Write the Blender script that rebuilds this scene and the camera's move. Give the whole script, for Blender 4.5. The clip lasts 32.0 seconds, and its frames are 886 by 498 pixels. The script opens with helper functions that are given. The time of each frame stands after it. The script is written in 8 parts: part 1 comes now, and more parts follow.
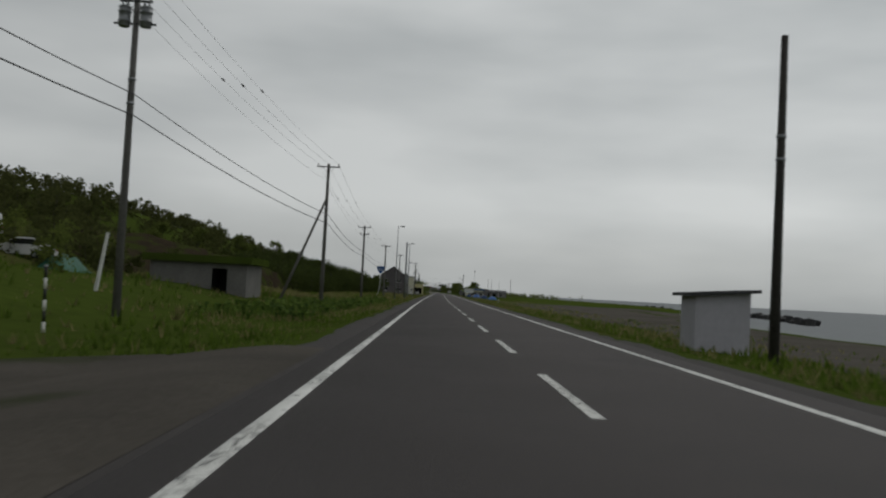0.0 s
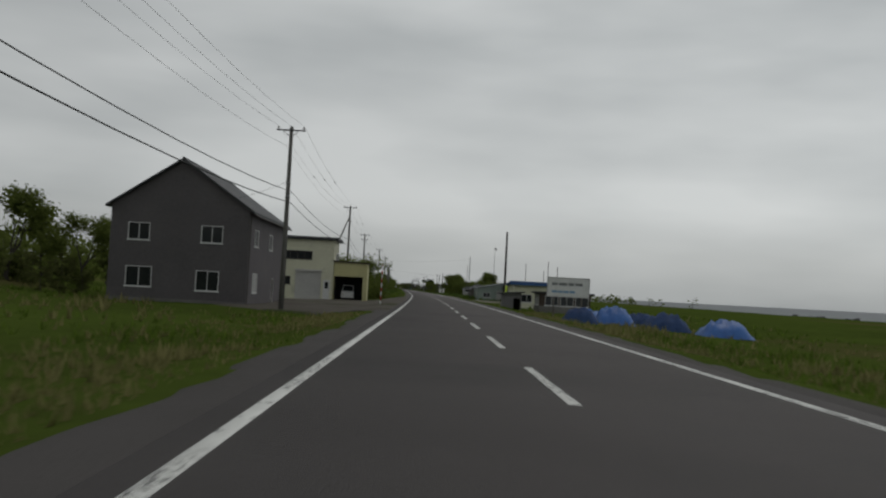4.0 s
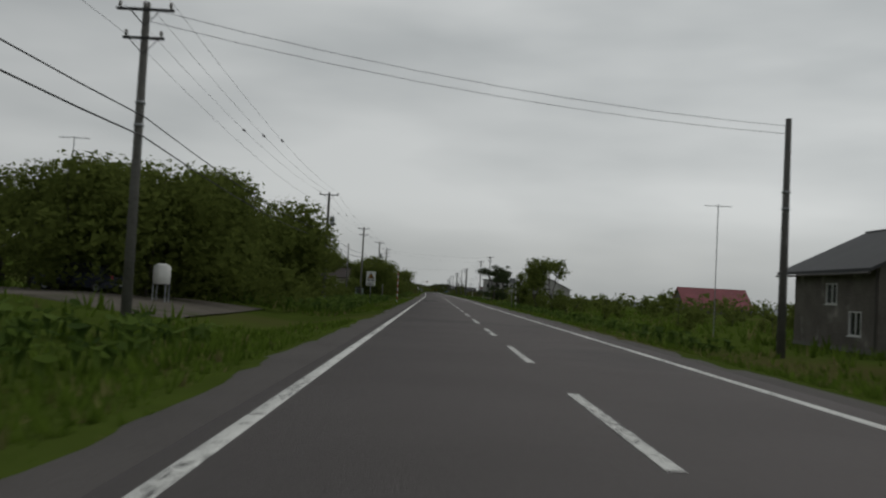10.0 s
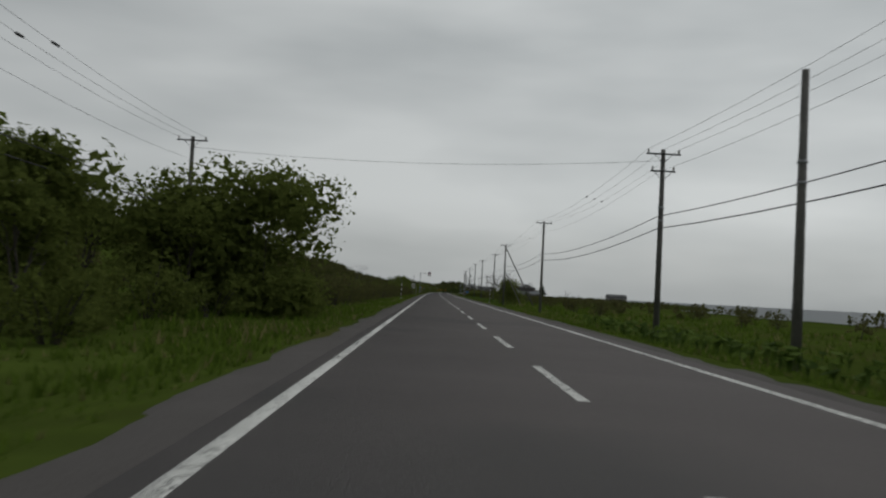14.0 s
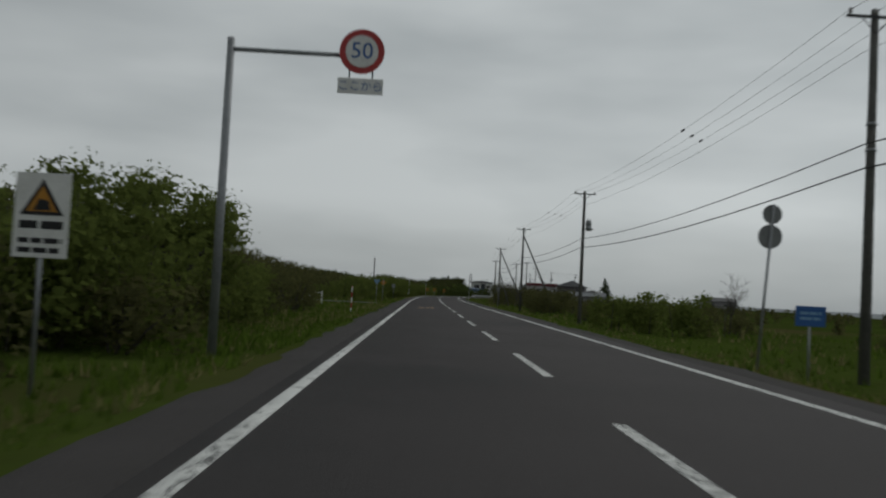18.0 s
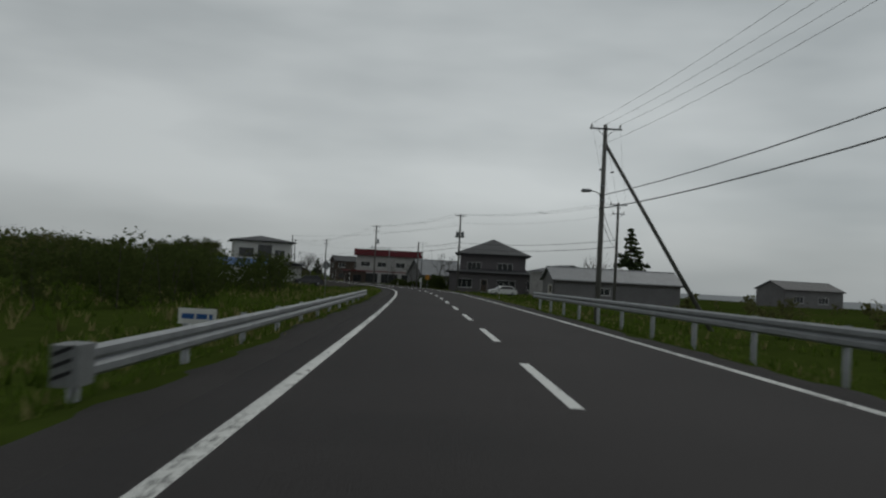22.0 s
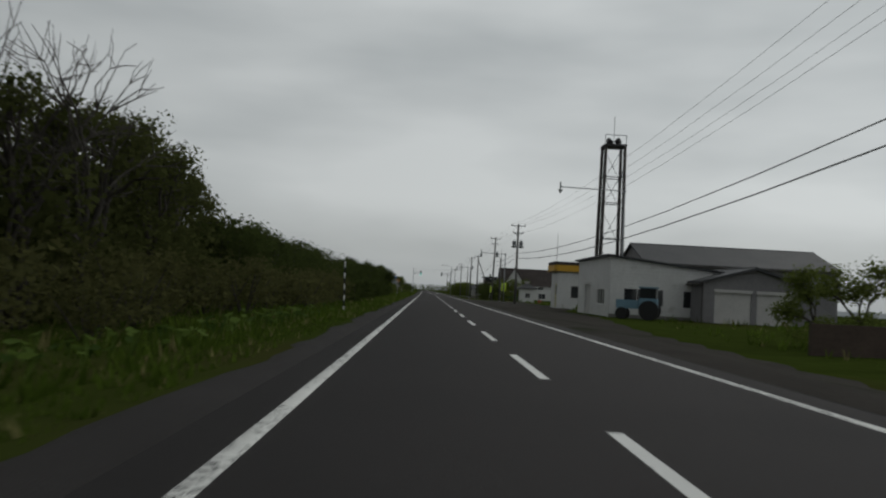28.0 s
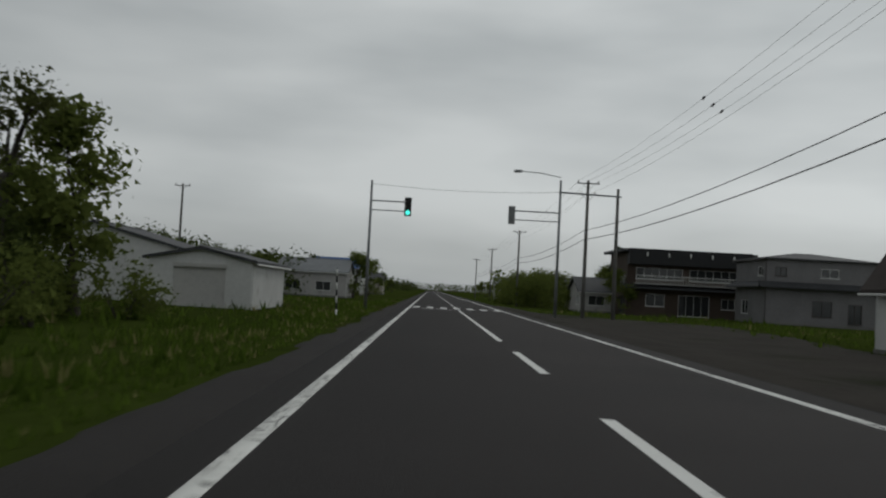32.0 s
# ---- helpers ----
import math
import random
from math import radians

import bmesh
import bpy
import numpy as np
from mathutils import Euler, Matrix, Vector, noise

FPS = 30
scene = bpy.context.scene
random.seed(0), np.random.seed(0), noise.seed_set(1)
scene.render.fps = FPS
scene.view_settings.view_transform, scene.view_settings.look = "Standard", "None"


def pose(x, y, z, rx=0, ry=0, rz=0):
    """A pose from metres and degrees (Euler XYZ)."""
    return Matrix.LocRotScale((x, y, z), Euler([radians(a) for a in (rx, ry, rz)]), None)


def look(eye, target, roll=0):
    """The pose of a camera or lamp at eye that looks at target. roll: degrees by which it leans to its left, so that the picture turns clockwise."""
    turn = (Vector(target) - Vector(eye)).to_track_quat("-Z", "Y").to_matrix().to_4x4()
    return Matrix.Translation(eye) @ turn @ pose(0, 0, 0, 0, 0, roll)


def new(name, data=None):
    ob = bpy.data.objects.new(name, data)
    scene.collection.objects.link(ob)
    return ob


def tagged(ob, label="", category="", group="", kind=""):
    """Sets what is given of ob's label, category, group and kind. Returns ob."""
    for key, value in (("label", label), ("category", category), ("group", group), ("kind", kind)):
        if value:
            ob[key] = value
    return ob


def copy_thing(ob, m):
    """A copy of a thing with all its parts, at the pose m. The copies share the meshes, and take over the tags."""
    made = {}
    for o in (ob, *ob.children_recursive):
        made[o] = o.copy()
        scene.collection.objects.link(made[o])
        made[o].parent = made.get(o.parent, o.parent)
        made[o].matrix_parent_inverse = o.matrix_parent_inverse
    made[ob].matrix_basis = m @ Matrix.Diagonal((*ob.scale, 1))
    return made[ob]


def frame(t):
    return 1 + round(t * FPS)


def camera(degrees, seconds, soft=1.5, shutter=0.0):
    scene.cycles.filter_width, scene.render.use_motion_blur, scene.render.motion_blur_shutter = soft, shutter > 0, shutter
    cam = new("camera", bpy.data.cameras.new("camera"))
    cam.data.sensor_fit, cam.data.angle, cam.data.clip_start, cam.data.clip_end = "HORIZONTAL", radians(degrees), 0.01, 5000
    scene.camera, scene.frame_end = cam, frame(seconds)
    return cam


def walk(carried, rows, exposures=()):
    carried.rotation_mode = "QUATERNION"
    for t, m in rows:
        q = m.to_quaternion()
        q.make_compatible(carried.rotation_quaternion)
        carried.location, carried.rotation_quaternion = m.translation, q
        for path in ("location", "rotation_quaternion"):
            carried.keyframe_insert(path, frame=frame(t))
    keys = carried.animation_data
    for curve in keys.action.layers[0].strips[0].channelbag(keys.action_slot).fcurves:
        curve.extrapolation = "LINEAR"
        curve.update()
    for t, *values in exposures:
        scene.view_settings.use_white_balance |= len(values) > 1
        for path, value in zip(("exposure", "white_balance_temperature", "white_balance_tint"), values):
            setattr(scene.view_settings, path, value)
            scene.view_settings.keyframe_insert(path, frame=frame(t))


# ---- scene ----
# Everything is laid out in metres of the real road and set down at the scale K.
K = 0.54
ROLL = 3.0
EYE = 1.25

# The road's centre line: distance along it and heading (degrees to the left).
BENDS = [
    (0, 0), (72, -0.02), (141.1, -0.29), (308.5, -0.7), (376.8, -0.09), (444.6, 0.59), (508.7, 0.97), (571.6, 1.25), (636.3, 1.14), (700.3, 1.17), (763.6, 1.18), (827.5, 1.4), (892.7, 1.75), (1053.9, 1.74), (1122.8, 1.48), (1191, 1.41), (1258.5, 1.37), (1290.2, 1.02), (1322.5, 0.5), (1354.1, -0.75), (1385.2, -4.15), (1415.1, -10.3), (1445.8, -13.34), (1476, -12.73), (1506.1, -12.27), (1535.4, -10.51), (1565, -4.34), (1593.6, 2.76), (1622.8, 5.51), (1652, 5.58), (1771.3, 5.93), (1831.6, 6.09), (1892.1, 6.07), (1952.5, 6.13), (2011.6, 6.41),
]
S0, S1 = -400.0, 3400.0
_ss = np.arange(S0, S1 + 0.5, 0.5)
_th = np.radians(np.interp(_ss, [b[0] for b in BENDS], [b[1] for b in BENDS]))
_th = np.convolve(np.pad(_th, 16, mode="edge"), np.ones(33) / 33, "valid")
_cx = np.cumsum(-np.sin(_th)) * 0.5
_cy = np.cumsum(np.cos(_th)) * 0.5
_i0 = int(-S0 * 2)
_cx, _cy = _cx - _cx[_i0], _cy - _cy[_i0]
NX, NY = math.cos(math.radians(1.5)), math.sin(math.radians(1.5))


def heading(s):
    return float(np.interp(s, _ss, _th))


def road(s, lat=0.0):
    """The place beside the road, s metres along it and lat metres to the right of its centre line."""
    t = heading(s)
    near = max(-80.0, min(80.0, lat))
    far = lat - near
    return (float(np.interp(s, _ss, _cx)) + near * math.cos(t) + far * NX,
            float(np.interp(s, _ss, _cy)) + near * math.sin(t) + far * NY)


# seconds, distance along the road, offset from its centre, turn to the left, tilt up
DRIVE = [
    (0, 5.6, -1.77, -0.42, 2.67),
    (0.5, 38.3, -1.86, -0.4, 2.89),
    (1, 72, -1.84, -0.94, 2.82),
    (1.5, 105.9, -1.81, -0, 2.97),
    (2, 141.1, -1.83, -0.45, 2.71),
    (2.5, 174.6, -1.8, -0.67, 2.46),
    (4.5, 308.5, -1.81, -0.82, 2.62),
    (5, 342.6, -1.82, -0.44, 2.61),
    (5.5, 376.8, -1.76, -0.65, 2.5),
    (6, 411.2, -1.66, -0.78, 2.45),
    (6.5, 444.6, -1.6, -0.53, 2.59),
    (7, 477.2, -1.63, -0.6, 2.5),
    (7.5, 508.7, -1.74, 0.27, 2.75),
    (8, 540, -1.85, -0.75, 2.63),
    (8.5, 571.6, -1.87, -0.37, 2.67),
    (9, 604.2, -1.83, -0.35, 2.67),
    (9.5, 636.3, -1.84, -0.41, 2.46),
    (10, 668.3, -1.84, -0.38, 2.65),
    (10.5, 700.3, -1.81, -0.48, 2.45),
    (11, 731.3, -1.79, 0.08, 2.64),
    (11.5, 763.6, -1.78, -0.01, 2.62),
    (12, 795.3, -1.75, -0.07, 2.55),
    (12.5, 827.5, -1.69, -0.82, 2.53),
    (13, 860.2, -1.72, 0.28, 2.52),
    (13.5, 892.7, -1.83, -0.24, 2.6),
    (15.5, 1019.5, -1.85, -0.82, 2.53),
    (16, 1053.9, -1.87, -0.92, 2.42),
    (16.5, 1088.4, -1.95, -0.33, 2.52),
    (17, 1122.8, -2.03, -0.49, 2.74),
    (17.5, 1156.9, -2.09, -0.27, 2.86),
    (18, 1191, -2.02, -1.17, 2.65),
    (18.5, 1225.1, -1.83, -1.14, 2.55),
    (19, 1258.5, -1.75, -0.42, 2.5),
    (19.5, 1290.2, -1.85, -0.2, 2.62),
    (20, 1322.5, -1.83, -0.51, 2.49),
    (20.5, 1354.1, -1.7, 0.06, 2.58),
    (21, 1385.2, -1.71, -0.37, 2.28),
    (21.5, 1415.1, -1.71, -0.10, 2.29),
    (22, 1445.8, -1.61, -1.06, 1.99),
    (22.5, 1476, -1.6, -0.29, 2.95),
    (23, 1506.1, -1.84, -0.7, 2.61),
    (23.5, 1535.4, -2.16, -0.29, 2.46),
    (24, 1565, -2.12, -0.67, 2.46),
    (24.5, 1593.6, -2.1, -0.98, 2.59),
    (25, 1622.8, -2.06, -0.12, 2.64),
    (25.5, 1652, -2.10, -0.22, 2.7),
    (27.5, 1771.3, -1.91, -0.39, 2.52),
    (28, 1801.6, -1.79, -0.77, 2.6),
    (28.5, 1831.6, -1.8, -0.53, 2.7),
    (29, 1861.8, -1.89, -0.2, 2.66),
    (29.5, 1892.1, -1.99, 0.03, 2.79),
    (30, 1922.2, -1.97, -0.64, 2.69),
    (30.5, 1952.5, -1.83, -0.86, 2.65),
    (31, 1982.2, -1.77, 0.03, 2.63),
    (31.5, 2011.6, -1.84, -0.38, 2.39),
    (32, 2040.7, -1.88, -0.67, 2.6),
]


def seat(s, off, turn, tilt):
    x, y = road(s, off)
    a, b = heading(s) + radians(turn), radians(tilt)
    eye = Vector((x, y, EYE)) * K
    return look(eye, eye + Vector((-math.sin(a) * math.cos(b), math.cos(a) * math.cos(b), math.sin(b))), ROLL)


cam = camera(52.2, 32.0, soft=2.2, shutter=0.08)
walk(cam, [(t, seat(s, off, turn, tilt)) for t, s, off, turn, tilt in DRIVE],
     [(0, 0, 6500, 10), (13, 0, 6500, 10), (16, -0.14, 6330, 8), (23, -0.16, 6330, 8), (25, 0, 6420, 9), (32, 0, 6420, 9)])

# ---- sky and light ----
world = bpy.data.worlds.new("overcast_sky")
scene.world = world
world.use_nodes = True
wn, wl = world.node_tree.nodes, world.node_tree.links
wn.clear()
w_out = wn.new("ShaderNodeOutputWorld")
w_bg = wn.new("ShaderNodeBackground")
w_sky = wn.new("ShaderNodeTexSky")
w_sky.sky_type, w_sky.sun_disc = "NISHITA", False
w_sky.sun_elevation, w_sky.sun_rotation = radians(50), radians(40)
w_dim = wn.new("ShaderNodeMixRGB")
w_dim.blend_type, w_dim.inputs[0].default_value = "MULTIPLY", 1.0
w_dim.inputs[2].default_value = (0.05, 0.05, 0.05, 1)
w_tc = wn.new("ShaderNodeTexCoord")
w_map = wn.new("ShaderNodeMapping")
w_map.inputs["Scale"].default_value = (1.5, 1.0, 5.5)
w_n1 = wn.new("ShaderNodeTexNoise")
w_n1.inputs["Scale"].default_value, w_n1.inputs["Detail"].default_value = 1.6, 4
w_n1.inputs["Roughness"].default_value = 0.45
w_ramp = wn.new("ShaderNodeValToRGB")
w_ramp.color_ramp.elements[0].position, w_ramp.color_ramp.elements[0].color = 0.30, (0.338, 0.358, 0.360, 1)
w_ramp.color_ramp.elements[1].position, w_ramp.color_ramp.elements[1].color = 0.68, (0.555, 0.572, 0.566, 1)
w_sep = wn.new("ShaderNodeSeparateXYZ")
w_hor = wn.new("ShaderNodeValToRGB")
hz = w_hor.color_ramp
hz.elements[0].position, hz.elements[0].color = 0.0, (0.80, 0.81, 0.82, 1)
hz.elements[1].position, hz.elements[1].color = 0.62, (0.74, 0.75, 0.75, 1)
for p, c in ((0.05, 0.89), (0.10, 1.04), (0.19, 1.04), (0.34, 1.09)):
    e = hz.elements.new(p)
    e.color = (c, c, c, 1)
w_mul = wn.new("ShaderNodeMixRGB")
w_mul.blend_type, w_mul.inputs[0].default_value = "MULTIPLY", 1.0
w_side = wn.new("ShaderNodeMapRange")
w_side.inputs[1].default_value, w_side.inputs[2].default_value = -0.5, 0.5
w_side.inputs[3].default_value, w_side.inputs[4].default_value = 0.88, 1.14
w_lit = wn.new("ShaderNodeMixRGB")
w_lit.blend_type, w_lit.inputs[0].default_value = "MULTIPLY", 1.0
wl.new(w_sep.outputs["X"], w_side.inputs[0])
wl.new(w_side.outputs[0], w_lit.inputs[2])
wl.new(w_mul.outputs[0], w_lit.inputs[1])
w_mix = wn.new("ShaderNodeMixRGB")
w_mix.inputs[0].default_value = 0.94
wl.new(w_tc.outputs["Generated"], w_map.inputs["Vector"])
wl.new(w_map.outputs[0], w_n1.inputs["Vector"])
wl.new(w_n1.outputs["Fac"], w_ramp.inputs[0])
wl.new(w_tc.outputs["Generated"], w_sep.inputs[0])
wl.new(w_sep.outputs["Z"], w_hor.inputs[0])
wl.new(w_ramp.outputs[0], w_mul.inputs[1])
wl.new(w_hor.outputs[0], w_mul.inputs[2])
wl.new(w_sky.outputs[0], w_dim.inputs[1])
wl.new(w_dim.outputs[0], w_mix.inputs[1])
wl.new(w_lit.outputs[0], w_mix.inputs[2])
wl.new(w_mix.outputs[0], w_bg.inputs["Color"])
wl.new(w_bg.outputs[0], w_out.inputs[0])
w_bg.inputs["Strength"].default_value = 1.0
sun = new("sun", bpy.data.lights.new("sun", "SUN"))
sun.data.energy, sun.data.angle, sun.data.color = 0.5, radians(25), (1.0, 0.97, 0.92)
sun.matrix_world = look((0, 0, 0), (-0.41, -0.49, -0.77))


# ---- materials ----
def material(name, c1, c2=None, scale=4.0, rough=0.8, metal=0.0, bump=0.0, bump_scale=None, fine=None, lines=None, island=False, spec=0.3, per_object=0.0, stain=None, trans=0.0):
    """A surface whose colour wanders from c1 to c2 at two scales; lines: (axis, spacing, depth) of ribs or boards."""
    m = bpy.data.materials.new(name)
    m.use_nodes = True
    nt, ln = m.node_tree.nodes, m.node_tree.links
    b = nt["Principled BSDF"]
    b.inputs["Roughness"].default_value, b.inputs["Metallic"].default_value = rough, metal
    b.inputs["Specular IOR Level"].default_value = spec
    c2 = c2 or tuple(v * 0.8 for v in c1)
    tc = nt.new("ShaderNodeTexCoord")
    n1 = nt.new("ShaderNodeTexNoise")
    n1.inputs["Scale"].default_value, n1.inputs["Detail"].default_value = scale, 5
    ln.new(tc.outputs["Object"], n1.inputs["Vector"])
    n2 = nt.new("ShaderNodeTexNoise")
    n2.inputs["Scale"].default_value, n2.inputs["Detail"].default_value = fine or scale * 9, 3
    ln.new(tc.outputs["Object"], n2.inputs["Vector"])
    add = nt.new("ShaderNodeMath")
    add.operation = "MULTIPLY_ADD"
    add.inputs[1].default_value = 0.45
    ln.new(n2.outputs["Fac"], add.inputs[0])
    half = nt.new("ShaderNodeMath")
    half.operation = "MULTIPLY"
    half.inputs[1].default_value = 0.55
    ln.new(n1.outputs["Fac"], half.inputs[0])
    ln.new(half.outputs[0], add.inputs[2])
    fac = add.outputs[0]
    if island or per_object:
        rnd = nt.new("ShaderNodeNewGeometry").outputs["Random Per Island"] if island else nt.new("ShaderNodeObjectInfo").outputs["Random"]
        mx = nt.new("ShaderNodeMath")
        mx.operation = "MULTIPLY_ADD"
        mx.inputs[1].default_value = 0.5 if island else per_object
        ln.new(rnd, mx.inputs[0])
        sc = nt.new("ShaderNodeMath")
        sc.operation = "MULTIPLY_ADD"
        sc.inputs[1].default_value, sc.inputs[2].default_value = (0.6, -0.05) if island else (1.0, -per_object / 2)
        ln.new(fac, sc.inputs[0])
        ln.new(sc.outputs[0], mx.inputs[2])
        fac = mx.outputs[0]
    r = nt.new("ShaderNodeValToRGB")
    r.color_ramp.elements[0].position, r.color_ramp.elements[1].position = 0.32, 0.68
    r.color_ramp.elements[0].color, r.color_ramp.elements[1].color = (*c2, 1), (*c1, 1)
    ln.new(fac, r.inputs[0])
    col = r.outputs[0]
    if stain:
        n3 = nt.new("ShaderNodeTexNoise")
        n3.inputs["Scale"].default_value, n3.inputs["Detail"].default_value = stain[1], 6
        ln.new(tc.outputs["Object"], n3.inputs["Vector"])
        r3 = nt.new("ShaderNodeValToRGB")
        r3.color_ramp.elements[0].position, r3.color_ramp.elements[1].position = stain[2], stain[2] + stain[3]
        ln.new(n3.outputs["Fac"], r3.inputs[0])
        mixc = nt.new("ShaderNodeMixRGB")
        ln.new(r3.outputs[0], mixc.inputs[0])
        ln.new(col, mixc.inputs[1])
        mixc.inputs[2].default_value = (*stain[0], 1)
        col = mixc.outputs[0]
    ln.new(col, b.inputs["Base Color"])
    height = None
    if lines:
        sep = nt.new("ShaderNodeSeparateXYZ")
        ln.new(tc.outputs["Object"], sep.inputs[0])
        src = sep.outputs["XYZ".index(lines[0])] if lines[0] in "XYZ" else None
        if src is None:
            a2 = nt.new("ShaderNodeMath")
            a2.operation = "ADD"
            ln.new(sep.outputs[0], a2.inputs[0])
            ln.new(sep.outputs[1], a2.inputs[1])
            src = a2.outputs[0]
        dv = nt.new("ShaderNodeMath")
        dv.operation = "DIVIDE"
        dv.inputs[1].default_value = lines[1]
        ln.new(src, dv.inputs[0])
        fr = nt.new("ShaderNodeMath")
        fr.operation = "FRACT"
        ln.new(dv.outputs[0], fr.inputs[0])
        height = fr.outputs[0]
    if bump or lines:
        bp = nt.new("ShaderNodeBump")
        bp.inputs["Distance"].default_value = lines[2] if lines else 0.02
        bp.inputs["Strength"].default_value = 1.0 if lines else bump
        if height is None:
            n4 = nt.new("ShaderNodeTexNoise")
            n4.inputs["Scale"].default_value, n4.inputs["Detail"].default_value = bump_scale or scale * 12, 4
            ln.new(tc.outputs["Object"], n4.inputs["Vector"])
            height = n4.outputs["Fac"]
        ln.new(height, bp.inputs["Height"])
        ln.new(bp.outputs[0], b.inputs["Normal"])
    if trans:
        b.inputs["Transmission Weight"].default_value = trans
    return m


ASPHALT = material("asphalt", (0.096, 0.087, 0.086), (0.075, 0.068, 0.067), 0.25, 0.85, bump=0.5, bump_scale=60, fine=25, stain=((0.06, 0.058, 0.058), 0.12, 0.56, 0.2), spec=0.12)
PATCH = material("fresh_asphalt", (0.045, 0.044, 0.044), (0.035, 0.034, 0.035), 0.6, 0.8, bump=0.5, bump_scale=50, fine=25, spec=0.12)
SHOULDER = material("gritty_asphalt_shoulder", (0.082, 0.075, 0.073), (0.060, 0.055, 0.053), 0.5, 0.9, bump=0.6, bump_scale=30, fine=18, spec=0.12)
GRAVEL = material("gravel", (0.112, 0.100, 0.086), (0.062, 0.056, 0.048), 0.35, 0.95, bump=0.8, bump_scale=14, fine=11, spec=0.05, stain=((0.040, 0.048, 0.020), 0.16, 0.56, 0.10))
PAINT = material("worn_road_paint", (0.76, 0.76, 0.73), (0.58, 0.58, 0.56), 1.2, 0.7, bump=0.3, bump_scale=40, fine=18, spec=0.1, stain=((0.14, 0.138, 0.135), 5.0, 0.62, 0.05))
PAINT_NEW = material("road_paint", (0.72, 0.72, 0.70), (0.6, 0.6, 0.58), 1.2, 0.7, bump=0.2, bump_scale=40, fine=18, stain=((0.2, 0.198, 0.195), 4.0, 0.64, 0.06))
ORANGE_PAINT = material("orange_road_paint", (0.42, 0.22, 0.09), (0.28, 0.15, 0.08), 1.5, 0.8, stain=((0.09, 0.085, 0.08), 3.0, 0.5, 0.1))
EARTH = material("meadow_ground", (0.062, 0.088, 0.017), (0.036, 0.050, 0.011), 0.06, 1.0, bump=1.0, bump_scale=2.2, fine=1.1, spec=0.0, stain=((0.070, 0.066, 0.026), 0.035, 0.56, 0.12))
PALE_GRAVEL = material("pale_gravel", (0.19, 0.175, 0.145), (0.12, 0.11, 0.092), 0.35, 0.95, bump=0.8, bump_scale=14, fine=11, spec=0.05, stain=((0.075, 0.085, 0.035), 0.16, 0.58, 0.10))
SAND = material("grey_beach_sand", (0.125, 0.115, 0.10), (0.07, 0.064, 0.056), 0.1, 1.0, bump=0.5, bump_scale=3, fine=2, spec=0.0)
SEA = material("grey_sea", (0.085, 0.10, 0.11), (0.06, 0.075, 0.085), 0.02, 0.5, bump=0.6, bump_scale=0.5, fine=0.3, spec=0.2)
GRASS = material("grass_blades", (0.112, 0.168, 0.026), (0.058, 0.092, 0.014), 0.15, 0.95, island=True, spec=0.0)
DRY_GRASS = material("dry_grass_blades", (0.25, 0.228, 0.098), (0.130, 0.128, 0.050), 0.15, 0.95, island=True, spec=0.0)
BROADLEAF = material("butterbur_leaves", (0.125, 0.185, 0.040), (0.050, 0.085, 0.018), 0.3, 0.8, island=True, spec=0.05)
LEAF = material("leaves", (0.135, 0.165, 0.042), (0.098, 0.122, 0.032), 0.25, 0.85, island=True, spec=0.0)
LEAF_OLIVE = material("olive_leaves", (0.114, 0.114, 0.044), (0.080, 0.083, 0.034), 0.25, 0.9, island=True, spec=0.0)
LEAF_DEEP = material("deep_green_leaves", (0.064, 0.083, 0.025), (0.047, 0.061, 0.019), 0.25, 0.9, island=True, spec=0.0)
LEAF_BUDDING = material("budding_brown_green_leaves", (0.086, 0.096, 0.033), (0.060, 0.068, 0.024), 0.25, 0.9, island=True, spec=0.0)
LEAF_DARK = material("dark_needles", (0.062, 0.080, 0.038), (0.042, 0.056, 0.027), 0.4, 0.9, island=True, spec=0.0)
BARK = material("bark", (0.075, 0.065, 0.055), (0.035, 0.03, 0.026), 2.0, 0.95, bump=0.6, bump_scale=12)
TWIG = material("bare_twigs", (0.085, 0.075, 0.065), (0.045, 0.04, 0.035), 2.0, 0.95)
CONCRETE_POLE = material("weathered_concrete", (0.145, 0.14, 0.13), (0.085, 0.083, 0.078), 0.8, 0.9, bump=0.2, per_object=0.3)
DARK_POLE = material("dark_stained_pole", (0.055, 0.05, 0.045), (0.026, 0.024, 0.022), 1.2, 0.85, bump=0.3, per_object=0.3)
STEEL = material("galvanised_steel", (0.30, 0.31, 0.32), (0.19, 0.2, 0.205), 1.5, 0.5, metal=0.6)
DARK_STEEL = material("dark_steel", (0.06, 0.06, 0.062), (0.035, 0.035, 0.036), 1.5, 0.6, metal=0.3)
CERAMIC = material("insulator_ceramic", (0.32, 0.31, 0.30), (0.2, 0.19, 0.18), 6, 0.4)
CABLE = material("black_cable", (0.030, 0.030, 0.032), (0.02, 0.02, 0.02), 2, 0.7)
THIN_WIRE = material("bare_wire", (0.17, 0.17, 0.175), (0.12, 0.12, 0.125), 2, 0.6)
WHITE_PAINT = material("white_paint", (0.70, 0.70, 0.68), (0.52, 0.52, 0.50), 2.5, 0.6, stain=((0.33, 0.32, 0.30), 2.0, 0.60, 0.15))
BLACK_PAINT = material("black_paint", (0.018, 0.018, 0.02), (0.012, 0.012, 0.013), 3, 0.6)
RED_PAINT = material("red_paint", (0.42, 0.05, 0.05), (0.28, 0.035, 0.035), 2, 0.6)
YELLOW_PAINT = material("yellow_paint", (0.52, 0.30, 0.03), (0.40, 0.22, 0.02), 2, 0.6)
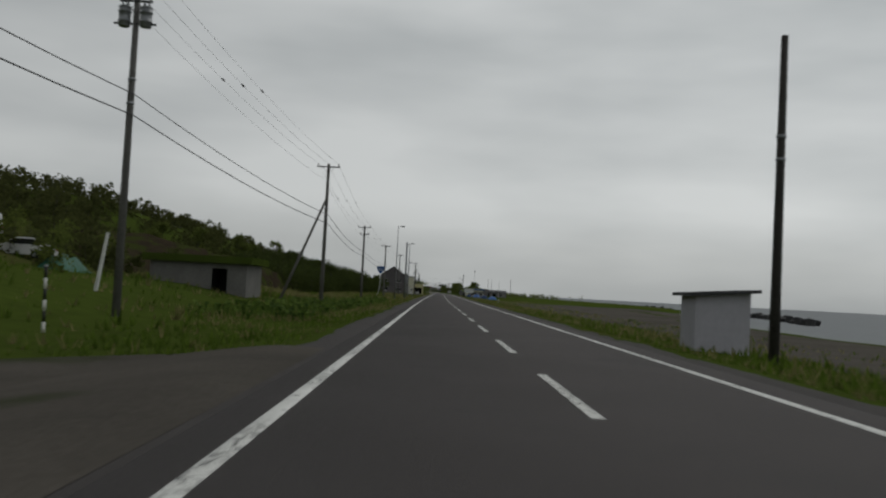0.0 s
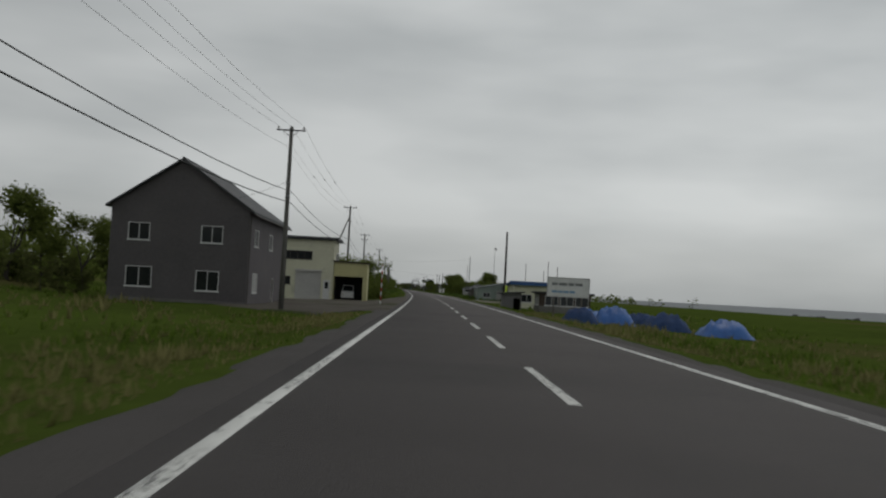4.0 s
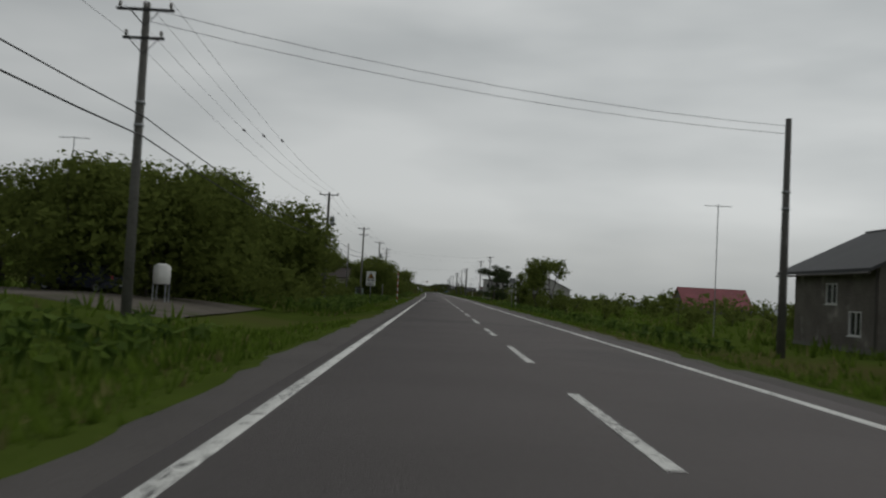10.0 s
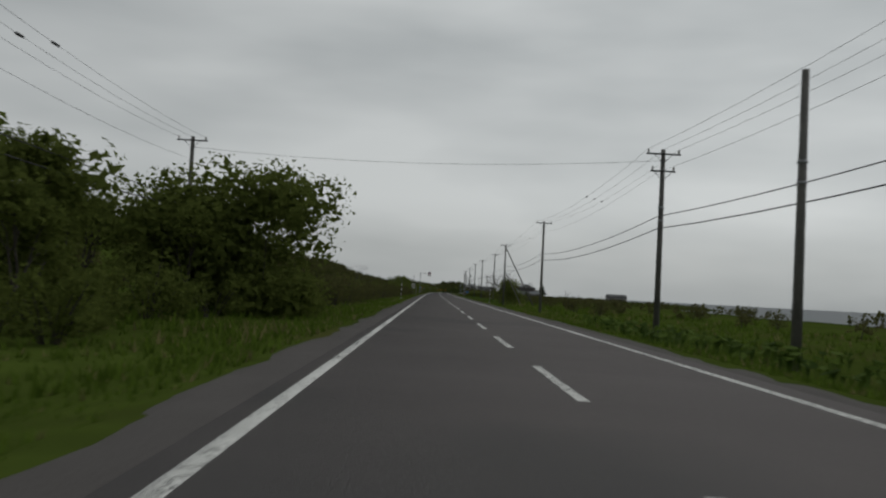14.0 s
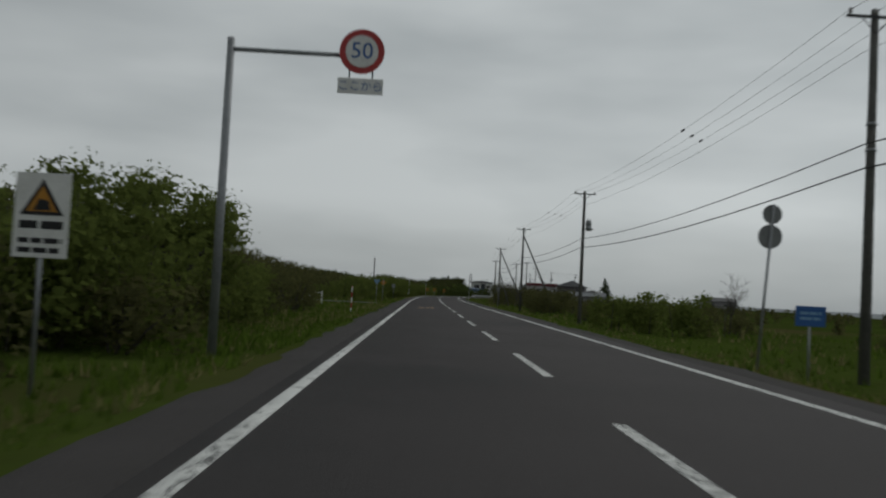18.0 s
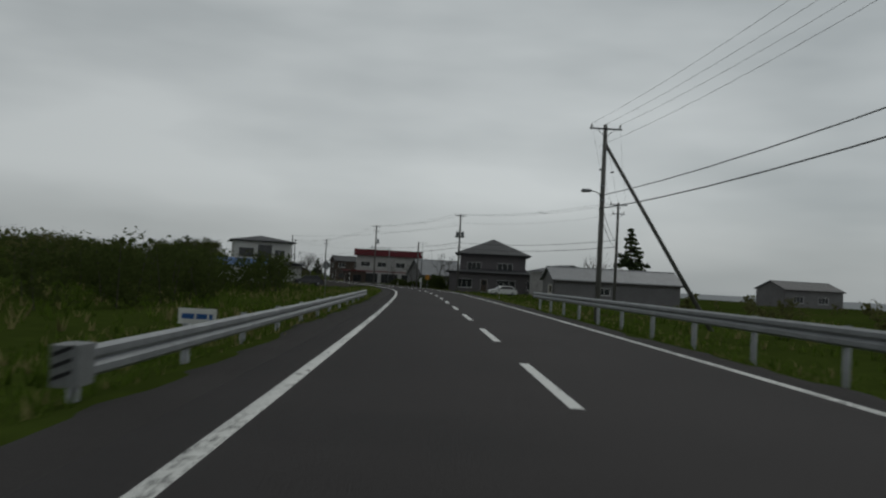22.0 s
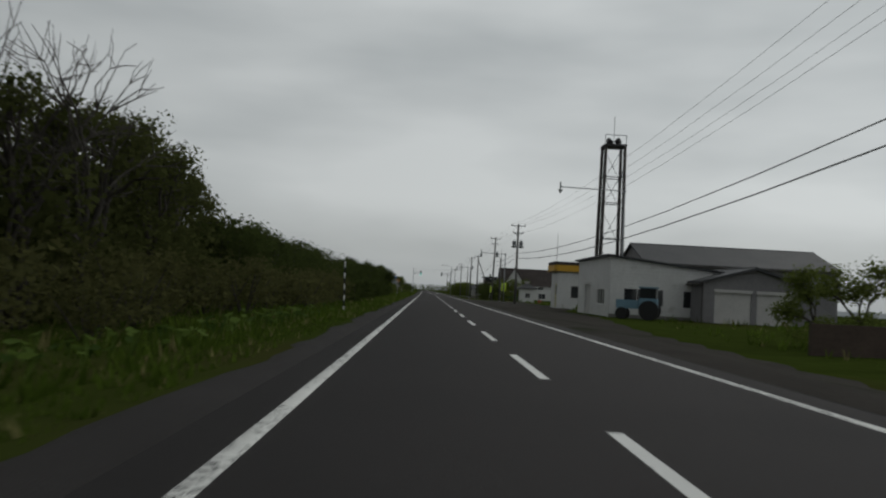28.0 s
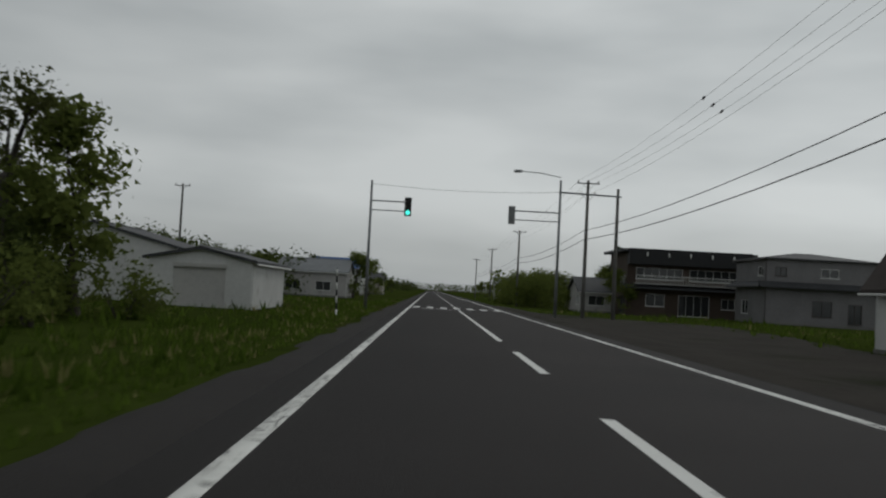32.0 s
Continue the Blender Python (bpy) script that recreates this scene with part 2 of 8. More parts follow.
SIGN_YELLOW = material("orange_yellow_sign", (0.44, 0.20, 0.02), (0.33, 0.15, 0.02), 2, 0.6)
FLAG = material("lime_flag_cloth", (0.62, 0.80, 0.05), (0.45, 0.62, 0.03), 3, 0.7)
BLUE_SIGN = material("blue_sign", (0.025, 0.10, 0.30), (0.018, 0.075, 0.23), 2, 0.5)
PALE_BLUE = material("faded_blue_sign", (0.17, 0.31, 0.47), (0.13, 0.25, 0.38), 2, 0.6)
GREY_BACK = material("grey_sign_back", (0.22, 0.23, 0.23), (0.15, 0.155, 0.155), 1.5, 0.6, metal=0.3)
GLASS = material("dark_window_glass", (0.025, 0.028, 0.030), (0.014, 0.015, 0.017), 0.7, 0.12, spec=0.6)
CURTAIN = material("curtained_window", (0.42, 0.42, 0.40), (0.28, 0.28, 0.27), 1.5, 0.35, spec=0.5)
FRAME_WHITE = material("white_window_frame", (0.62, 0.62, 0.61), (0.5, 0.5, 0.49), 2, 0.5)
FRAME_DARK = material("bronze_window_frame", (0.07, 0.06, 0.055), (0.045, 0.04, 0.036), 2, 0.5)
DARK_VOID = material("unlit_interior", (0.012, 0.012, 0.013), (0.008, 0.008, 0.008), 1, 0.95)
W_WHITE = material("white_siding", (0.62, 0.62, 0.61), (0.50, 0.50, 0.49), 0.5, 0.7, lines=("Z", 0.24, 0.02), stain=((0.38, 0.37, 0.35), 0.7, 0.62, 0.15))
W_CREAM = material("cream_siding", (0.62, 0.61, 0.47), (0.52, 0.51, 0.39), 0.5, 0.7, lines=("Z", 0.45, 0.012), stain=((0.30, 0.29, 0.23), 0.6, 0.6, 0.2))
W_YELLOW = material("pale_yellow_siding", (0.47, 0.44, 0.23), (0.38, 0.36, 0.19), 0.5, 0.7, stain=((0.28, 0.27, 0.17), 0.7, 0.58, 0.2))
W_GREY = material("grey_siding", (0.20, 0.195, 0.20), (0.14, 0.135, 0.14), 0.5, 0.75, lines=("Z", 0.3, 0.015))
W_MAUVE = material("mauve_grey_siding", (0.115, 0.105, 0.11), (0.085, 0.078, 0.082), 0.5, 0.75, lines=("D", 0.2, 0.012))
W_PALE = material("pale_grey_render", (0.40, 0.39, 0.38), (0.29, 0.28, 0.275), 0.6, 0.85, bump=0.2, stain=((0.2, 0.195, 0.19), 0.8, 0.58, 0.2))
W_GREEN = material("faded_green_sheet", (0.26, 0.31, 0.28), (0.19, 0.225, 0.205), 0.4, 0.7, lines=("D", 0.3, 0.015), stain=((0.17, 0.155, 0.13), 0.7, 0.6, 0.2))
W_BROWN = material("brown_timber_wall", (0.085, 0.062, 0.05), (0.05, 0.037, 0.03), 0.8, 0.85, lines=("Z", 0.2, 0.015))
W_OLDWOOD = material("silvered_old_boards", (0.17, 0.155, 0.14), (0.09, 0.08, 0.072), 0.9, 0.95, lines=("Z", 0.18, 0.015), stain=((0.3, 0.28, 0.26), 0.8, 0.6, 0.15))
W_CONCRETE = material("concrete_block_wall", (0.19, 0.185, 0.175), (0.12, 0.117, 0.11), 0.6, 0.95, bump=0.3, lines=("Z", 0.2, 0.01))
W_TEAL = material("teal_sheet", (0.05, 0.26, 0.22), (0.035, 0.19, 0.165), 0.4, 0.6, lines=("D", 0.25, 0.015))
W_BEIGE = material("beige_siding", (0.45, 0.41, 0.36), (0.36, 0.33, 0.29), 0.5, 0.75, lines=("Z", 0.3, 0.012))
W_LILAC = material("pale_lilac_sheet", (0.44, 0.43, 0.47), (0.36, 0.35, 0.385), 0.5, 0.7, lines=("D", 0.09, 0.01))
SHUTTER = material("rolling_shutter_slats", (0.52, 0.51, 0.49), (0.42, 0.41, 0.40), 0.6, 0.6, lines=("Z", 0.09, 0.008))
R_DARK = material("dark_metal_roof", (0.055, 0.056, 0.06), (0.035, 0.036, 0.039), 0.4, 0.55, metal=0.2, lines=("D", 0.45, 0.02))
R_GREY = material("grey_metal_roof", (0.20, 0.21, 0.22), (0.14, 0.147, 0.155), 0.3, 0.5, metal=0.3, lines=("D", 0.4, 0.02))
R_RED = material("wine_red_metal_roof", (0.16, 0.025, 0.032), (0.11, 0.018, 0.024), 0.4, 0.5, metal=0.1, lines=("D", 0.45, 0.02))
R_REDPINK = material("faded_red_roof", (0.24, 0.055, 0.07), (0.17, 0.04, 0.05), 0.4, 0.6, lines=("D", 0.45, 0.02))
R_BLUE = material("blue_metal_roof", (0.05, 0.12, 0.30), (0.035, 0.085, 0.22), 0.4, 0.5, lines=("D", 0.4, 0.02))
R_BROWN = material("brown_shingle_roof", (0.075, 0.06, 0.055), (0.045, 0.037, 0.034), 0.8, 0.8, lines=("Z", 0.12, 0.02))
TARP = material("blue_tarpaulin", (0.05, 0.15, 0.42), (0.03, 0.09, 0.28), 0.8, 0.5, bump=0.6, bump_scale=2)
NETTING = material("blue_fishing_net", (0.035, 0.07, 0.17), (0.015, 0.03, 0.08), 1.5, 0.9, bump=0.8, bump_scale=8)
RUBBER = material("black_rubber", (0.018, 0.018, 0.018), (0.012, 0.012, 0.012), 4, 0.8)
CAR_WHITE = material("white_car_paint", (0.60, 0.60, 0.59), (0.55, 0.55, 0.54), 0.8, 0.25, spec=0.5)
CAR_BLACK = material("black_car_paint", (0.018, 0.018, 0.02), (0.012, 0.012, 0.014), 0.8, 0.25, spec=0.5)
CAR_NAVY = material("navy_car_paint", (0.03, 0.035, 0.06), (0.02, 0.024, 0.042), 0.8, 0.25, spec=0.5)
TRACTOR_BLUE = material("pale_blue_tractor_paint", (0.14, 0.24, 0.30), (0.09, 0.165, 0.21), 1.2, 0.5)
GREEN_PAINT = material("green_paint", (0.028, 0.125, 0.078), (0.018, 0.085, 0.055), 1.5, 0.6)
GREEN_LAMP = bpy.data.materials.new("green_signal_glow")
GREEN_LAMP.use_nodes = True
_b = GREEN_LAMP.node_tree.nodes["Principled BSDF"]
_b.inputs["Base Color"].default_value = (0.02, 0.30, 0.24, 1)
_b.inputs["Emission Color"].default_value = (0.10, 0.95, 0.78, 1)
_b.inputs["Emission Strength"].default_value = 1.2


def see_through(m, share):
    """Leaves and blades let some light through."""
    nt, ln = m.node_tree.nodes, m.node_tree.links
    bs = nt["Principled BSDF"]
    tr = nt.new("ShaderNodeBsdfTranslucent")
    mx = nt.new("ShaderNodeMixShader")
    mx.inputs[0].default_value = share
    ln.new(bs.inputs["Base Color"].links[0].from_socket, tr.inputs["Color"])
    ln.new(bs.outputs[0], mx.inputs[1])
    ln.new(tr.outputs[0], mx.inputs[2])
    ln.new(mx.outputs[0], nt["Material Output"].inputs["Surface"])


for m in (LEAF, LEAF_OLIVE, LEAF_DEEP, LEAF_BUDDING, GRASS, DRY_GRASS, BROADLEAF):
    see_through(m, 0.45)


def tone_along(m, stops):
    """Colour factors along the road: older and newer surfacing, and painted-in daylight changes."""
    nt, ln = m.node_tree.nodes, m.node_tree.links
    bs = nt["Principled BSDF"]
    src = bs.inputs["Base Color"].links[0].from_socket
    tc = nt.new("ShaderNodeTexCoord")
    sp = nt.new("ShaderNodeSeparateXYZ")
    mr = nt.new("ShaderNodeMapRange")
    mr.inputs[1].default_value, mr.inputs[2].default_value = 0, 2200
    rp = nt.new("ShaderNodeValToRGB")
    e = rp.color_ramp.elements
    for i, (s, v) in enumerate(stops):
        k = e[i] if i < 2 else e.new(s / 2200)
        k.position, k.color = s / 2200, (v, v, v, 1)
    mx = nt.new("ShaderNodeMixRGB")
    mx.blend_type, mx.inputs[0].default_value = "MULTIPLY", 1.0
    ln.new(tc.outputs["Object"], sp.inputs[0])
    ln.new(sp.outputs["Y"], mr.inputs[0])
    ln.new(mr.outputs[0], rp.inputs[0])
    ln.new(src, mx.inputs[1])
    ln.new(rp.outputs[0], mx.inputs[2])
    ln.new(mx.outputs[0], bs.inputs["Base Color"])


def crack(m, scale, wide, reach):
    """Fine cracks with tar-dark bottoms, in stretches."""
    nt, ln = m.node_tree.nodes, m.node_tree.links
    bs = nt["Principled BSDF"]
    src = bs.inputs["Base Color"].links[0].from_socket
    tc = nt.new("ShaderNodeTexCoord")
    wob = nt.new("ShaderNodeTexNoise")
    wob.inputs["Scale"].default_value, wob.inputs["Detail"].default_value = scale * 1.6, 3
    ln.new(tc.outputs["Object"], wob.inputs["Vector"])
    shift = nt.new("ShaderNodeMixRGB")
    shift.blend_type, shift.inputs[0].default_value = "ADD", 0.16
    ln.new(tc.outputs["Object"], shift.inputs[1])
    ln.new(wob.outputs["Color"], shift.inputs[2])
    vo = nt.new("ShaderNodeTexVoronoi")
    vo.feature = "DISTANCE_TO_EDGE"
    vo.inputs["Scale"].default_value = scale
    ln.new(shift.outputs[0], vo.inputs["Vector"])
    thin = nt.new("ShaderNodeMapRange")
    thin.inputs[1].default_value, thin.inputs[2].default_value = wide * 0.5, wide
    thin.inputs[3].default_value, thin.inputs[4].default_value = 1.0, 0.0
    ln.new(vo.outputs["Distance"], thin.inputs[0])
    n = nt.new("ShaderNodeTexNoise")
    n.inputs["Scale"].default_value, n.inputs["Detail"].default_value = 0.22, 3
    ln.new(tc.outputs["Object"], n.inputs["Vector"])
    where = nt.new("ShaderNodeMapRange")
    where.inputs[1].default_value, where.inputs[2].default_value = reach, reach + 0.1
    ln.new(n.outputs["Fac"], where.inputs[0])
    both = nt.new("ShaderNodeMath")
    both.operation = "MULTIPLY"
    ln.new(thin.outputs[0], both.inputs[0])
    ln.new(where.outputs[0], both.inputs[1])
    mx = nt.new("ShaderNodeMixRGB")
    mx.inputs[2].default_value = (0.06, 0.059, 0.058, 1)
    ln.new(both.outputs[0], mx.inputs[0])
    ln.new(src, mx.inputs[1])
    ln.new(mx.outputs[0], bs.inputs["Base Color"])


crack(PAINT, 6.0, 0.07, 0.44)
# newer, darker asphalt further on, mixed with daylight changes painted into the surface colour
AGE_AND_DAYLIGHT = [(0, 0.84), (2200, 0.42), (300, 1.02), (480, 1.40), (900, 1.52), (1000, 1.18), (1150, 0.84), (1400, 0.60), (1550, 0.43)]
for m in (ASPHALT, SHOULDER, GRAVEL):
    tone_along(m, AGE_AND_DAYLIGHT)
# daylight painted into grass and ground: brighter by the village, dimmer past the bend
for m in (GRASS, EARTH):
    tone_along(m, [(0, 1.05), (2200, 0.66), (450, 1.22), (900, 1.22), (1150, 1.05), (1400, 0.82), (1600, 0.68)])
ROCK = material("wet_concrete_blocks", (0.055, 0.055, 0.055), (0.025, 0.025, 0.026), 0.7, 0.85, bump=0.4)

# ---- building tools ----
RNG = np.random.default_rng(7)


def roads(s, lat):
    """road() for arrays; past the ends it runs on straight."""
    s, lat = np.broadcast_arrays(np.asarray(s, float), np.asarray(lat, float))
    c = np.clip(s, S0, S1)
    t = np.interp(c, _ss, _th)
    near = np.clip(lat, -80, 80)
    far = lat - near
    over = s - c
    return (np.interp(c, _ss, _cx) + near * np.cos(t) + far * NX - over * np.sin(t),
            np.interp(c, _ss, _cy) + near * np.sin(t) + far * NY + over * np.cos(t))


HILL = [(-400, 16), (0, 19), (110, 16), (250, 12.5), (330, 7), (420, 4), (560, 5), (700, 7), (880, 5), (980, 6), (1080, 8.5), (1250, 8.5),
        (1330, 9.5), (1400, 9), (1480, 4), (1600, 2.5), (1700, 5), (1850, 7), (1960, 8), (2050, 9.5), (2200, 11), (3400, 12)]
BACK = [(-400, 60), (0, 58), (110, 58), (180, 50), (260, 46), (330, 60), (500, 75), (880, 70), (1000, 40), (1250, 34), (1400, 55), (1500, 80), (1900, 55), (2000, 78), (3400, 78)]
SHORE = [(-400, 62), (150, 70), (250, 82), (330, 104), (360, 112), (700, 130), (900, 110), (1100, 85), (1400, 120), (1600, 170), (3400, 170)]
BEACH = [(-400, 1.0), (200, 1.0), (320, 0.6), (370, 0.0), (3400, 0.0)]
LOW = [(-400, 0.45), (300, 0.5), (420, 0.55), (1000, 0.6), (1100, 0.8), (1450, 0.9), (1560, 0.45), (3400, 0.4)]


def table(rows, s):
    return np.interp(s, [r[0] for r in rows], [r[1] for r in rows])


def wave(s, lat, k):
    return (np.sin(s * 0.041 * k + lat * 0.027 * k + 1.3) + np.sin(s * 0.017 * k - lat * 0.05 * k + 0.4) + 0.6 * np.sin(s * 0.093 * k + 2.1 + lat * 0.11 * k)) / 2.6


def lie(s, lat):
    """Height of the ground, for arrays."""
    s, lat = np.broadcast_arrays(np.asarray(s, float), np.asarray(lat, float))
    a = np.abs(lat)
    low = table(LOW, s)
    low = np.where(lat > 0, low * (1 - 0.9 * np.clip((s - 1845) / 15, 0, 1) * np.clip((1960 - s) / 15, 0, 1)), low)
    z = -low * np.clip((a - 4.6) / 3.2, 0, 1) ** 1.2 - 0.03
    rough = np.clip((a - 9) / 8, 0, 1)
    z = z + rough * 0.12 * wave(s, lat, 4.0)
    back = table(BACK, s)
    up = np.clip((-lat - back * 0.42) / (back * 0.85), 0, 1)
    z = z + np.where(lat < 0, table(HILL, s) * (up * up * (3 - 2 * up)) * (1 + 0.16 * wave(s, lat * 0.4, 1.0)), 0)
    z = z + 1.7 * np.clip((-lat - 14) / 9, 0, 1) * np.clip((s - 22) / 15, 0, 1) * np.clip((130 - s) / 30, 0, 1) * np.clip((60 + lat) / 20, 0, 1)
    z = z + 0.8 * np.clip((-lat - 9) / 9, 0, 1) * np.clip((s - 680) / 20, 0, 1) * np.clip((745 - s) / 20, 0, 1) * np.clip((50 + lat) / 12, 0, 1)
    shore = table(SHORE, s)
    beach = table(BEACH, s)
    z = z - np.where(lat > 0, beach * 1.3 * np.clip((lat - 9) / 12, 0, 1), 0)
    sink = np.clip((lat - shore + 25) / 45, 0, 1)
    z = z - np.where(lat > 0, 5.5 * sink, 0)
    return z


def height(s, lat):
    return float(lie(s, lat))


def spot(s, lat, z=None, yaw=0.0, lean=0.0, tip=0.0):
    """The pose of a thing beside the road: its x to the right of the road, its y along it."""
    x, y = road(s, lat)
    z = height(s, lat) if z is None else z
    return Matrix.Translation((x * K, y * K, z * K)) @ Euler((radians(tip), radians(lean), heading(s) + radians(yaw))).to_matrix().to_4x4()


class Form:
    """Collects the faces of one mesh."""

    def __init__(self):
        self.v, self.f = [], []

    def add(self, verts, faces):
        n = len(self.v)
        self.v += [tuple(p) for p in verts]
        self.f += [tuple(i + n for i in q) for q in faces]
        return self

    def quad(self, a, b, c, d):
        return self.add((a, b, c, d), ((0, 1, 2, 3),))

    def box(self, x0, y0, z0, x1, y1, z1, bevel=0.0):
        if bevel > 0:
            b = min(bevel, (x1 - x0) * 0.45, (y1 - y0) * 0.45)
            pl = [(x0 + b, y0), (x1 - b, y0), (x1, y0 + b), (x1, y1 - b), (x1 - b, y1), (x0 + b, y1), (x0, y1 - b), (x0, y0 + b)]
            return self.prism([(x, y) for x, y in pl], z0, z1)
        p = [(x, y, z) for z in (z0, z1) for y in (y0, y1) for x in (x0, x1)]
        return self.add(p, ((0, 2, 3, 1), (4, 5, 7, 6), (0, 1, 5, 4), (2, 6, 7, 3), (0, 4, 6, 2), (1, 3, 7, 5)))

    def prism(self, poly, z0, z1):
        n = len(poly)
        p = [(x, y, z0) for x, y in poly] + [(x, y, z1) for x, y in poly]
        return self.add(p, [tuple(range(n - 1, -1, -1)), tuple(range(n, 2 * n))] + [(i, (i + 1) % n, (i + 1) % n + n, i + n) for i in range(n)])

    def plate(self, poly, y0, y1):
        """A flat outline in x and z, from y0 to y1."""
        n = len(poly)
        p = [(x, y0, z) for x, z in poly] + [(x, y1, z) for x, z in poly]
        return self.add(p, [tuple(range(n)), tuple(range(2 * n - 1, n - 1, -1))] + [(i, i + n, (i + 1) % n + n, (i + 1) % n) for i in range(n)])

    def side(self, poly, x0, x1):
        """A flat outline in y and z, from x0 to x1."""
        n = len(poly)
        p = [(x0, y, z) for y, z in poly] + [(x1, y, z) for y, z in poly]
        return self.add(p, [tuple(range(n - 1, -1, -1)), tuple(range(n, 2 * n))] + [(i, (i + 1) % n, (i + 1) % n + n, i + n) for i in range(n)])

    def tube(self, points, radii, n=8, caps=True):
        pts = [Vector(p) for p in points]
        radii = [radii] * len(pts) if isinstance(radii, (int, float)) else radii
        v, f = [], []
        for i, p in enumerate(pts):
            d = (pts[min(i + 1, len(pts) - 1)] - pts[max(i - 1, 0)]).normalized()
            u = d.cross(Vector((0.31, 0.95, 0.05)) if abs(d.y) < 0.9 else Vector((1, 0, 0))).normalized()
            w = d.cross(u)
            for k in range(n):
                a = 2 * math.pi * k / n
                v.append(p + (u * math.cos(a) + w * math.sin(a)) * radii[i])
        for i in range(len(pts) - 1):
            for k in range(n):
                f.append((i * n + k, i * n + (k + 1) % n, (i + 1) * n + (k + 1) % n, (i + 1) * n + k))
        if caps:
            f.append(tuple(range(n - 1, -1, -1)))
            f.append(tuple((len(pts) - 1) * n + k for k in range(n)))
        return self.add(v, f)

    def mesh(self, name, smooth=False):
        me = bpy.data.meshes.new(name)
        me.from_pydata([tuple(p) for p in self.v], [], self.f)
        if smooth:
            me.polygons.foreach_set("use_smooth", [True] * len(me.polygons))
        me.update()
        return me


def circle(r, n=20, cx=0.0, cz=0.0, a0=0.0):
    return [(cx + r * math.cos(a0 + 2 * math.pi * k / n), cz + r * math.sin(a0 + 2 * math.pi * k / n)) for k in range(n)]


def part(name, form, mat, parent=None, label="", smooth=False):
    """Links a form (or a shared mesh) as one mesh object under a thing or under a part."""
    me = form.mesh(name, smooth) if isinstance(form, Form) else form
    if not me.materials:
        me.materials.append(mat)
    ob = new(name, me)
    ob.parent = parent
    return tagged(ob, label)


def thing(name, s, lat, label, category, group="", z=None, yaw=0.0, lean=0.0, tip=0.0):
    """An empty at a thing's base, in metres of the real place."""
    ob = new(name)
    ob.empty_display_size = 0.2
    ob.matrix_basis = spot(s, lat, z, yaw, lean, tip)
    ob.scale = (K, K, K)
    return tagged(ob, label, category, group)


def solid(name, form, mat, s, lat, label, category, group="", z=None, yaw=0.0, lean=0.0, tip=0.0, smooth=False):
    """A thing that is one mesh."""
    ob = part(name, form, mat, None, "", smooth)
    ob.matrix_basis = spot(s, lat, z, yaw, lean, tip)
    ob.scale = (K, K, K)
    return tagged(ob, label, category, group)


def lay(name, me, mat, label="", kind="structure"):
    """A piece of the setting whose mesh is in metres of the real place."""
    me.materials.append(mat)
    ob = new(name, me)
    ob.scale = (K, K, K)
    return tagged(ob, label, "", "", kind)


def again(ob, s, lat, z=None, yaw=0.0, size=1.0, tall=1.0, lean=0.0, label=""):
    m = copy_thing(ob, spot(s, lat, z, yaw, lean))
    m.scale = (K * size, K * size, K * size * tall)
    return tagged(m, label)


def sheet(name, rows, lats, z):
    """A grid laid over the rows along the road and the lats across it."""
    s, q = np.meshgrid(np.asarray(rows, float), np.asarray(lats, float), indexing="ij")
    x, y = roads(s, q)
    zz = z(s, q) if callable(z) else np.full(s.shape, float(z))
    n, m = s.shape
    i = np.arange(n * m).reshape(n, m)
    f = np.stack((i[:-1, :-1], i[:-1, 1:], i[1:, 1:], i[1:, :-1]), -1).reshape(-1, 4)
    return grid_mesh(name, np.stack((x, y, zz), -1).reshape(-1, 3), f)


def grid_mesh(name, v, f):
    me = bpy.data.meshes.new(name)
    k = f.shape[1]
    me.vertices.add(len(v))
    me.vertices.foreach_set("co", np.ascontiguousarray(v, dtype=np.float32).ravel())
    me.loops.add(f.size)
    me.loops.foreach_set("vertex_index", np.ascontiguousarray(f, dtype=np.int32).ravel())
    me.polygons.add(len(f))
    me.polygons.foreach_set("loop_start", np.arange(0, f.size, k, dtype=np.int32))
    me.update(calc_edges=True)
    return me


def slab(name, rows, lat0, lat1, z0, z1):
    """A strip along the road with a top and two sides."""
    lats = [lat0, lat0 + 0.02, lat1 - 0.02, lat1]
    lift = np.array([z0, z1, z1, z0])
    s, q = np.meshgrid(np.asarray(rows, float), lats, indexing="ij")
    x, y = roads(s, q)
    n, m = s.shape
    i = np.arange(n * m).reshape(n, m)
    f = np.stack((i[:-1, :-1], i[:-1, 1:], i[1:, 1:], i[1:, :-1]), -1).reshape(-1, 4)
    return grid_mesh(name, np.stack((x, y, np.broadcast_to(lift, s.shape)), -1).reshape(-1, 3), f)


# ---- ground, sea and road ----
_lats = [-4500, -2500, -1400, -800, -450, -280, -190, -150, -125, -105, -90, -78, -68, -60, -52, -45, -39, -34, -29, -25, -21, -18, -15, -12.5, -10.5, -9,
         -7.8, -7, -6.2, -5.4, -4.6, -3, 0, 3, 4.6, 5.4, 6.2, 7, 7.8, 9, 10.5, 12.5, 15, 18, 21, 25, 30, 36, 43, 52, 62, 75, 90, 110, 130, 160, 200, 300]
_rows = np.concatenate(([-4000, -1500, -800], np.arange(-400, 2500, 6.0), np.arange(2500, 3401, 30.0), [4200, 6000, 9000]))
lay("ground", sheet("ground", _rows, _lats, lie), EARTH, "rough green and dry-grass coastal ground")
sea = Form()
for a, b in ((20, 9500),):
    sea.quad((a, -6000, -3.0), (b, -6000, -3.0), (b, 9500, -3.0), (a, 9500, -3.0))
lay("water", sea.mesh("water"), SEA, "flat grey sea under cloud")
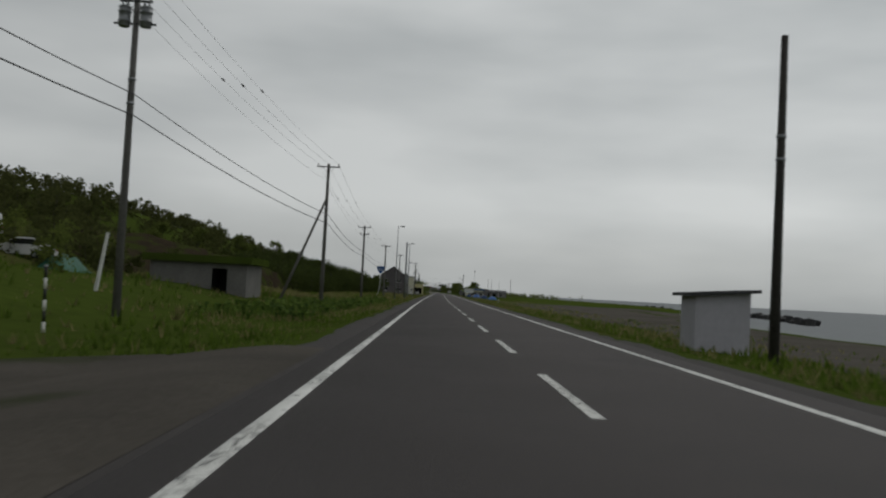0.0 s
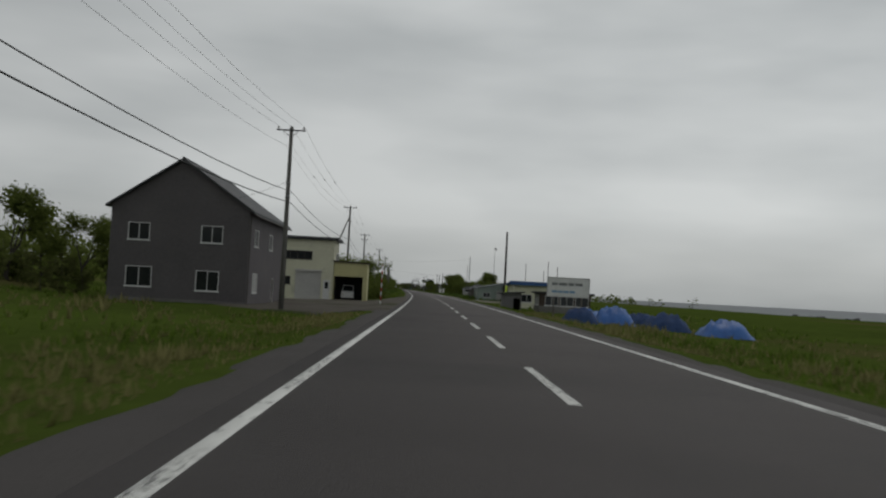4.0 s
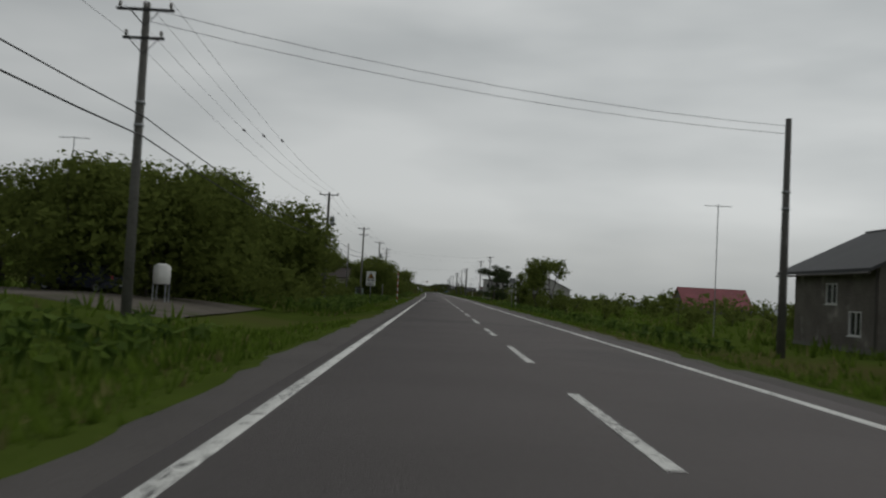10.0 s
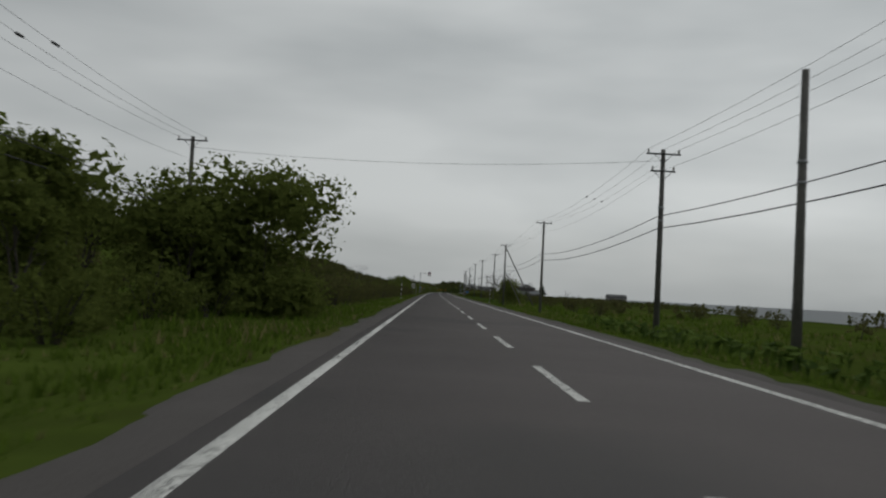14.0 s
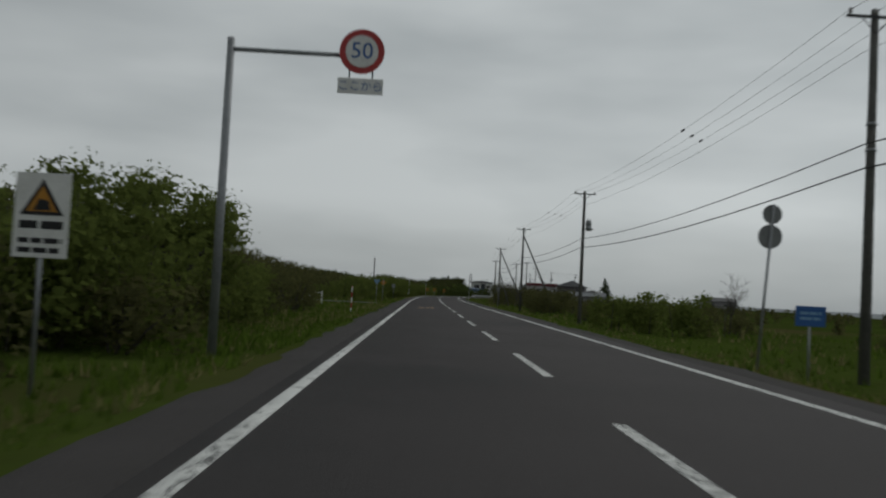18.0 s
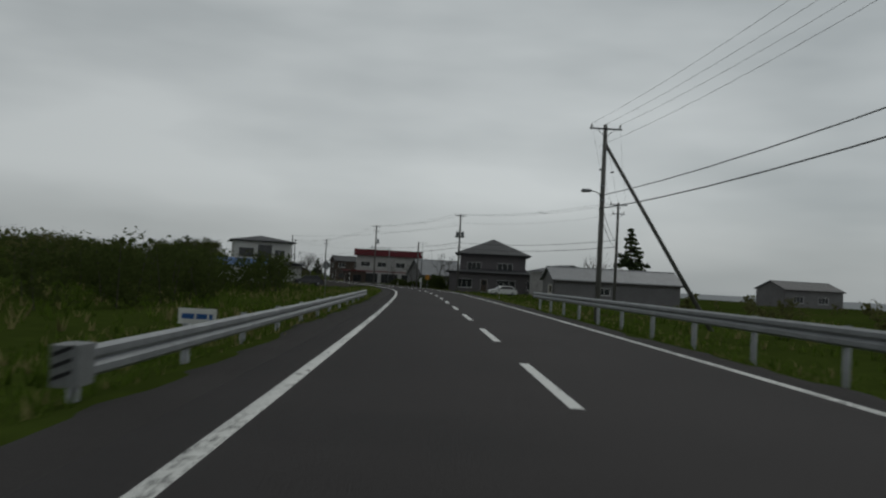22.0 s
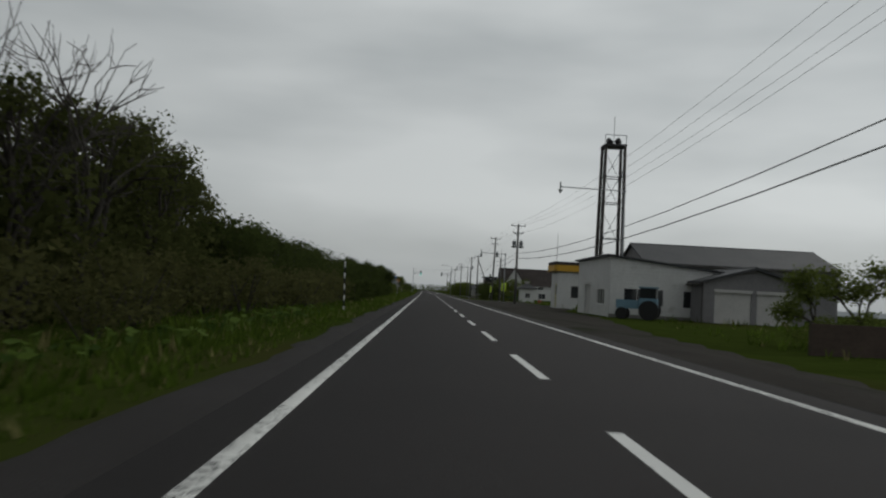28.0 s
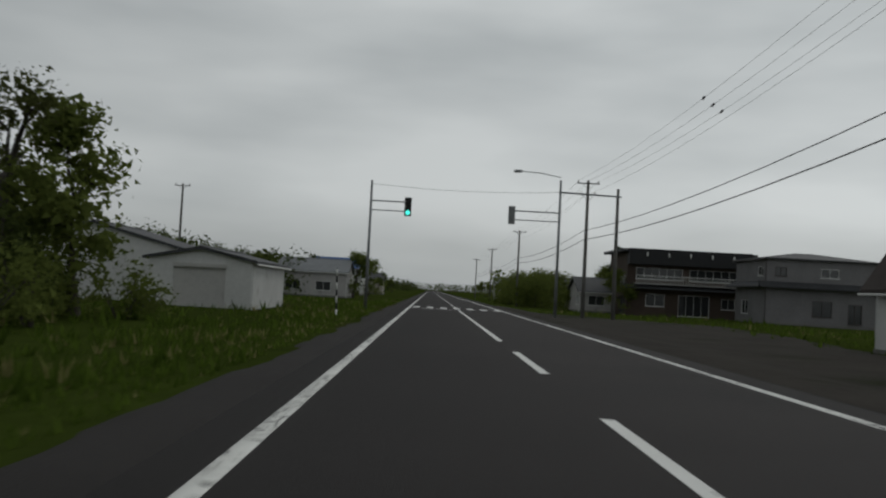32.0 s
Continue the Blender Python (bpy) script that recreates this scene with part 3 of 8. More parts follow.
lay("beach", sheet("beach", np.arange(-400, 345, 6.0), [12, 13, 14.5, 17, 20, 25, 32, 40, 50, 62, 76, 92], lambda s, q: lie(s, q) + 0.05 - 0.4 * np.clip((13.3 + wave(s, q * 0, 6.0) * 0.9 - q) / 1.2, 0, 1) - 0.3 * np.clip((s - 300) / 40, 0, 1)), SAND,
    "grey sand and shingle beach")

_along = np.concatenate((np.arange(-300, 2400, 5.0), np.arange(2400, 3400, 25.0)))
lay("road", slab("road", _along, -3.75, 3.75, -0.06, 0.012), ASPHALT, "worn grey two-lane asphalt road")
_fine = np.concatenate((np.arange(-60, 2200, 1.0), np.arange(2200, 3400, 25.0)))
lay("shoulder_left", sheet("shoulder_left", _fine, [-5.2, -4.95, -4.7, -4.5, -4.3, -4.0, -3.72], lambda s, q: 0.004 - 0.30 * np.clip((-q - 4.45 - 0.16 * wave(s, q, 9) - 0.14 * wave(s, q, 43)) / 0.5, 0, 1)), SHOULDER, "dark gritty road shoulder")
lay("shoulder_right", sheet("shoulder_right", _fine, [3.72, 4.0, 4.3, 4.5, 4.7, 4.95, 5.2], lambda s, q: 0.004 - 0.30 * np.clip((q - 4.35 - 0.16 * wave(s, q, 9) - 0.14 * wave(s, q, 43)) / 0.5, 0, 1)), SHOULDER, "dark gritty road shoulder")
EDGE_L = [(0, -3.2), (77, -3.3), (146, -3.25), (348, -3.37), (482, -3.4), (545, -3.43), (609, -3.27), (673, -3.43), (736, -3.45), (865, -3.38), (1059, -3.44), (1128, -3.5), (1196, -3.46), (1264, -3.32), (1330, -3.42), (1362, -3.52),
          (1390, -3.2), (1451, -3.08), (1511, -3.17), (1570, -3.27), (1807, -3.13), (1927, -3.28), (2046, -3.2)]
EDGE_R = [(15, 2.98), (82, 3.16), (151, 3.28), (420, 3.13), (487, 3.18), (614, 3.27), (741, 2.98), (805, 3.12), (1064, 3.17), (1332, 3.08), (1396, 3.34), (1456, 3.6), (1516, 3.12), (1575, 3.36), (1633, 3.25), (1811, 3.1),
          (1871, 2.91), (1992, 2.94), (2050, 3.08)]


def edge_line(name, rows):
    q = table(rows, _along)
    s = np.repeat(_along[:, None], 4, 1)
    lat = q[:, None] + np.array([-0.09, -0.08, 0.08, 0.09])
    x, y = roads(s, lat)
    z = np.broadcast_to(np.array([0.008, 0.017, 0.017, 0.008]), s.shape)
    i = np.arange(s.size).reshape(s.shape)
    f = np.stack((i[:-1, :-1], i[:-1, 1:], i[1:, 1:], i[1:, :-1]), -1).reshape(-1, 4)
    lay(name, grid_mesh(name, np.stack((x, y, z), -1).reshape(-1, 3), f), PAINT, "worn white edge line")


edge_line("edge_line_left", EDGE_L)
edge_line("edge_line_right", EDGE_R)

centre = lay("centre_line", slab("centre_line", np.arange(2064, 2098.1, 2.0), -0.08, 0.08, 0.008, 0.017), PAINT_NEW, "white centre line of the road")
dash = Form()
dash.quad((-0.075, -5.0, 0), (0.075, -5.0, 0), (0.075, 0, 0), (-0.075, 0, 0))
for a, b in (((-0.075, -5.0), (-0.075, 0)), ((0.075, 0), (0.075, -5.0))):
    dash.quad((a[0], a[1], -0.008), (a[0], a[1], 0), (b[0], b[1], 0), (b[0], b[1], -0.008))
_dash_new, _dash_old = dash.mesh("dash"), dash.mesh("dash")
for i in range(-8, 300):
    s = i * 10.0
    if 2064 < s < 2106:
        continue
    d = part("dash", _dash_old if s < 1290 else _dash_new, PAINT if s < 1290 else PAINT_NEW, centre)
    x, y = road(s, 0.0)
    d.matrix_basis = Matrix.Translation((x, y, 0.0185)) @ Euler((0, 0, heading(s - 2.5))).to_matrix().to_4x4()


def patch(s0, s1, lat0, lat1, mat=PATCH, z=0.016, step=1.5, ragged=0.0):
    rows = np.linspace(s0, s1, max(3, int((s1 - s0) / step)))
    def bump(s, q):
        return np.full(s.shape, z)
    me = sheet("asphalt_patch", rows, np.linspace(lat0, lat1, 4), bump)
    return me


for n, (s0, s1, a, b) in enumerate(((180, 186, -3.0, -1.0), (258, 266, -3.1, -0.9), (1161, 1169, -3.3, -1.2), (1276, 1303, 2.75, 3.72), (1093, 1118, -3.72, -3.05), (771, 779, -3.2, -1.4), (846, 860, 3.36, 3.72), (1899, 1907, -3.1, -1.5))):
    lay("asphalt_patch_%d" % (n + 1), patch(s0, s1, a, b), PATCH, "dark fresh asphalt patch in the road")

# eroded earth bluff under the hill at the start
BLUFF_EARTH = material("bare_eroded_earth", (0.052, 0.040, 0.027), (0.026, 0.021, 0.015), 0.5, 1.0, bump=1.0, bump_scale=3.0, fine=3.0, spec=0.0, stain=((0.040, 0.050, 0.014), 0.45, 0.48, 0.10))


def bluff(s, q):
    tall = 3.2 * np.clip((s - 84) / 18, 0, 1) * np.clip((172 - s) / 22, 0, 1) * (1 + 0.12 * wave(s, q * 0, 9.0))
    foot = -25.2 + 0.9 * wave(s, q * 0, 5.0)
    rise = np.clip((foot - q) / 1.5, 0, 1)
    slope = np.clip((foot + 2.4 - q) / 2.4, 0, 1)
    return lie(s, q) - 0.25 + tall * (0.75 * rise + 0.25 * slope) + 0.18 * wave(s, q, 30) * rise + 0.25 * np.clip(tall, 0, 1) - 1.6 * np.clip((-q - 33) / 6, 0, 1)


lay("earth_bluff", sheet("earth_bluff", np.arange(80, 176, 1.0), [-39, -36, -33, -30, -28.6, -27.8, -27.3, -26.9, -26.5, -26.1, -25.7, -25.3, -24.9, -24.4, -23.8, -23.0, -22], bluff), BLUFF_EARTH, "eroded brown earth bluff under the grassy hill")

# zebra crossing by the signals
crossing = new("crosswalk")
crossing.scale = (K, K, K)
tagged(crossing, "white zebra crossing painted over the road", "crosswalk", "", "structure")
_bar = Form().quad((-0.23, -2.0, 0), (0.23, -2.0, 0), (0.23, 2.0, 0), (-0.23, 2.0, 0)).mesh("stripe")
for i in range(7):
    d = part("stripe", _bar, PAINT_NEW, crossing)
    x, y = road(2103.0, -2.75 + i * 0.92)
    d.matrix_basis = Matrix.Translation((x, y, 0.018)) @ Euler((0, 0, heading(2103))).to_matrix().to_4x4()
lay("stop_line", slab("stop_line", np.array([2098.6, 2099.0]), -3.1, -0.1, 0.008, 0.018), PAINT_NEW, "white stop line")


def apron(name, rows, outline, label, mat=GRAVEL, inner=3.85, lift=0.075, sign=-1):
    """A gravel yard beside the road; outline gives its depth from the road's centre at each row."""
    depth = np.interp(rows, [o[0] for o in outline], [o[1] for o in outline])
    u = np.linspace(0, 1, 22) ** 1.5
    s, k = np.meshgrid(np.asarray(rows, float), u, indexing="ij")
    q = sign * (inner + np.maximum(depth[:, None] - inner, 0.02) * k + 0.35 * np.sin(s * 1.3) * k * (k > 0.9))
    x, y = roads(s, q)
    edge = np.clip((np.abs(q) - inner) / 1.2, 0, 1) if inner < 6 else np.ones_like(q)
    z = lie(s, q) * edge + (1 - edge) * 0.008 + lift * edge - 0.16 * (k > 0.97)
    z[0] -= 0.16
    z[-1] -= 0.16
    n, m = s.shape
    i = np.arange(n * m).reshape(n, m)
    f = np.stack((i[:-1, :-1], i[:-1, 1:], i[1:, 1:], i[1:, :-1]), -1).reshape(-1, 4)
    if sign < 0:
        f = f[:, ::-1]
    return lay(name, grid_mesh(name, np.stack((x, y, z), -1).reshape(-1, 3), f), mat, label)


def rows_of(a, b, step=1.5):
    return np.arange(a, b + 0.01, step)


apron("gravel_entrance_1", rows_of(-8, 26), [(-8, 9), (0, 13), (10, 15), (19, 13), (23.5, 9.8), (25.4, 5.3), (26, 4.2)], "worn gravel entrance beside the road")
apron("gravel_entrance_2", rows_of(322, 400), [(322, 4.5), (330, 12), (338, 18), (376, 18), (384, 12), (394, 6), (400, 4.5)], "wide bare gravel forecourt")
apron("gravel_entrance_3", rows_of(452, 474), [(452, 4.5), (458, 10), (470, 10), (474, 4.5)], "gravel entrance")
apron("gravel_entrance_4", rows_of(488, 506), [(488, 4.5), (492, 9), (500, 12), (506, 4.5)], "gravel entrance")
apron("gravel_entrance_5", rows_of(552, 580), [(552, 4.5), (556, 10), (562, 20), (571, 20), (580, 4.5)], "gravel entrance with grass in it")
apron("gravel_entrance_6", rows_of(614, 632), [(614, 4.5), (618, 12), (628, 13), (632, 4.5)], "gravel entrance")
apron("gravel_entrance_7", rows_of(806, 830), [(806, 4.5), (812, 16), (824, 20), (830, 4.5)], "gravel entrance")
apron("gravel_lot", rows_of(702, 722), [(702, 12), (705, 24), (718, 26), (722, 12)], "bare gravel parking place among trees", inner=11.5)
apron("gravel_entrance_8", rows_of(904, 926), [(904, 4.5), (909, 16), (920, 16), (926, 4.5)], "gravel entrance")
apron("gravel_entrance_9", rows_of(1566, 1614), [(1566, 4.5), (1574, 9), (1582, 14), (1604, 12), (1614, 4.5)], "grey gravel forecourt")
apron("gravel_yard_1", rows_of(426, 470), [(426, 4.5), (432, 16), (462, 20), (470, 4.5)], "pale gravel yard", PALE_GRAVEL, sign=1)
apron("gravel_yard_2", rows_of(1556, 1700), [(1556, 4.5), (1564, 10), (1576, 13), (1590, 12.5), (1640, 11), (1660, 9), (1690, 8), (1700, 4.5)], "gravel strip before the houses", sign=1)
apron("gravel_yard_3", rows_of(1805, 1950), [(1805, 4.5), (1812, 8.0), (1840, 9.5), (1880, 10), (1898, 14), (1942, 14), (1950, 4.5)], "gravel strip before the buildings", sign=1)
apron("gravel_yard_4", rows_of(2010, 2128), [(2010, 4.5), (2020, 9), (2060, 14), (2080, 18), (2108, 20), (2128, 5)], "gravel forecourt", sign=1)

# ---- grass and trees ----
BARE = [(-1, -20, 24, 14), (-1, 703, 721, 25), (-1, 322, 400, 18), (-1, 454, 472, 10), (-1, 489, 504, 11), (-1, 553, 578, 18), (-1, 615, 631, 12), (-1, 807, 829, 18), (-1, 905, 925, 15),
        (-1, 1568, 1612, 12), (1, 428, 468, 18), (1, 1566, 1660, 10.5), (1, 1660, 1696, 7.5), (1, 1807, 1948, 13), (1, 2012, 2126, 16)]
DRY = [(-400, 0.10), (40, 0.25), (70, 0.55), (140, 0.6), (160, 0.75), (300, 0.7), (330, 0.25), (420, 0.08), (900, 0.15), (1020, 0.12), (1300, 0.3), (1430, 0.35), (1560, 0.25), (1640, 0.3), (1800, 0.10), (1960, 0.10), (3400, 0.12)]


def grass_field(s, q, high, blades, wide, dry, mats):
    """Blades of grass at the places given: one mesh for green and one for dry ones."""
    keep = np.ones(len(s), bool)
    for sg, a, b, d in BARE:
        keep &= ~((np.sign(q) == sg) & (s > a) & (s < b) & (np.abs(q) < d - 0.6))
    s, q, high = s[keep], q[keep], high[keep]
    n = len(s)
    x, y = roads(s, q)
    z = lie(s, q)
    isdry = RNG.random(n) < dry * (0.5 + 1.0 * (wave(s, q, 5.0) > 0))
    made = []
    for sel, mat in ((~isdry, mats[0]), (isdry, mats[1])):
        m = int(sel.sum())
        if not m:
            continue
        X = np.repeat(np.stack((x[sel], y[sel], z[sel] - 0.03), -1), blades, 0)
        hh = np.repeat(high[sel], blades) * RNG.uniform(0.55, 1.15, m * blades)
        a = RNG.uniform(0, 2 * np.pi, m * blades)
        d = np.stack((np.cos(a), np.sin(a), np.zeros_like(a)), -1)
        X = X + d * (RNG.random(m * blades) * hh * 0.30)[:, None]
        t = np.stack((-d[:, 1], d[:, 0], d[:, 2]), -1)
        w = (1.2 * wide * hh * RNG.uniform(0.6, 1.4, len(hh)))[:, None]
        bend = (hh * RNG.uniform(0.15, 0.75, len(hh)))[:, None]
        up = np.zeros_like(X)
        up[:, 2] = hh
        p0, p1 = X - t * w * 1.5, X + t * w * 1.5
        p2 = X + up + d * bend
        some = int(len(X) * 0.7)
        v = np.stack((p0, p1, p2), 1)[:some].reshape(-1, 3)
        b = np.arange(some) * 3
        f = np.stack((b, b + 1, b + 2), -1)
        made.append((grid_mesh("grass", v, f), mat))
    return made


def sow(s0, s1, lo, hi, per, hmin, hmax, blades, wide):
    area = (s1 - s0) * (hi - lo)
    n = int(area * per)
    s = RNG.uniform(s0, s1, n)
    q = lo + (hi - lo) * RNG.random(n)
    clump = 0.65 + 0.35 * wave(s, q, 14.0)
    return s, q, (hmin + (hmax - hmin) * RNG.random(n) ** 1.5) * clump, blades, wide


for a in range(-60, 2140, 100):
    b = a + 100
    for name, sg, lo, hi, per, h0, h1, blades, wide in (
            ("edge_grass", -1, 4.35, 4.9, 14, 0.05, 0.17, 3, 0.12), ("edge_grass", 1, 4.35, 4.9, 12, 0.05, 0.17, 3, 0.12),
            ("verge_grass", -1, 4.7, 6.4, 26, 0.12, 0.36, 3, 0.085), ("verge_grass", 1, 4.7, 6.2, 20, 0.12, 0.32, 3, 0.09),
            ("meadow_grass", -1, 6.0, 11, 8, 0.22, 0.60, 4, 0.075), ("meadow_grass", 1, 5.5, 13 if a < 320 else 11, 6 if a < 320 else 7, 0.18, 0.45, 4, 0.075),
            ("rough_grass", -1, 11, 32, 1.0, 0.45, 0.95, 4, 0.08), ("rough_grass", 1, 11, 30, 1.0, 0.40, 0.85, 4, 0.08)):
        s, q, h, n, w = sow(a, b, lo, hi, per, h0, h1, blades, wide)
        if name == "edge_grass":
            far = wave(s, q, 6.0) * 0.3 + 4.62 < q
            s, q, h = s[far], q[far], h[far]
        if sg > 0 and a < 320 and name == "meadow_grass":
            h = h * 1.6
        tallness = np.interp(a, [-60, 400, 430, 1000, 1100, 2200], [0.8, 0.8, 1.15, 1.0, 0.95, 0.95])
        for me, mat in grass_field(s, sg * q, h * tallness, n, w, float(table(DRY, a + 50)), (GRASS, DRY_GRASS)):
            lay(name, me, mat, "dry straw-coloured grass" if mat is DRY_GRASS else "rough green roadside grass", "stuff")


def leaf_bed(zones):
    """Big round leaves on short stalks."""
    v, f = [], []
    k = 7
    for s0, s1, lo, hi, n, size in zones:
        s, q = RNG.uniform(s0, s1, n), RNG.uniform(lo, hi, n)
        x, y = roads(s, q)
        z = lie(s, q) + RNG.uniform(0.25, 0.75, n) * size * 1.6
        r = RNG.uniform(0.16, 0.34, n) * size
        for i in range(n):
            b = len(v)
            ax, ay = RNG.uniform(-0.5, 0.5, 2)
            tw = RNG.uniform(0, 6.28)
            v.append((x[i], y[i], z[i] - 0.10 * size))
            for j in range(k):
                a = tw + 5.6 * j / (k - 1)
                dx, dy = math.cos(a) * r[i], math.sin(a) * r[i]
                v.append((x[i] + dx, y[i] + dy, z[i] + dx * ax + dy * ay))
            f += [(b, b + 1 + j, b + 2 + j) for j in range(k - 1)]
            v.append((x[i] - 0.03, y[i], z[i] - 0.8 * size))
            f.append((b, b + 1, len(v) - 1))
    return grid_mesh("butterbur", np.array(v), np.array(f))


for zones in ([(46, 84, -13, -7.5, 500, 0.6), (84, 118, -10.5, -7.2, 260, 0.6)], [(416, 455, -14, -9.5, 260, 0.45)], [(476, 486, -15, -8, 200, 0.6), (508, 545, -15, -8, 760, 0.6), (484, 560, 7.5, 13, 1300, 0.7)],
              [(582, 614, -14, -7.5, 600, 0.7), (634, 660, -14, -7.5, 600, 0.7), (560, 650, 7.0, 10, 800, 0.65)], [(660, 694, -14, -7.2, 480, 0.7), (724, 806, -14, -7.2, 1250, 0.7), (700, 800, 7, 9, 600, 0.65)],
              [(866, 906, -16, -7.0, 1700, 0.95), (860, 980, 7, 10, 1000, 0.65)], [(1080, 1190, 6.8, 10, 600, 0.65), (1780, 1850, -9, -6.5, 250, 0.5)]):
    lay("butterbur_leaves", leaf_bed(zones), BROADLEAF, "large round green butterbur leaves", "stuff")


def leaves(centres, radii, n, size, flat=0.7, stretch=1.0, reach=0.98):
    """Leaf sprays scattered through clumps, thicker towards the outside."""
    rng = RNG
    C = np.asarray(centres, float)
    R = np.asarray(radii, float)
    pick = rng.choice(len(C), n, p=R ** 2 / (R ** 2).sum())
    d = rng.normal(size=(n, 3))
    d /= np.linalg.norm(d, axis=1)[:, None]
    inner = np.arange(n) < n * 0.33
    rad = R[pick] * np.where(inner, 0.72 * rng.uniform(0.02, 1, n) ** 0.5, rng.uniform(0.4, reach + 0.06 * rng.random(n), n) ** 0.6)
    p = C[pick] + d * rad[:, None] * np.array((1, 1, flat))
    a = rng.normal(size=(n, 3))
    a[:, 2] *= 0.6
    a /= np.linalg.norm(a, axis=1)[:, None]
    b = np.cross(a, d + rng.normal(size=(n, 3)) * 0.4)
    b /= np.linalg.norm(b, axis=1)[:, None] + 1e-6
    sz = (size * np.where(inner, rng.uniform(1.1, 1.6, n), rng.uniform(0.42, 0.98, n)))[:, None]
    v = np.stack((p - a * sz, p + a * sz * 0.6 - b * sz * 0.62 * stretch, p + a * sz * 0.8 + b * sz * 0.62 * stretch), 1).reshape(-1, 3)
    i = np.arange(n) * 3
    return grid_mesh("crown", v, np.stack((i, i + 1, i + 2), -1))


def limbs(form, base, top, r, depth, spread, rng, ends):
    """A limb that forks until it is thin; its ends are gathered."""
    base, top = Vector(base), Vector(top)
    mid = (base + top) / 2 + Vector(rng.normal(size=3)) * (top - base).length * 0.07
    form.tube([base, mid, top], [r, r * 0.8, r * 0.55], 6 if depth > 1 else 4, False)
    if depth == 0:
        ends.append(top)
        return
    axis = (top - base).normalized()
    for _ in range(3 if depth > 1 else 2 + int(rng.random() < 0.5)):
        d = (axis + Vector(rng.normal(size=3)) * spread).normalized()
        d.z = max(d.z, 0.08)
        limbs(form, top, top + d * (top - base).length * rng.uniform(0.6, 0.9), r * 0.55, depth - 1, spread, rng, ends)


def tree_kind(name, high, label, leaf, n, size, seed, spread=0.55, trunk=0.28, clump=0.17, bark=BARK, category="tree", depth=3, low=False, flat=0.7):
    rng = np.random.default_rng(seed)
    form, ends = Form(), []
    limbs(form, (0, 0, -0.2), (rng.normal() * 0.2, rng.normal() * 0.2, high * trunk), high * 0.022, depth, spread, rng, ends)
    top = max(e.z for e in ends)
    k = high * 0.93 / top
    form.v = [(x * k, y * k, z * k) for x, y, z in form.v]
    ends = [e * k for e in ends]
    wide = max(math.hypot(e.x, e.y) for e in ends)
    q = min(1.0, 0.40 * high / wide)
    form.v = [(x * (1 - (1 - q) * min(1, z / high * 4)), y * (1 - (1 - q) * min(1, z / high * 4)), z) for x, y, z in form.v]
    ends = [Vector((e.x * q, e.y * q, e.z)) for e in ends]
    ob = thing(name, -350, -30, label, category)
    part("trunk", form, bark, ob, "", True)
    if n:
        c = [tuple(e) for e in ends]
        r = [high * clump * rng.uniform(0.6, 1.2) for _ in ends]
        for _ in range(9 if low else 0):
            a, d = rng.uniform(0, 6.28), rng.uniform(0.05, 0.30) * high
            c.append((math.cos(a) * d, math.sin(a) * d, high * rng.uniform(0.10, 0.40)))
            r.append(high * rng.uniform(0.11, 0.17))
        part("crown", leaves(c, r, n, size, flat), leaf, ob)
    return ob


def bush_kind(name, high, label, leaf, n, size, seed, wide=1.0):
    rng = np.random.default_rng(seed)
    ob = thing(name, -350, -30, label, "bush")
    form = Form()
    c, r = [], []
    for i in range(9):
        a = rng.uniform(0, 6.28)
        d = rng.uniform(0.1, 0.55) * high * wide
        h = high * rng.uniform(0.35, 0.78)
        p = (math.cos(a) * d, math.sin(a) * d, h)
        form.tube([(p[0] * 0.15, p[1] * 0.15, -0.15), (p[0] * 0.6, p[1] * 0.6, h * 0.55), p], [0.035, 0.025, 0.012], 5, False)
        c.append(p)
        r.append(high * rng.uniform(0.2, 0.34))
        c.append((p[0] * 1.15, p[1] * 1.15, h * 0.45))
        r.append(high * rng.uniform(0.2, 0.32))
    part("stem", form, BARK, ob, "", True)
    part("crown", leaves(c, r, n, size, 0.85), leaf, ob)
    return ob


def fir_kind(name, high, seed, n=5200, lo=0.10, reach_by=0.36, step=0.055):
    rng = np.random.default_rng(seed)
    ob = thing(name, -350, -30, "dark green conifer with drooping tiered branches", "tree")
    form = Form()
    form.tube([(0, 0, -0.2), (0, 0, high * 0.5), (0, 0, high)], [high * 0.018, high * 0.012, 0.01], 7)
    c, r = [], []
    h = high * lo
    while h < high * 0.99:
        reach = (high * 1.04 - h) * reach_by * rng.uniform(0.8, 1.15) + 0.08
        for _ in range(6):
            a = rng.uniform(0, 6.28)
            tip = (math.cos(a) * reach, math.sin(a) * reach, h - reach * 0.18)
            if reach > 0.5:
                form.tube([(0, 0, h), tip], [0.03, 0.01], 4, False)
            for u in (0.35, 0.65, 0.95):
                c.append((tip[0] * u, tip[1] * u, h - reach * 0.18 * u))
                r.append(0.10 + reach * 0.22)
        h += high * step
    part("trunk", form, BARK, ob, "", True)
    part("crown", leaves(c, r, n, high * 0.035, 0.4, 0.7), LEAF_DARK, ob)
    return ob


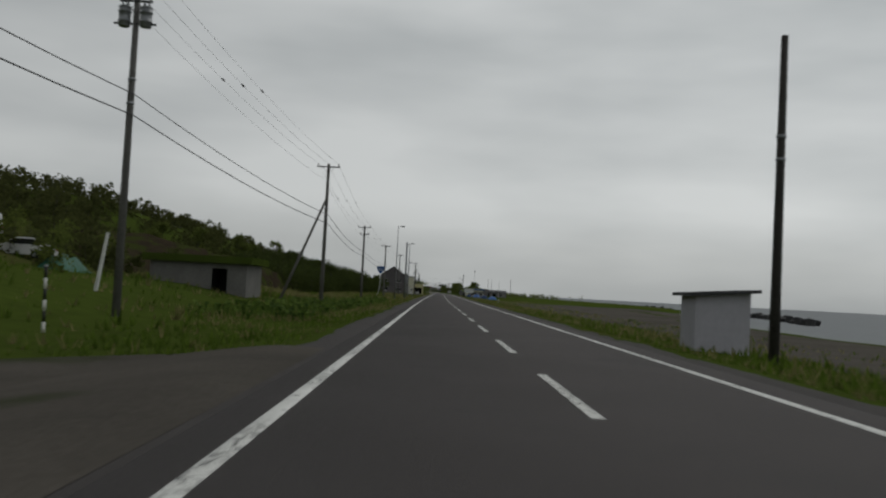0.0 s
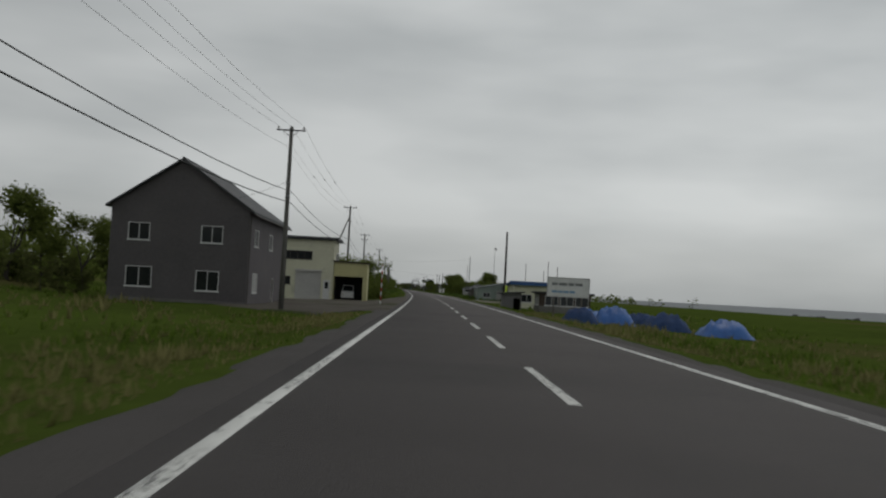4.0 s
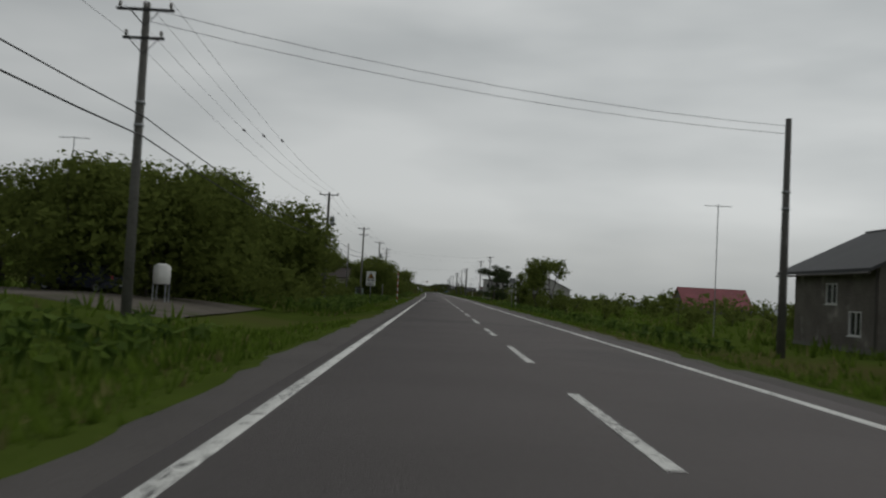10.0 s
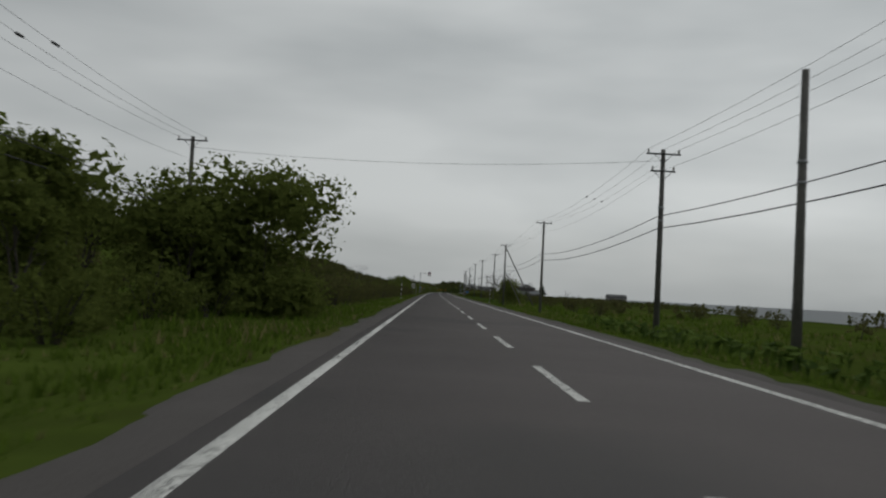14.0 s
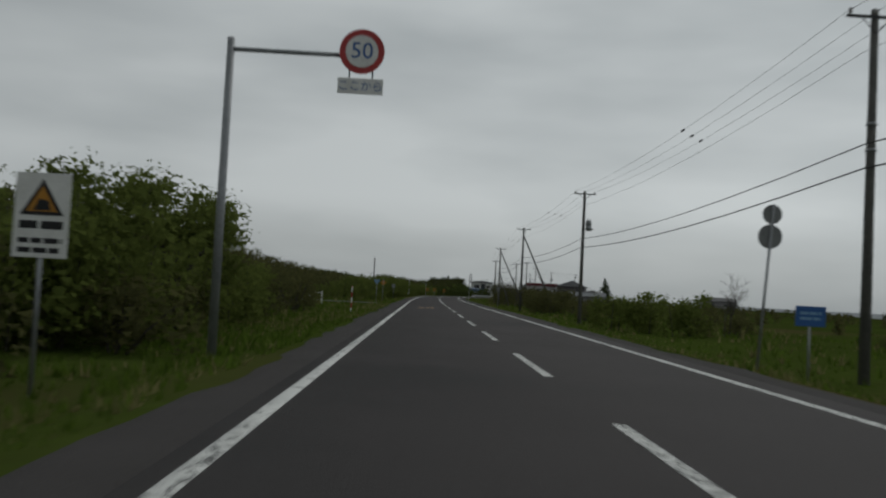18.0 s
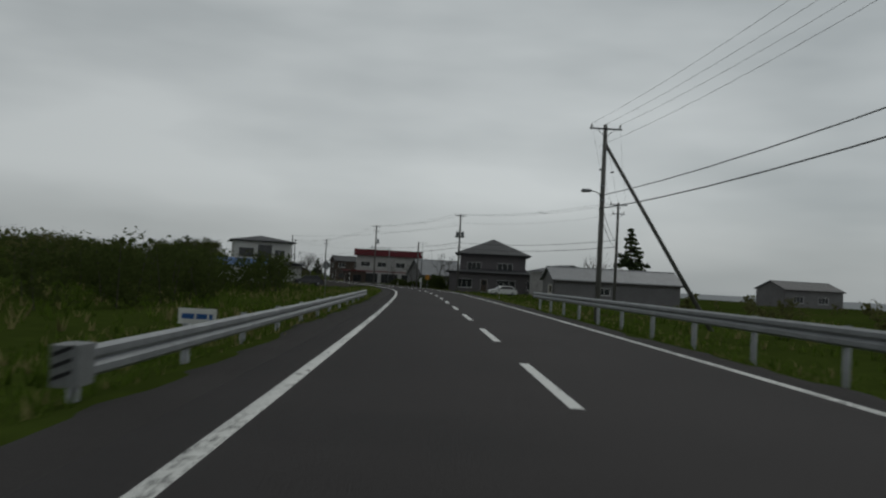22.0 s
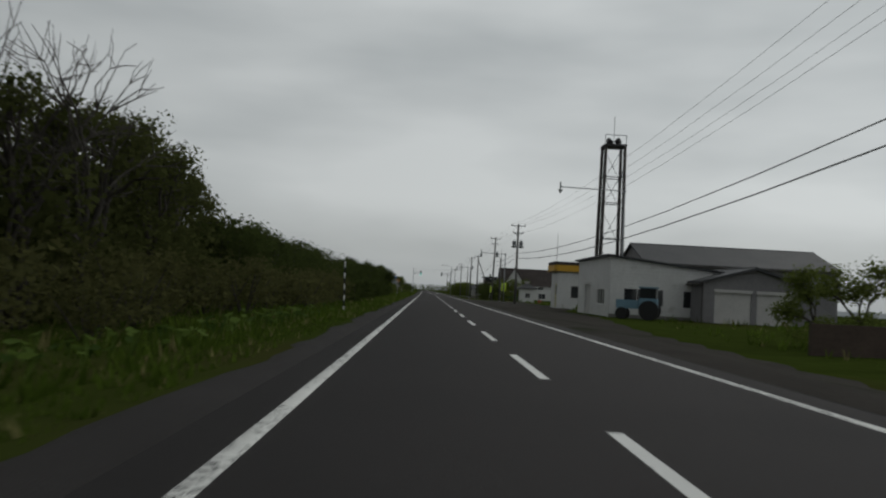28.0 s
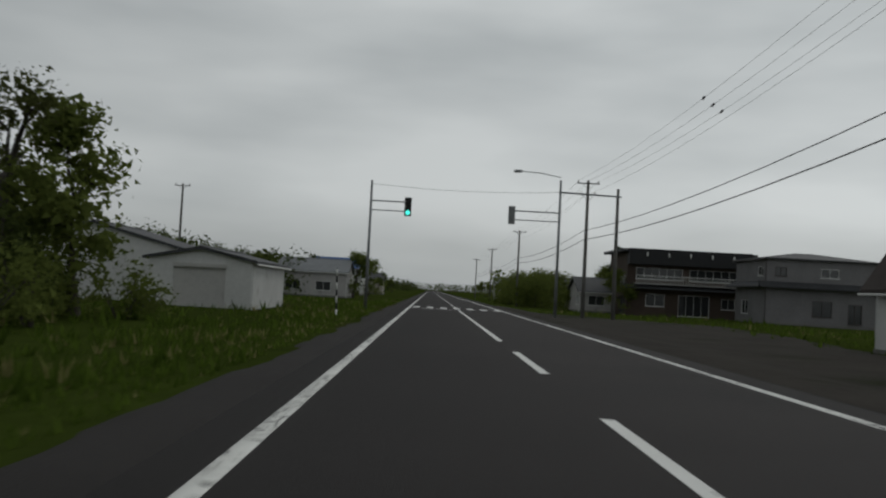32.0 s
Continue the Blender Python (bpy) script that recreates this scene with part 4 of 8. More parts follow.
TREES = [tree_kind("broadleaf_tree", 6.0, "broadleaf tree with an uneven green crown", LEAF, 2500, 0.155, 11 + i, trunk=0.17, clump=0.20, low=True) for i in range(3)]
DARKTREES = [tree_kind("broadleaf_tree", 7.0, "broadleaf tree with a dense dark green crown", LEAF, 2700, 0.165, 31 + i, spread=0.5, trunk=0.13, clump=0.215, low=True) for i in range(2)]
DEEPTREES = [tree_kind("broadleaf_tree", 7.0, "broadleaf tree with a dense very dark crown", LEAF_DEEP, 2700, 0.165, 33 + i, spread=0.5, trunk=0.13, clump=0.215, low=True) for i in range(2)]
THIN = [tree_kind("young_leafed_tree", 7.0, "slim tree just coming into olive leaf", LEAF_BUDDING, 2000, 0.12, 41 + i, spread=0.45, clump=0.14, trunk=0.14, low=True) for i in range(3)]
NAKED = [tree_kind("bare_tree", 7.0, "leafless tree with fine grey branches", None, 0, 0, 51 + i, spread=0.45, bark=TWIG, depth=4) for i in range(2)]
BUSHES = [bush_kind("bush", 2.4, "dense green roadside bush", LEAF, 900, 0.115, 61 + i, 1.1) for i in range(3)]
SCRUB = [bush_kind("scrub_bush", 2.6, "olive-green scrub bush of many stems", LEAF_OLIVE, 800, 0.11, 71 + i, 1.2) for i in range(3)]
FIRS = [fir_kind("conifer", 9.0, 81 + i) for i in range(2)]
PINES = [tree_kind("spreading_pine", 9.0, "dark spreading pine with layered branches", LEAF_DARK, 6500, 0.12, 91 + i, spread=0.55, trunk=0.16, clump=0.155, flat=0.5, low=True) for i in range(2)]


def reseed(*place):
    """Each planting draws from a seed of its own place."""
    global RNG
    RNG = np.random.default_rng([int(abs(v) * 10) for v in place])


def plant(kinds, s, lat, high, ref, label="", z=None):
    reseed(s, lat)
    k = high / ref
    return again(kinds[int(RNG.integers(len(kinds)))], s, lat, z, RNG.uniform(0, 360), k, RNG.uniform(0.9, 1.1), label=label)


def copse(kinds, ref, s0, s1, lo, hi, n, hmin, hmax):
    rng = np.random.default_rng([int(abs(v) * 10) for v in (s0, s1, lo, n)])
    for i in range(n):
        s = s0 + (s1 - s0) * (i + rng.uniform(0, 1)) / n
        lat = rng.uniform(lo, hi)
        plant(kinds, s, lat, rng.uniform(hmin, hmax), ref)


def woods(name, label, s0, s1, lo, hi, n, hmin, hmax, leaf, per=45, size=0.34):
    """Far thicket that nobody could count: one crown mesh over many stems."""
    reseed(s0, s1, lo, n)
    s, q = RNG.uniform(s0, s1, n), RNG.uniform(lo, hi, n)
    x, y = roads(s, q)
    h = RNG.uniform(hmin, hmax, n)
    z = lie(s, q)
    if name == "thicket":
        big = min(2.6, max(1.0, ((hmin + hmax) / 9.0) ** 2))
        per, size = int(per * 3 * big), size * (1.15 if big > 1.6 else 1.02)
    c = np.concatenate([np.stack((x + RNG.normal(0, 0.2, n) * h, y + RNG.normal(0, 0.2, n) * h, z + h * u), -1) for u in (0.12, 0.32, 0.52, 0.72)])
    r = np.concatenate([h * w for w in (0.26, 0.34, 0.35, 0.27)])
    lay(name, leaves(c, r, n * per, size, 0.85, 1.0, 0.86), leaf, label, "stuff")
    stems = Form()
    for i in range(n):
        stems.tube([(x[i], y[i], z[i] - 0.2), (x[i] + RNG.normal(0, 0.1) * h[i], y[i] + RNG.normal(0, 0.1) * h[i], z[i] + h[i] * 0.8)], [0.035, 0.015], 4, False)
    lay(name + "_stems", stems.mesh("stems"), BARK, "grey stems of the thicket", "stuff")


woods("hill_thicket", "dark green thicket over the hillside", -60, 360, -100, -27, 2300, 2.0, 3.6, LEAF_BUDDING, 66, 0.32)
woods("hill_thicket", "dark green thicket over the hillside", 360, 960, -110, -32, 560, 4, 7, LEAF, 36, 0.5)
woods("hill_scrub", "olive scrub over the low hill", 985, 1275, -70, -14, 1700, 1.4, 2.8, LEAF_OLIVE, 60, 0.26)
woods("hill_scrub", "olive scrub over the low hill", 1275, 1460, -70, -21, 760, 1.8, 3.4, LEAF_OLIVE, 64, 0.26)
woods("hill_scrub", "olive scrub over the low hill", 1460, 1700, -110, -40, 200, 3, 6, LEAF_OLIVE, 36, 0.42)
woods("roadside_wood", "mixed wood coming into leaf", 1640, 1830, -60, -20, 300, 6.0, 8.2, LEAF_BUDDING, 120, 0.27)
woods("thicket", "dense dark wood edge coming into leaf", 1656, 1700, -27, -17.5, 60, 5.6, 7.6, LEAF_DEEP, 90, 0.18)
woods("roadside_wood", "mixed wood coming into leaf", 1830, 1960, -50, -18, 220, 5.5, 8, LEAF_BUDDING, 46, 0.36)
woods("far_wood", "dark wood beyond the fields", 1960, 2700, -170, -75, 500, 5, 9, LEAF_DEEP, 34, 0.6)
woods("far_wood", "dark wood on the rise behind the houses", 2000, 2330, -120, -42, 700, 3.5, 5.5, LEAF_DEEP, 60, 0.42)
woods("far_wood", "dark wood on the rise behind the houses", 2085, 2210, -80, -46, 200, 6, 8.5, LEAF_DEEP, 90, 0.3)
woods("hill_scrub", "olive scrub over the low hill", 1330, 1450, -60, -20, 260, 3.6, 5.8, LEAF_OLIVE, 100, 0.30)
woods("far_wood", "dark wood beyond the houses", 2120, 2700, 45, 110, 160, 4, 7, LEAF, 34, 0.6)
woods("far_wood", "dark wood along the road ahead", 2150, 2900, -60, -14, 260, 4, 8, LEAF_DEEP, 34, 0.5)
woods("shore_scrub", "low scrub between road and sea", 980, 1560, 24, 80, 300, 1.2, 2.6, LEAF_OLIVE, 34, 0.3)
woods("shore_scrub", "low scrub behind the houses", 560, 960, 28, 90, 200, 2, 4.5, LEAF, 34, 0.4)

# bank thicket at the start
woods("thicket", "dense green bushes grown together", 60, 330, -38, -24, 75, 2, 4, LEAF, 80, 0.17)
copse(TREES, 6, 90, 320, -50, -32, 10, 3.5, 5)
copse(DEEPTREES, 7, 196, 250, -36, -24, 18, 4.6, 6.0)
woods("thicket", "dense dark bushes behind the meadow", 146, 194, -36, -23, 60, 4.0, 5.6, LEAF_DEEP, 130, 0.2)
woods("thicket", "dense dark bushes behind the meadow", 194, 250, -34, -22, 60, 4.8, 6.4, LEAF_DEEP, 140, 0.2)
woods("thicket", "dense dark bushes behind the meadow", 240, 285, -36, -19.5, 44, 4.4, 6.4, LEAF_DEEP, 130, 0.22)
s, q, h, n, w = sow(84, 262, 9.5, 24, 7, 0.40, 0.95, 4, 0.06)
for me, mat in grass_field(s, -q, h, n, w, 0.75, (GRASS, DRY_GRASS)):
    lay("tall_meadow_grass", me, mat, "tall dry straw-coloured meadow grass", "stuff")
# beyond the forecourt
copse(DARKTREES, 7, 393, 408, -17, -11.5, 7, 4.4, 5.6)
copse(BUSHES, 2.4, 393, 414, -13.5, -10.4, 12, 2.2, 3.6)
woods("thicket", "dense green trees behind the workshop", 390, 404, -17, -9.6, 30, 5.4, 7.0, LEAF, 150, 0.16)
woods("thicket", "dense green bushes behind the workshop", 402, 414, -12, -8.2, 16, 3.8, 5.4, LEAF, 150, 0.15)
copse(TREES, 6, 340, 372, -40, -30, 5, 6, 8)
copse(TREES, 6, 492, 520, -34, -22, 8, 5.2, 6.6)
copse(DARKTREES, 7, 508, 534, -20, -13.8, 11, 5.4, 6.8)
copse(BUSHES, 2.4, 506, 540, -16, -12.5, 10, 2.2, 3.4)
woods("thicket", "dense green trees grown together", 508, 538, -23, -14, 54, 4.8, 6.4, LEAF, 120, 0.17)
for s, q, h in ((584, -19.0, 9.0), (588, -22, 9.8), (591, -17.4, 9.2), (594, -19.4, 10.0), (597, -24, 10.2), (582, -24, 9.4), (590, -27, 10.0), (600, -19, 8.2), (586, -20.6, 9.0), (593, -22, 9.8)):
    plant(FIRS, s, q, h, 9)
woods("thicket", "dark trees behind the firs", 584, 602, -30, -17.5, 34, 5.0, 7.4, LEAF_DEEP, 90, 0.18)
copse(TREES, 6, 602, 650, -26, -15, 11, 4, 6)
copse(BUSHES, 2.4, 600, 650, -16, -12.5, 12, 1.8, 3)
woods("thicket", "dense green bushes grown together", 602, 613, -19.5, -12.5, 20, 4.6, 6.4, LEAF, 150, 0.18)
copse(TREES, 6, 584, 594, 20, 26, 4, 7.2, 8.6)
woods("thicket", "dense green bushes grown together", 600, 646, 12.8, 27, 60, 3.8, 5.6, LEAF, 130, 0.2)
copse(DARKTREES, 7, 640, 684, -30, -14, 18, 4.6, 6.4)
copse(DARKTREES, 7, 722, 736, -36, -24, 10, 6.5, 8.5)
woods("thicket", "dense green bushes grown together", 640, 684, -15, -11.8, 24, 2.2, 3.6, LEAF, 80, 0.17)
copse(DARKTREES, 7, 724, 760, -26, -15, 14, 6.0, 8.0)
copse(DARKTREES, 7, 704, 724, -34, -26.5, 8, 5.5, 7.5)
copse(DARKTREES, 7, 752, 790, -24, -14.5, 17, 5.2, 7.2)
woods("thicket", "dense green bushes grown together", 724, 792, -16, -12.8, 42, 2, 3.6, LEAF, 80, 0.17)
plant(TREES, 847, -13.4, 8.6, 6)
plant(TREES, 850, -15.0, 7.4, 6)
copse(BUSHES, 2.4, 838, 862, -18, -13, 10, 2.2, 3.6)
copse(TREES, 6, 866, 884, -40, -22, 12, 6.5, 9)
plant(TREES, 836, -22.6, 8.8, 6)
plant(THIN, 852, -27.5, 8.4, 7)
plant(FIRS, 866, -25.6, 9.2, 9)
plant(TREES, 886, -15.8, 6.4, 6)
plant(TREES, 884, -19.5, 7.2, 6)
copse(TREES, 6, 948, 990, -24, -14, 12, 5, 7.2)
copse(BUSHES, 2.4, 946, 990, -16, -11.5, 14, 1.8, 3.2)
copse(THIN, 7, 950, 980, -40, -24, 6, 6, 8)
woods("thicket", "tall dense bushes beside the road", 838, 848, -16, -11.8, 18, 6.0, 8.2, LEAF, 260, 0.17)
woods("thicket", "tall dense bushes beside the road", 847, 860, -15, -10.8, 18, 5.2, 7.2, LEAF, 240, 0.17)
woods("thicket", "dense bushes beside the road", 856, 868, -13, -9.4, 16, 3.6, 5.0, LEAF, 200, 0.16)
woods("thicket", "dense green bushes grown together", 864, 888, -40, -21, 40, 3.5, 6.0, LEAF, 100, 0.2)
# seaward side
copse(TREES, 6, 590, 600, 12.5, 15, 3, 5.4, 6.6)
copse(TREES, 6, 574, 586, 15, 20, 3, 4.6, 5.8)
woods("thicket", "dense green trees behind the workshop", 571, 583, 14.5, 25, 30, 4.6, 6.4, LEAF, 130, 0.17)
copse(DARKTREES, 7, 634, 648, 13.8, 17, 7, 7.0, 8.8)
woods("thicket", "dense green bushes grown together", 592, 690, 11, 16, 33, 1.6, 2.8, LEAF, 80, 0.17)
copse(TREES, 6, 598, 640, 18, 28, 6, 4.5, 6)
plant(TREES, 763, 9.2, 5.7, 6)
plant(TREES, 766, 11.2, 5.4, 6)
plant(BUSHES, 764, 12.4, 2.4, 2.4)
plant(BUSHES, 768, 9.4, 2.0, 2.4)
plant(TREES, 832, 13.4, 5.4, 6)
plant(TREES, 836, 16.6, 5.6, 6)
woods("thicket", "leafy young trees grown together", 830, 838, 12.6, 17, 8, 3.4, 5.0, LEAF, 150, 0.14)
for s, q, h in ((892, 12.9, 10.0), (896, 14.6, 9.4), (899, 16.2, 9.6)):
    plant(PINES, s, q, h, 9, "dark spreading pine with layered branches")
woods("thicket", "round green bush before the white block", 928, 932, 15.6, 19.4, 9, 3.4, 4.2, LEAF, 150, 0.14)
woods("thicket", "dense green bushes grown together", 720, 960, 14, 30, 51, 1.6, 3.2, LEAF, 80, 0.17)
for s, q, h in ((1222, -12.6, 5.7), (1228, -12.2, 6.1), (1234, -13.4, 5.8), (1226, -15, 6.0)):
    plant(DARKTREES, s, q, h, 7)
woods("thicket", "dense green bushes grown together", 1216, 1246, -16, -10, 36, 2.4, 3.6, LEAF, 100, 0.17)
plant(NAKED, 1610, 16.6, 7.6, 7)
plant(NAKED, 1612, 19.4, 7.0, 7)
woods("thicket", "dark garden shrubs before the houses", 917, 929, -33, -17.5, 40, 2.6, 3.6, LEAF, 100, 0.14)
plant(NAKED, 1832, -13.6, 9.4, 7)
woods("thicket", "tall dark trees grown together", 712, 720, -21.7, -16.5, 16, 7.4, 8.1, LEAF, 200, 0.19)
woods("thicket", "tall dark trees grown together", 722, 730, -19.9, -15.1, 16, 7.9, 9.5, LEAF, 200, 0.19)
woods("thicket", "tall dark trees grown together", 738, 746, -20.0, -13.7, 16, 6.4, 10.2, LEAF, 200, 0.19)
woods("hill_thicket", "dark green thicket over the hillside", 30, 112, -85, -40, 260, 3.5, 5.4, LEAF_BUDDING, 100, 0.3)
plant(NAKED, 1836, -15.2, 9.0, 7)
plant(NAKED, 1829, -14.6, 8.6, 7)
woods("thicket", "dark shrubs before the low house", 1606, 1616, 14, 20, 16, 2.2, 3.2, LEAF_DEEP, 160, 0.13)
woods("thicket", "dark trees behind the sheet fence", 944, 962, -32, -16, 34, 7.0, 9.4, LEAF, 160, 0.2)
woods("thicket", "round dark trees beside the road", 970, 980, -14.5, -9.4, 10, 8.0, 10.0, LEAF, 220, 0.2)
woods("thicket", "dark hedge before the low house", 1610, 1624, 12, 14, 14, 1.2, 2.0, LEAF_DEEP, 150, 0.11)
# open scrub stretch
copse(SCRUB, 2.6, 985, 1270, -15, -9.8, 100, 1.8, 3.6)
woods("thicket", "dense green bushes grown together", 985, 1272, -18, -11, 60, 2.2, 4.2, LEAF, 80, 0.17)
copse(NAKED, 7, 1061, 1063, -14, -13, 1, 5.8, 6.0)
copse(THIN, 7, 1040, 1300, -30, -16, 12, 3, 4.2)
copse(NAKED, 7, 1116, 1121, 13.5, 15, 2, 6.4, 7.4)
copse(NAKED, 7, 1150, 1156, 17, 22, 2, 4.5, 5.5)
woods("thicket", "round green bush beside the pole", 1100, 1106, 11.8, 15.0, 12, 4.8, 6.0, LEAF, 150, 0.13)
copse(NAKED, 7, 1100, 1106, 10.2, 12, 2, 7.0, 7.8)
woods("thicket", "grey-green shrubs beside the pole", 1368, 1388, 10, 15, 30, 3.6, 5.0, LEAF_OLIVE, 110, 0.12)
copse(NAKED, 7, 1366, 1386, 10.5, 14, 6, 4.6, 5.6)
plant(NAKED, 1180, 25, 6.8, 7)
woods("thicket", "round green bush beside the road", 1246, 1256, 11, 16, 14, 2.4, 3.2, LEAF, 120, 0.13)
copse(NAKED, 7, 1250, 1256, 17.5, 20, 2, 4.0, 4.6)
woods("thicket", "dark trees above the bank", 1214, 1226, -15, -9.8, 20, 4.0, 5.6, LEAF, 130, 0.16)
woods("thicket", "grey-green shrubs beside the road", 1342, 1360, 14, 21, 26, 3.0, 4.2, LEAF_OLIVE, 100, 0.13)
copse(NAKED, 7, 1344, 1354, 13, 16, 3, 4.4, 5.2)
woods("thicket", "dense dark bushes behind the signs", 1353, 1367, -17.5, -12.0, 34, 3.9, 5.2, LEAF, 170, 0.15)
woods("thicket", "dense dark bushes behind the signs", 1376, 1396, -14, -10.6, 24, 4.4, 5.6, LEAF, 170, 0.15)
copse(SCRUB, 2.6, 1000, 1500, 13, 30, 70, 1.3, 2.4)
copse(NAKED, 7, 1060, 1500, 20, 40, 10, 3, 4.5)
woods("thicket", "dense dark bushes grown together", 1402, 1440, -19, -12.4, 48, 3.2, 4.4, LEAF, 150, 0.16)
woods("thicket", "dense green bushes grown together", 1320, 1440, -20, -11, 75, 2.2, 3.8, LEAF, 80, 0.17)
woods("thicket", "dense green bushes grown together", 1385, 1470, 13, 22, 21, 2, 3.2, LEAF, 80, 0.17)
woods("thicket", "dense dark bushes beyond the bridge", 1474, 1552, -32, -14, 110, 2.8, 4.4, LEAF_DEEP, 80, 0.16)
copse(TREES, 6, 1615, 1660, -30, -17, 9, 4, 6)
woods("thicket", "grey-green shrubs beside the road", 1298, 1316, 12, 17, 26, 2.8, 3.8, LEAF_OLIVE, 100, 0.13)
copse(NAKED, 7, 1316, 1320, 15, 17, 2, 3.6, 4.4)
# beyond the bend
for s, q, h in ((1566, 31.6, 10.6), (1713, -21.5, 11.5), (1780, 30, 8)):
    plant(FIRS, s, q, h, 9)
copse(THIN, 7, 1650, 1690, -28, -17, 12, 5.2, 6.8)
copse(THIN, 7, 1690, 1780, -28, -15, 30, 7.6, 10.2)
woods("thicket", "dense green bushes grown together", 1650, 1780, -18, -13.5, 39, 1.8, 3, LEAF_DEEP, 80, 0.17)
copse(THIN, 7, 1780, 1866, -22, -13.4, 44, 7.0, 9.6)
copse(NAKED, 7, 1690, 1860, -24, -14, 18, 8.5, 11)
copse(SCRUB, 2.6, 1780, 1900, -14, -10.0, 40, 2.0, 3.6)
copse(DEEPTREES, 7, 1864, 1930, -22, -15, 18, 5.0, 6.4)
woods("thicket", "dense dark roadside wood edge", 1860, 1926, -20, -14.0, 84, 5.6, 7.4, LEAF_DEEP, 120, 0.145)
woods("thicket", "dense wood edge coming into leaf", 1812, 1862, -24, -15, 68, 5.8, 8.0, LEAF_BUDDING, 100, 0.15)
copse(DEEPTREES, 7, 1930, 1984, -22, -11.6, 22, 4.8, 6.0)
woods("thicket", "dense dark roadside wood edge", 1926, 1990, -18, -12.8, 76, 5.2, 6.8, LEAF_DEEP, 120, 0.14)
woods("thicket", "dense green bushes grown together", 1890, 1990, -12, -9.6, 51, 1.8, 3.2, LEAF_DEEP, 80, 0.17)
copse(NAKED, 7, 1620, 1630, 13, 15, 2, 5.5, 6)
copse(NAKED, 7, 1563, 1568, 25, 28.5, 3, 6, 7.5)
copse(NAKED, 7, 1706, 1722, 11.5, 15.5, 8, 6.5, 8.5)
copse(NAKED, 7, 1680, 1800, 13, 26, 9, 4, 6)
copse(BUSHES, 2.4, 1690, 1800, 11, 20, 12, 1.8, 3)
copse(DARKTREES, 7, 1974, 1984, 12.5, 15.5, 3, 4.2, 5.0)
copse(DARKTREES, 7, 1838, 1843, 15.5, 17, 2, 3.6, 4.2)
copse(TREES, 6, 2005, 2012, 13, 16, 2, 3.6, 4.6)
plant(TREES, 2060, 17.8, 4.4, 6)
copse(DEEPTREES, 7, 2034, 2047, -16, -11.0, 8, 5.4, 6.6)
copse(BUSHES, 2.4, 2034, 2056, -15, -9.8, 14, 2.2, 3.6)
woods("thicket", "dark trees grown together beside the road", 2036, 2052, -19, -11, 40, 3.4, 5.0, LEAF_DEEP, 90, 0.16)
woods("thicket", "large dark bush beside the road", 1990, 2003, 10.4, 15.5, 26, 3.4, 4.8, LEAF_DEEP, 150, 0.15)
plant(TREES, 2075, -15.2, 7.8, 6)
plant(THIN, 2073, -17.6, 8.0, 7)
plant(THIN, 2077, -20.6, 7.4, 7)
woods("thicket", "dark bushes grown together under the trees", 2068, 2079, -21, -15.4, 26, 3.0, 4.4, LEAF_DEEP, 150, 0.15)
woods("far_wood", "dark scrub on the bank behind the sheds", 2140, 2190, -56, -36, 40, 7, 9.5, LEAF_DEEP, 110, 0.3)
woods("far_wood", "dark scrub on the bank behind the sheds", 2140, 2190, -36, -18, 50, 4.5, 7, LEAF_DEEP, 110, 0.26)
woods("thicket", "dark trees before the houses by the crossing", 2160, 2200, 9.5, 17, 40, 4.0, 6.4, LEAF, 110, 0.22)
plant(FIRS, 2168, 24.5, 8.4, 9)
woods("far_wood", "dark wood where the road bends away", 2900, 3150, -90, 90, 260, 7, 11, LEAF_DEEP, 34, 0.6)
copse(BUSHES, 2.4, 2064, 2076, -18, -13, 6, 1.8, 2.8)
copse(TREES, 6, 2130, 2400, 12, 30, 16, 4, 7)
copse(TREES, 6, 2130, 2400, -30, -12, 18, 4, 7)

# ---- poles, wires and lamps ----
_pole_mesh = {}


def shared(key, make, mat, smooth=False):
    if key not in _pole_mesh:
        me = make().mesh(key[0], smooth)
        me.materials.append(mat)
        _pole_mesh[key] = me
    return _pole_mesh[key]


def shaft_form(h, r0, r1):
    return Form().tube([(0, 0, -0.3), (0, 0, h * 0.5), (0, 0, h)], [r0, (r0 + r1) / 2, r1], 12)


def arm_form(w):
    f = Form().box(-w / 2, -0.15, -0.04, w / 2, -0.07, 0.04)
    f.tube([(-0.45, -0.11, -0.04), (0, -0.11, -0.5)], 0.015, 5)
    f.tube([(0.45, -0.11, -0.04), (0, -0.11, -0.5)], 0.015, 5)
    return f


def insulator_form():
    f = Form()
    f.tube([(0, 0, 0), (0, 0, 0.05), (0, 0, 0.06), (0, 0, 0.11), (0, 0, 0.12), (0, 0, 0.18), (0, 0, 0.2)], [0.03, 0.03, 0.06, 0.06, 0.04, 0.06, 0.03], 8)
    return f


def transformer_form():
    f = Form()
    f.tube([(0, 0, 0), (0, 0, 0.03), (0, 0, 0.18), (0, 0, 0.19), (0, 0, 0.24), (0, 0, 0.25), (0, 0, 0.56), (0, 0, 0.57), (0, 0, 0.62), (0, 0, 0.63), (0, 0, 0.72), (0, 0, 0.76)],
           [0.20, 0.23, 0.23, 0.26, 0.26, 0.23, 0.23, 0.26, 0.26, 0.23, 0.23, 0.2], 14)
    return f


def lid_form():
    f = Form().tube([(0, 0, 0.76), (0, 0, 0.80), (0, 0, 0.86)], [0.25, 0.25, 0.1], 12)
    f.tube([(0.1, 0, 0.84), (0.1, 0, 1.02)], 0.035, 6)
    f.tube([(-0.1, 0, 0.84), (-0.1, 0, 1.02)], 0.035, 6)
    return f


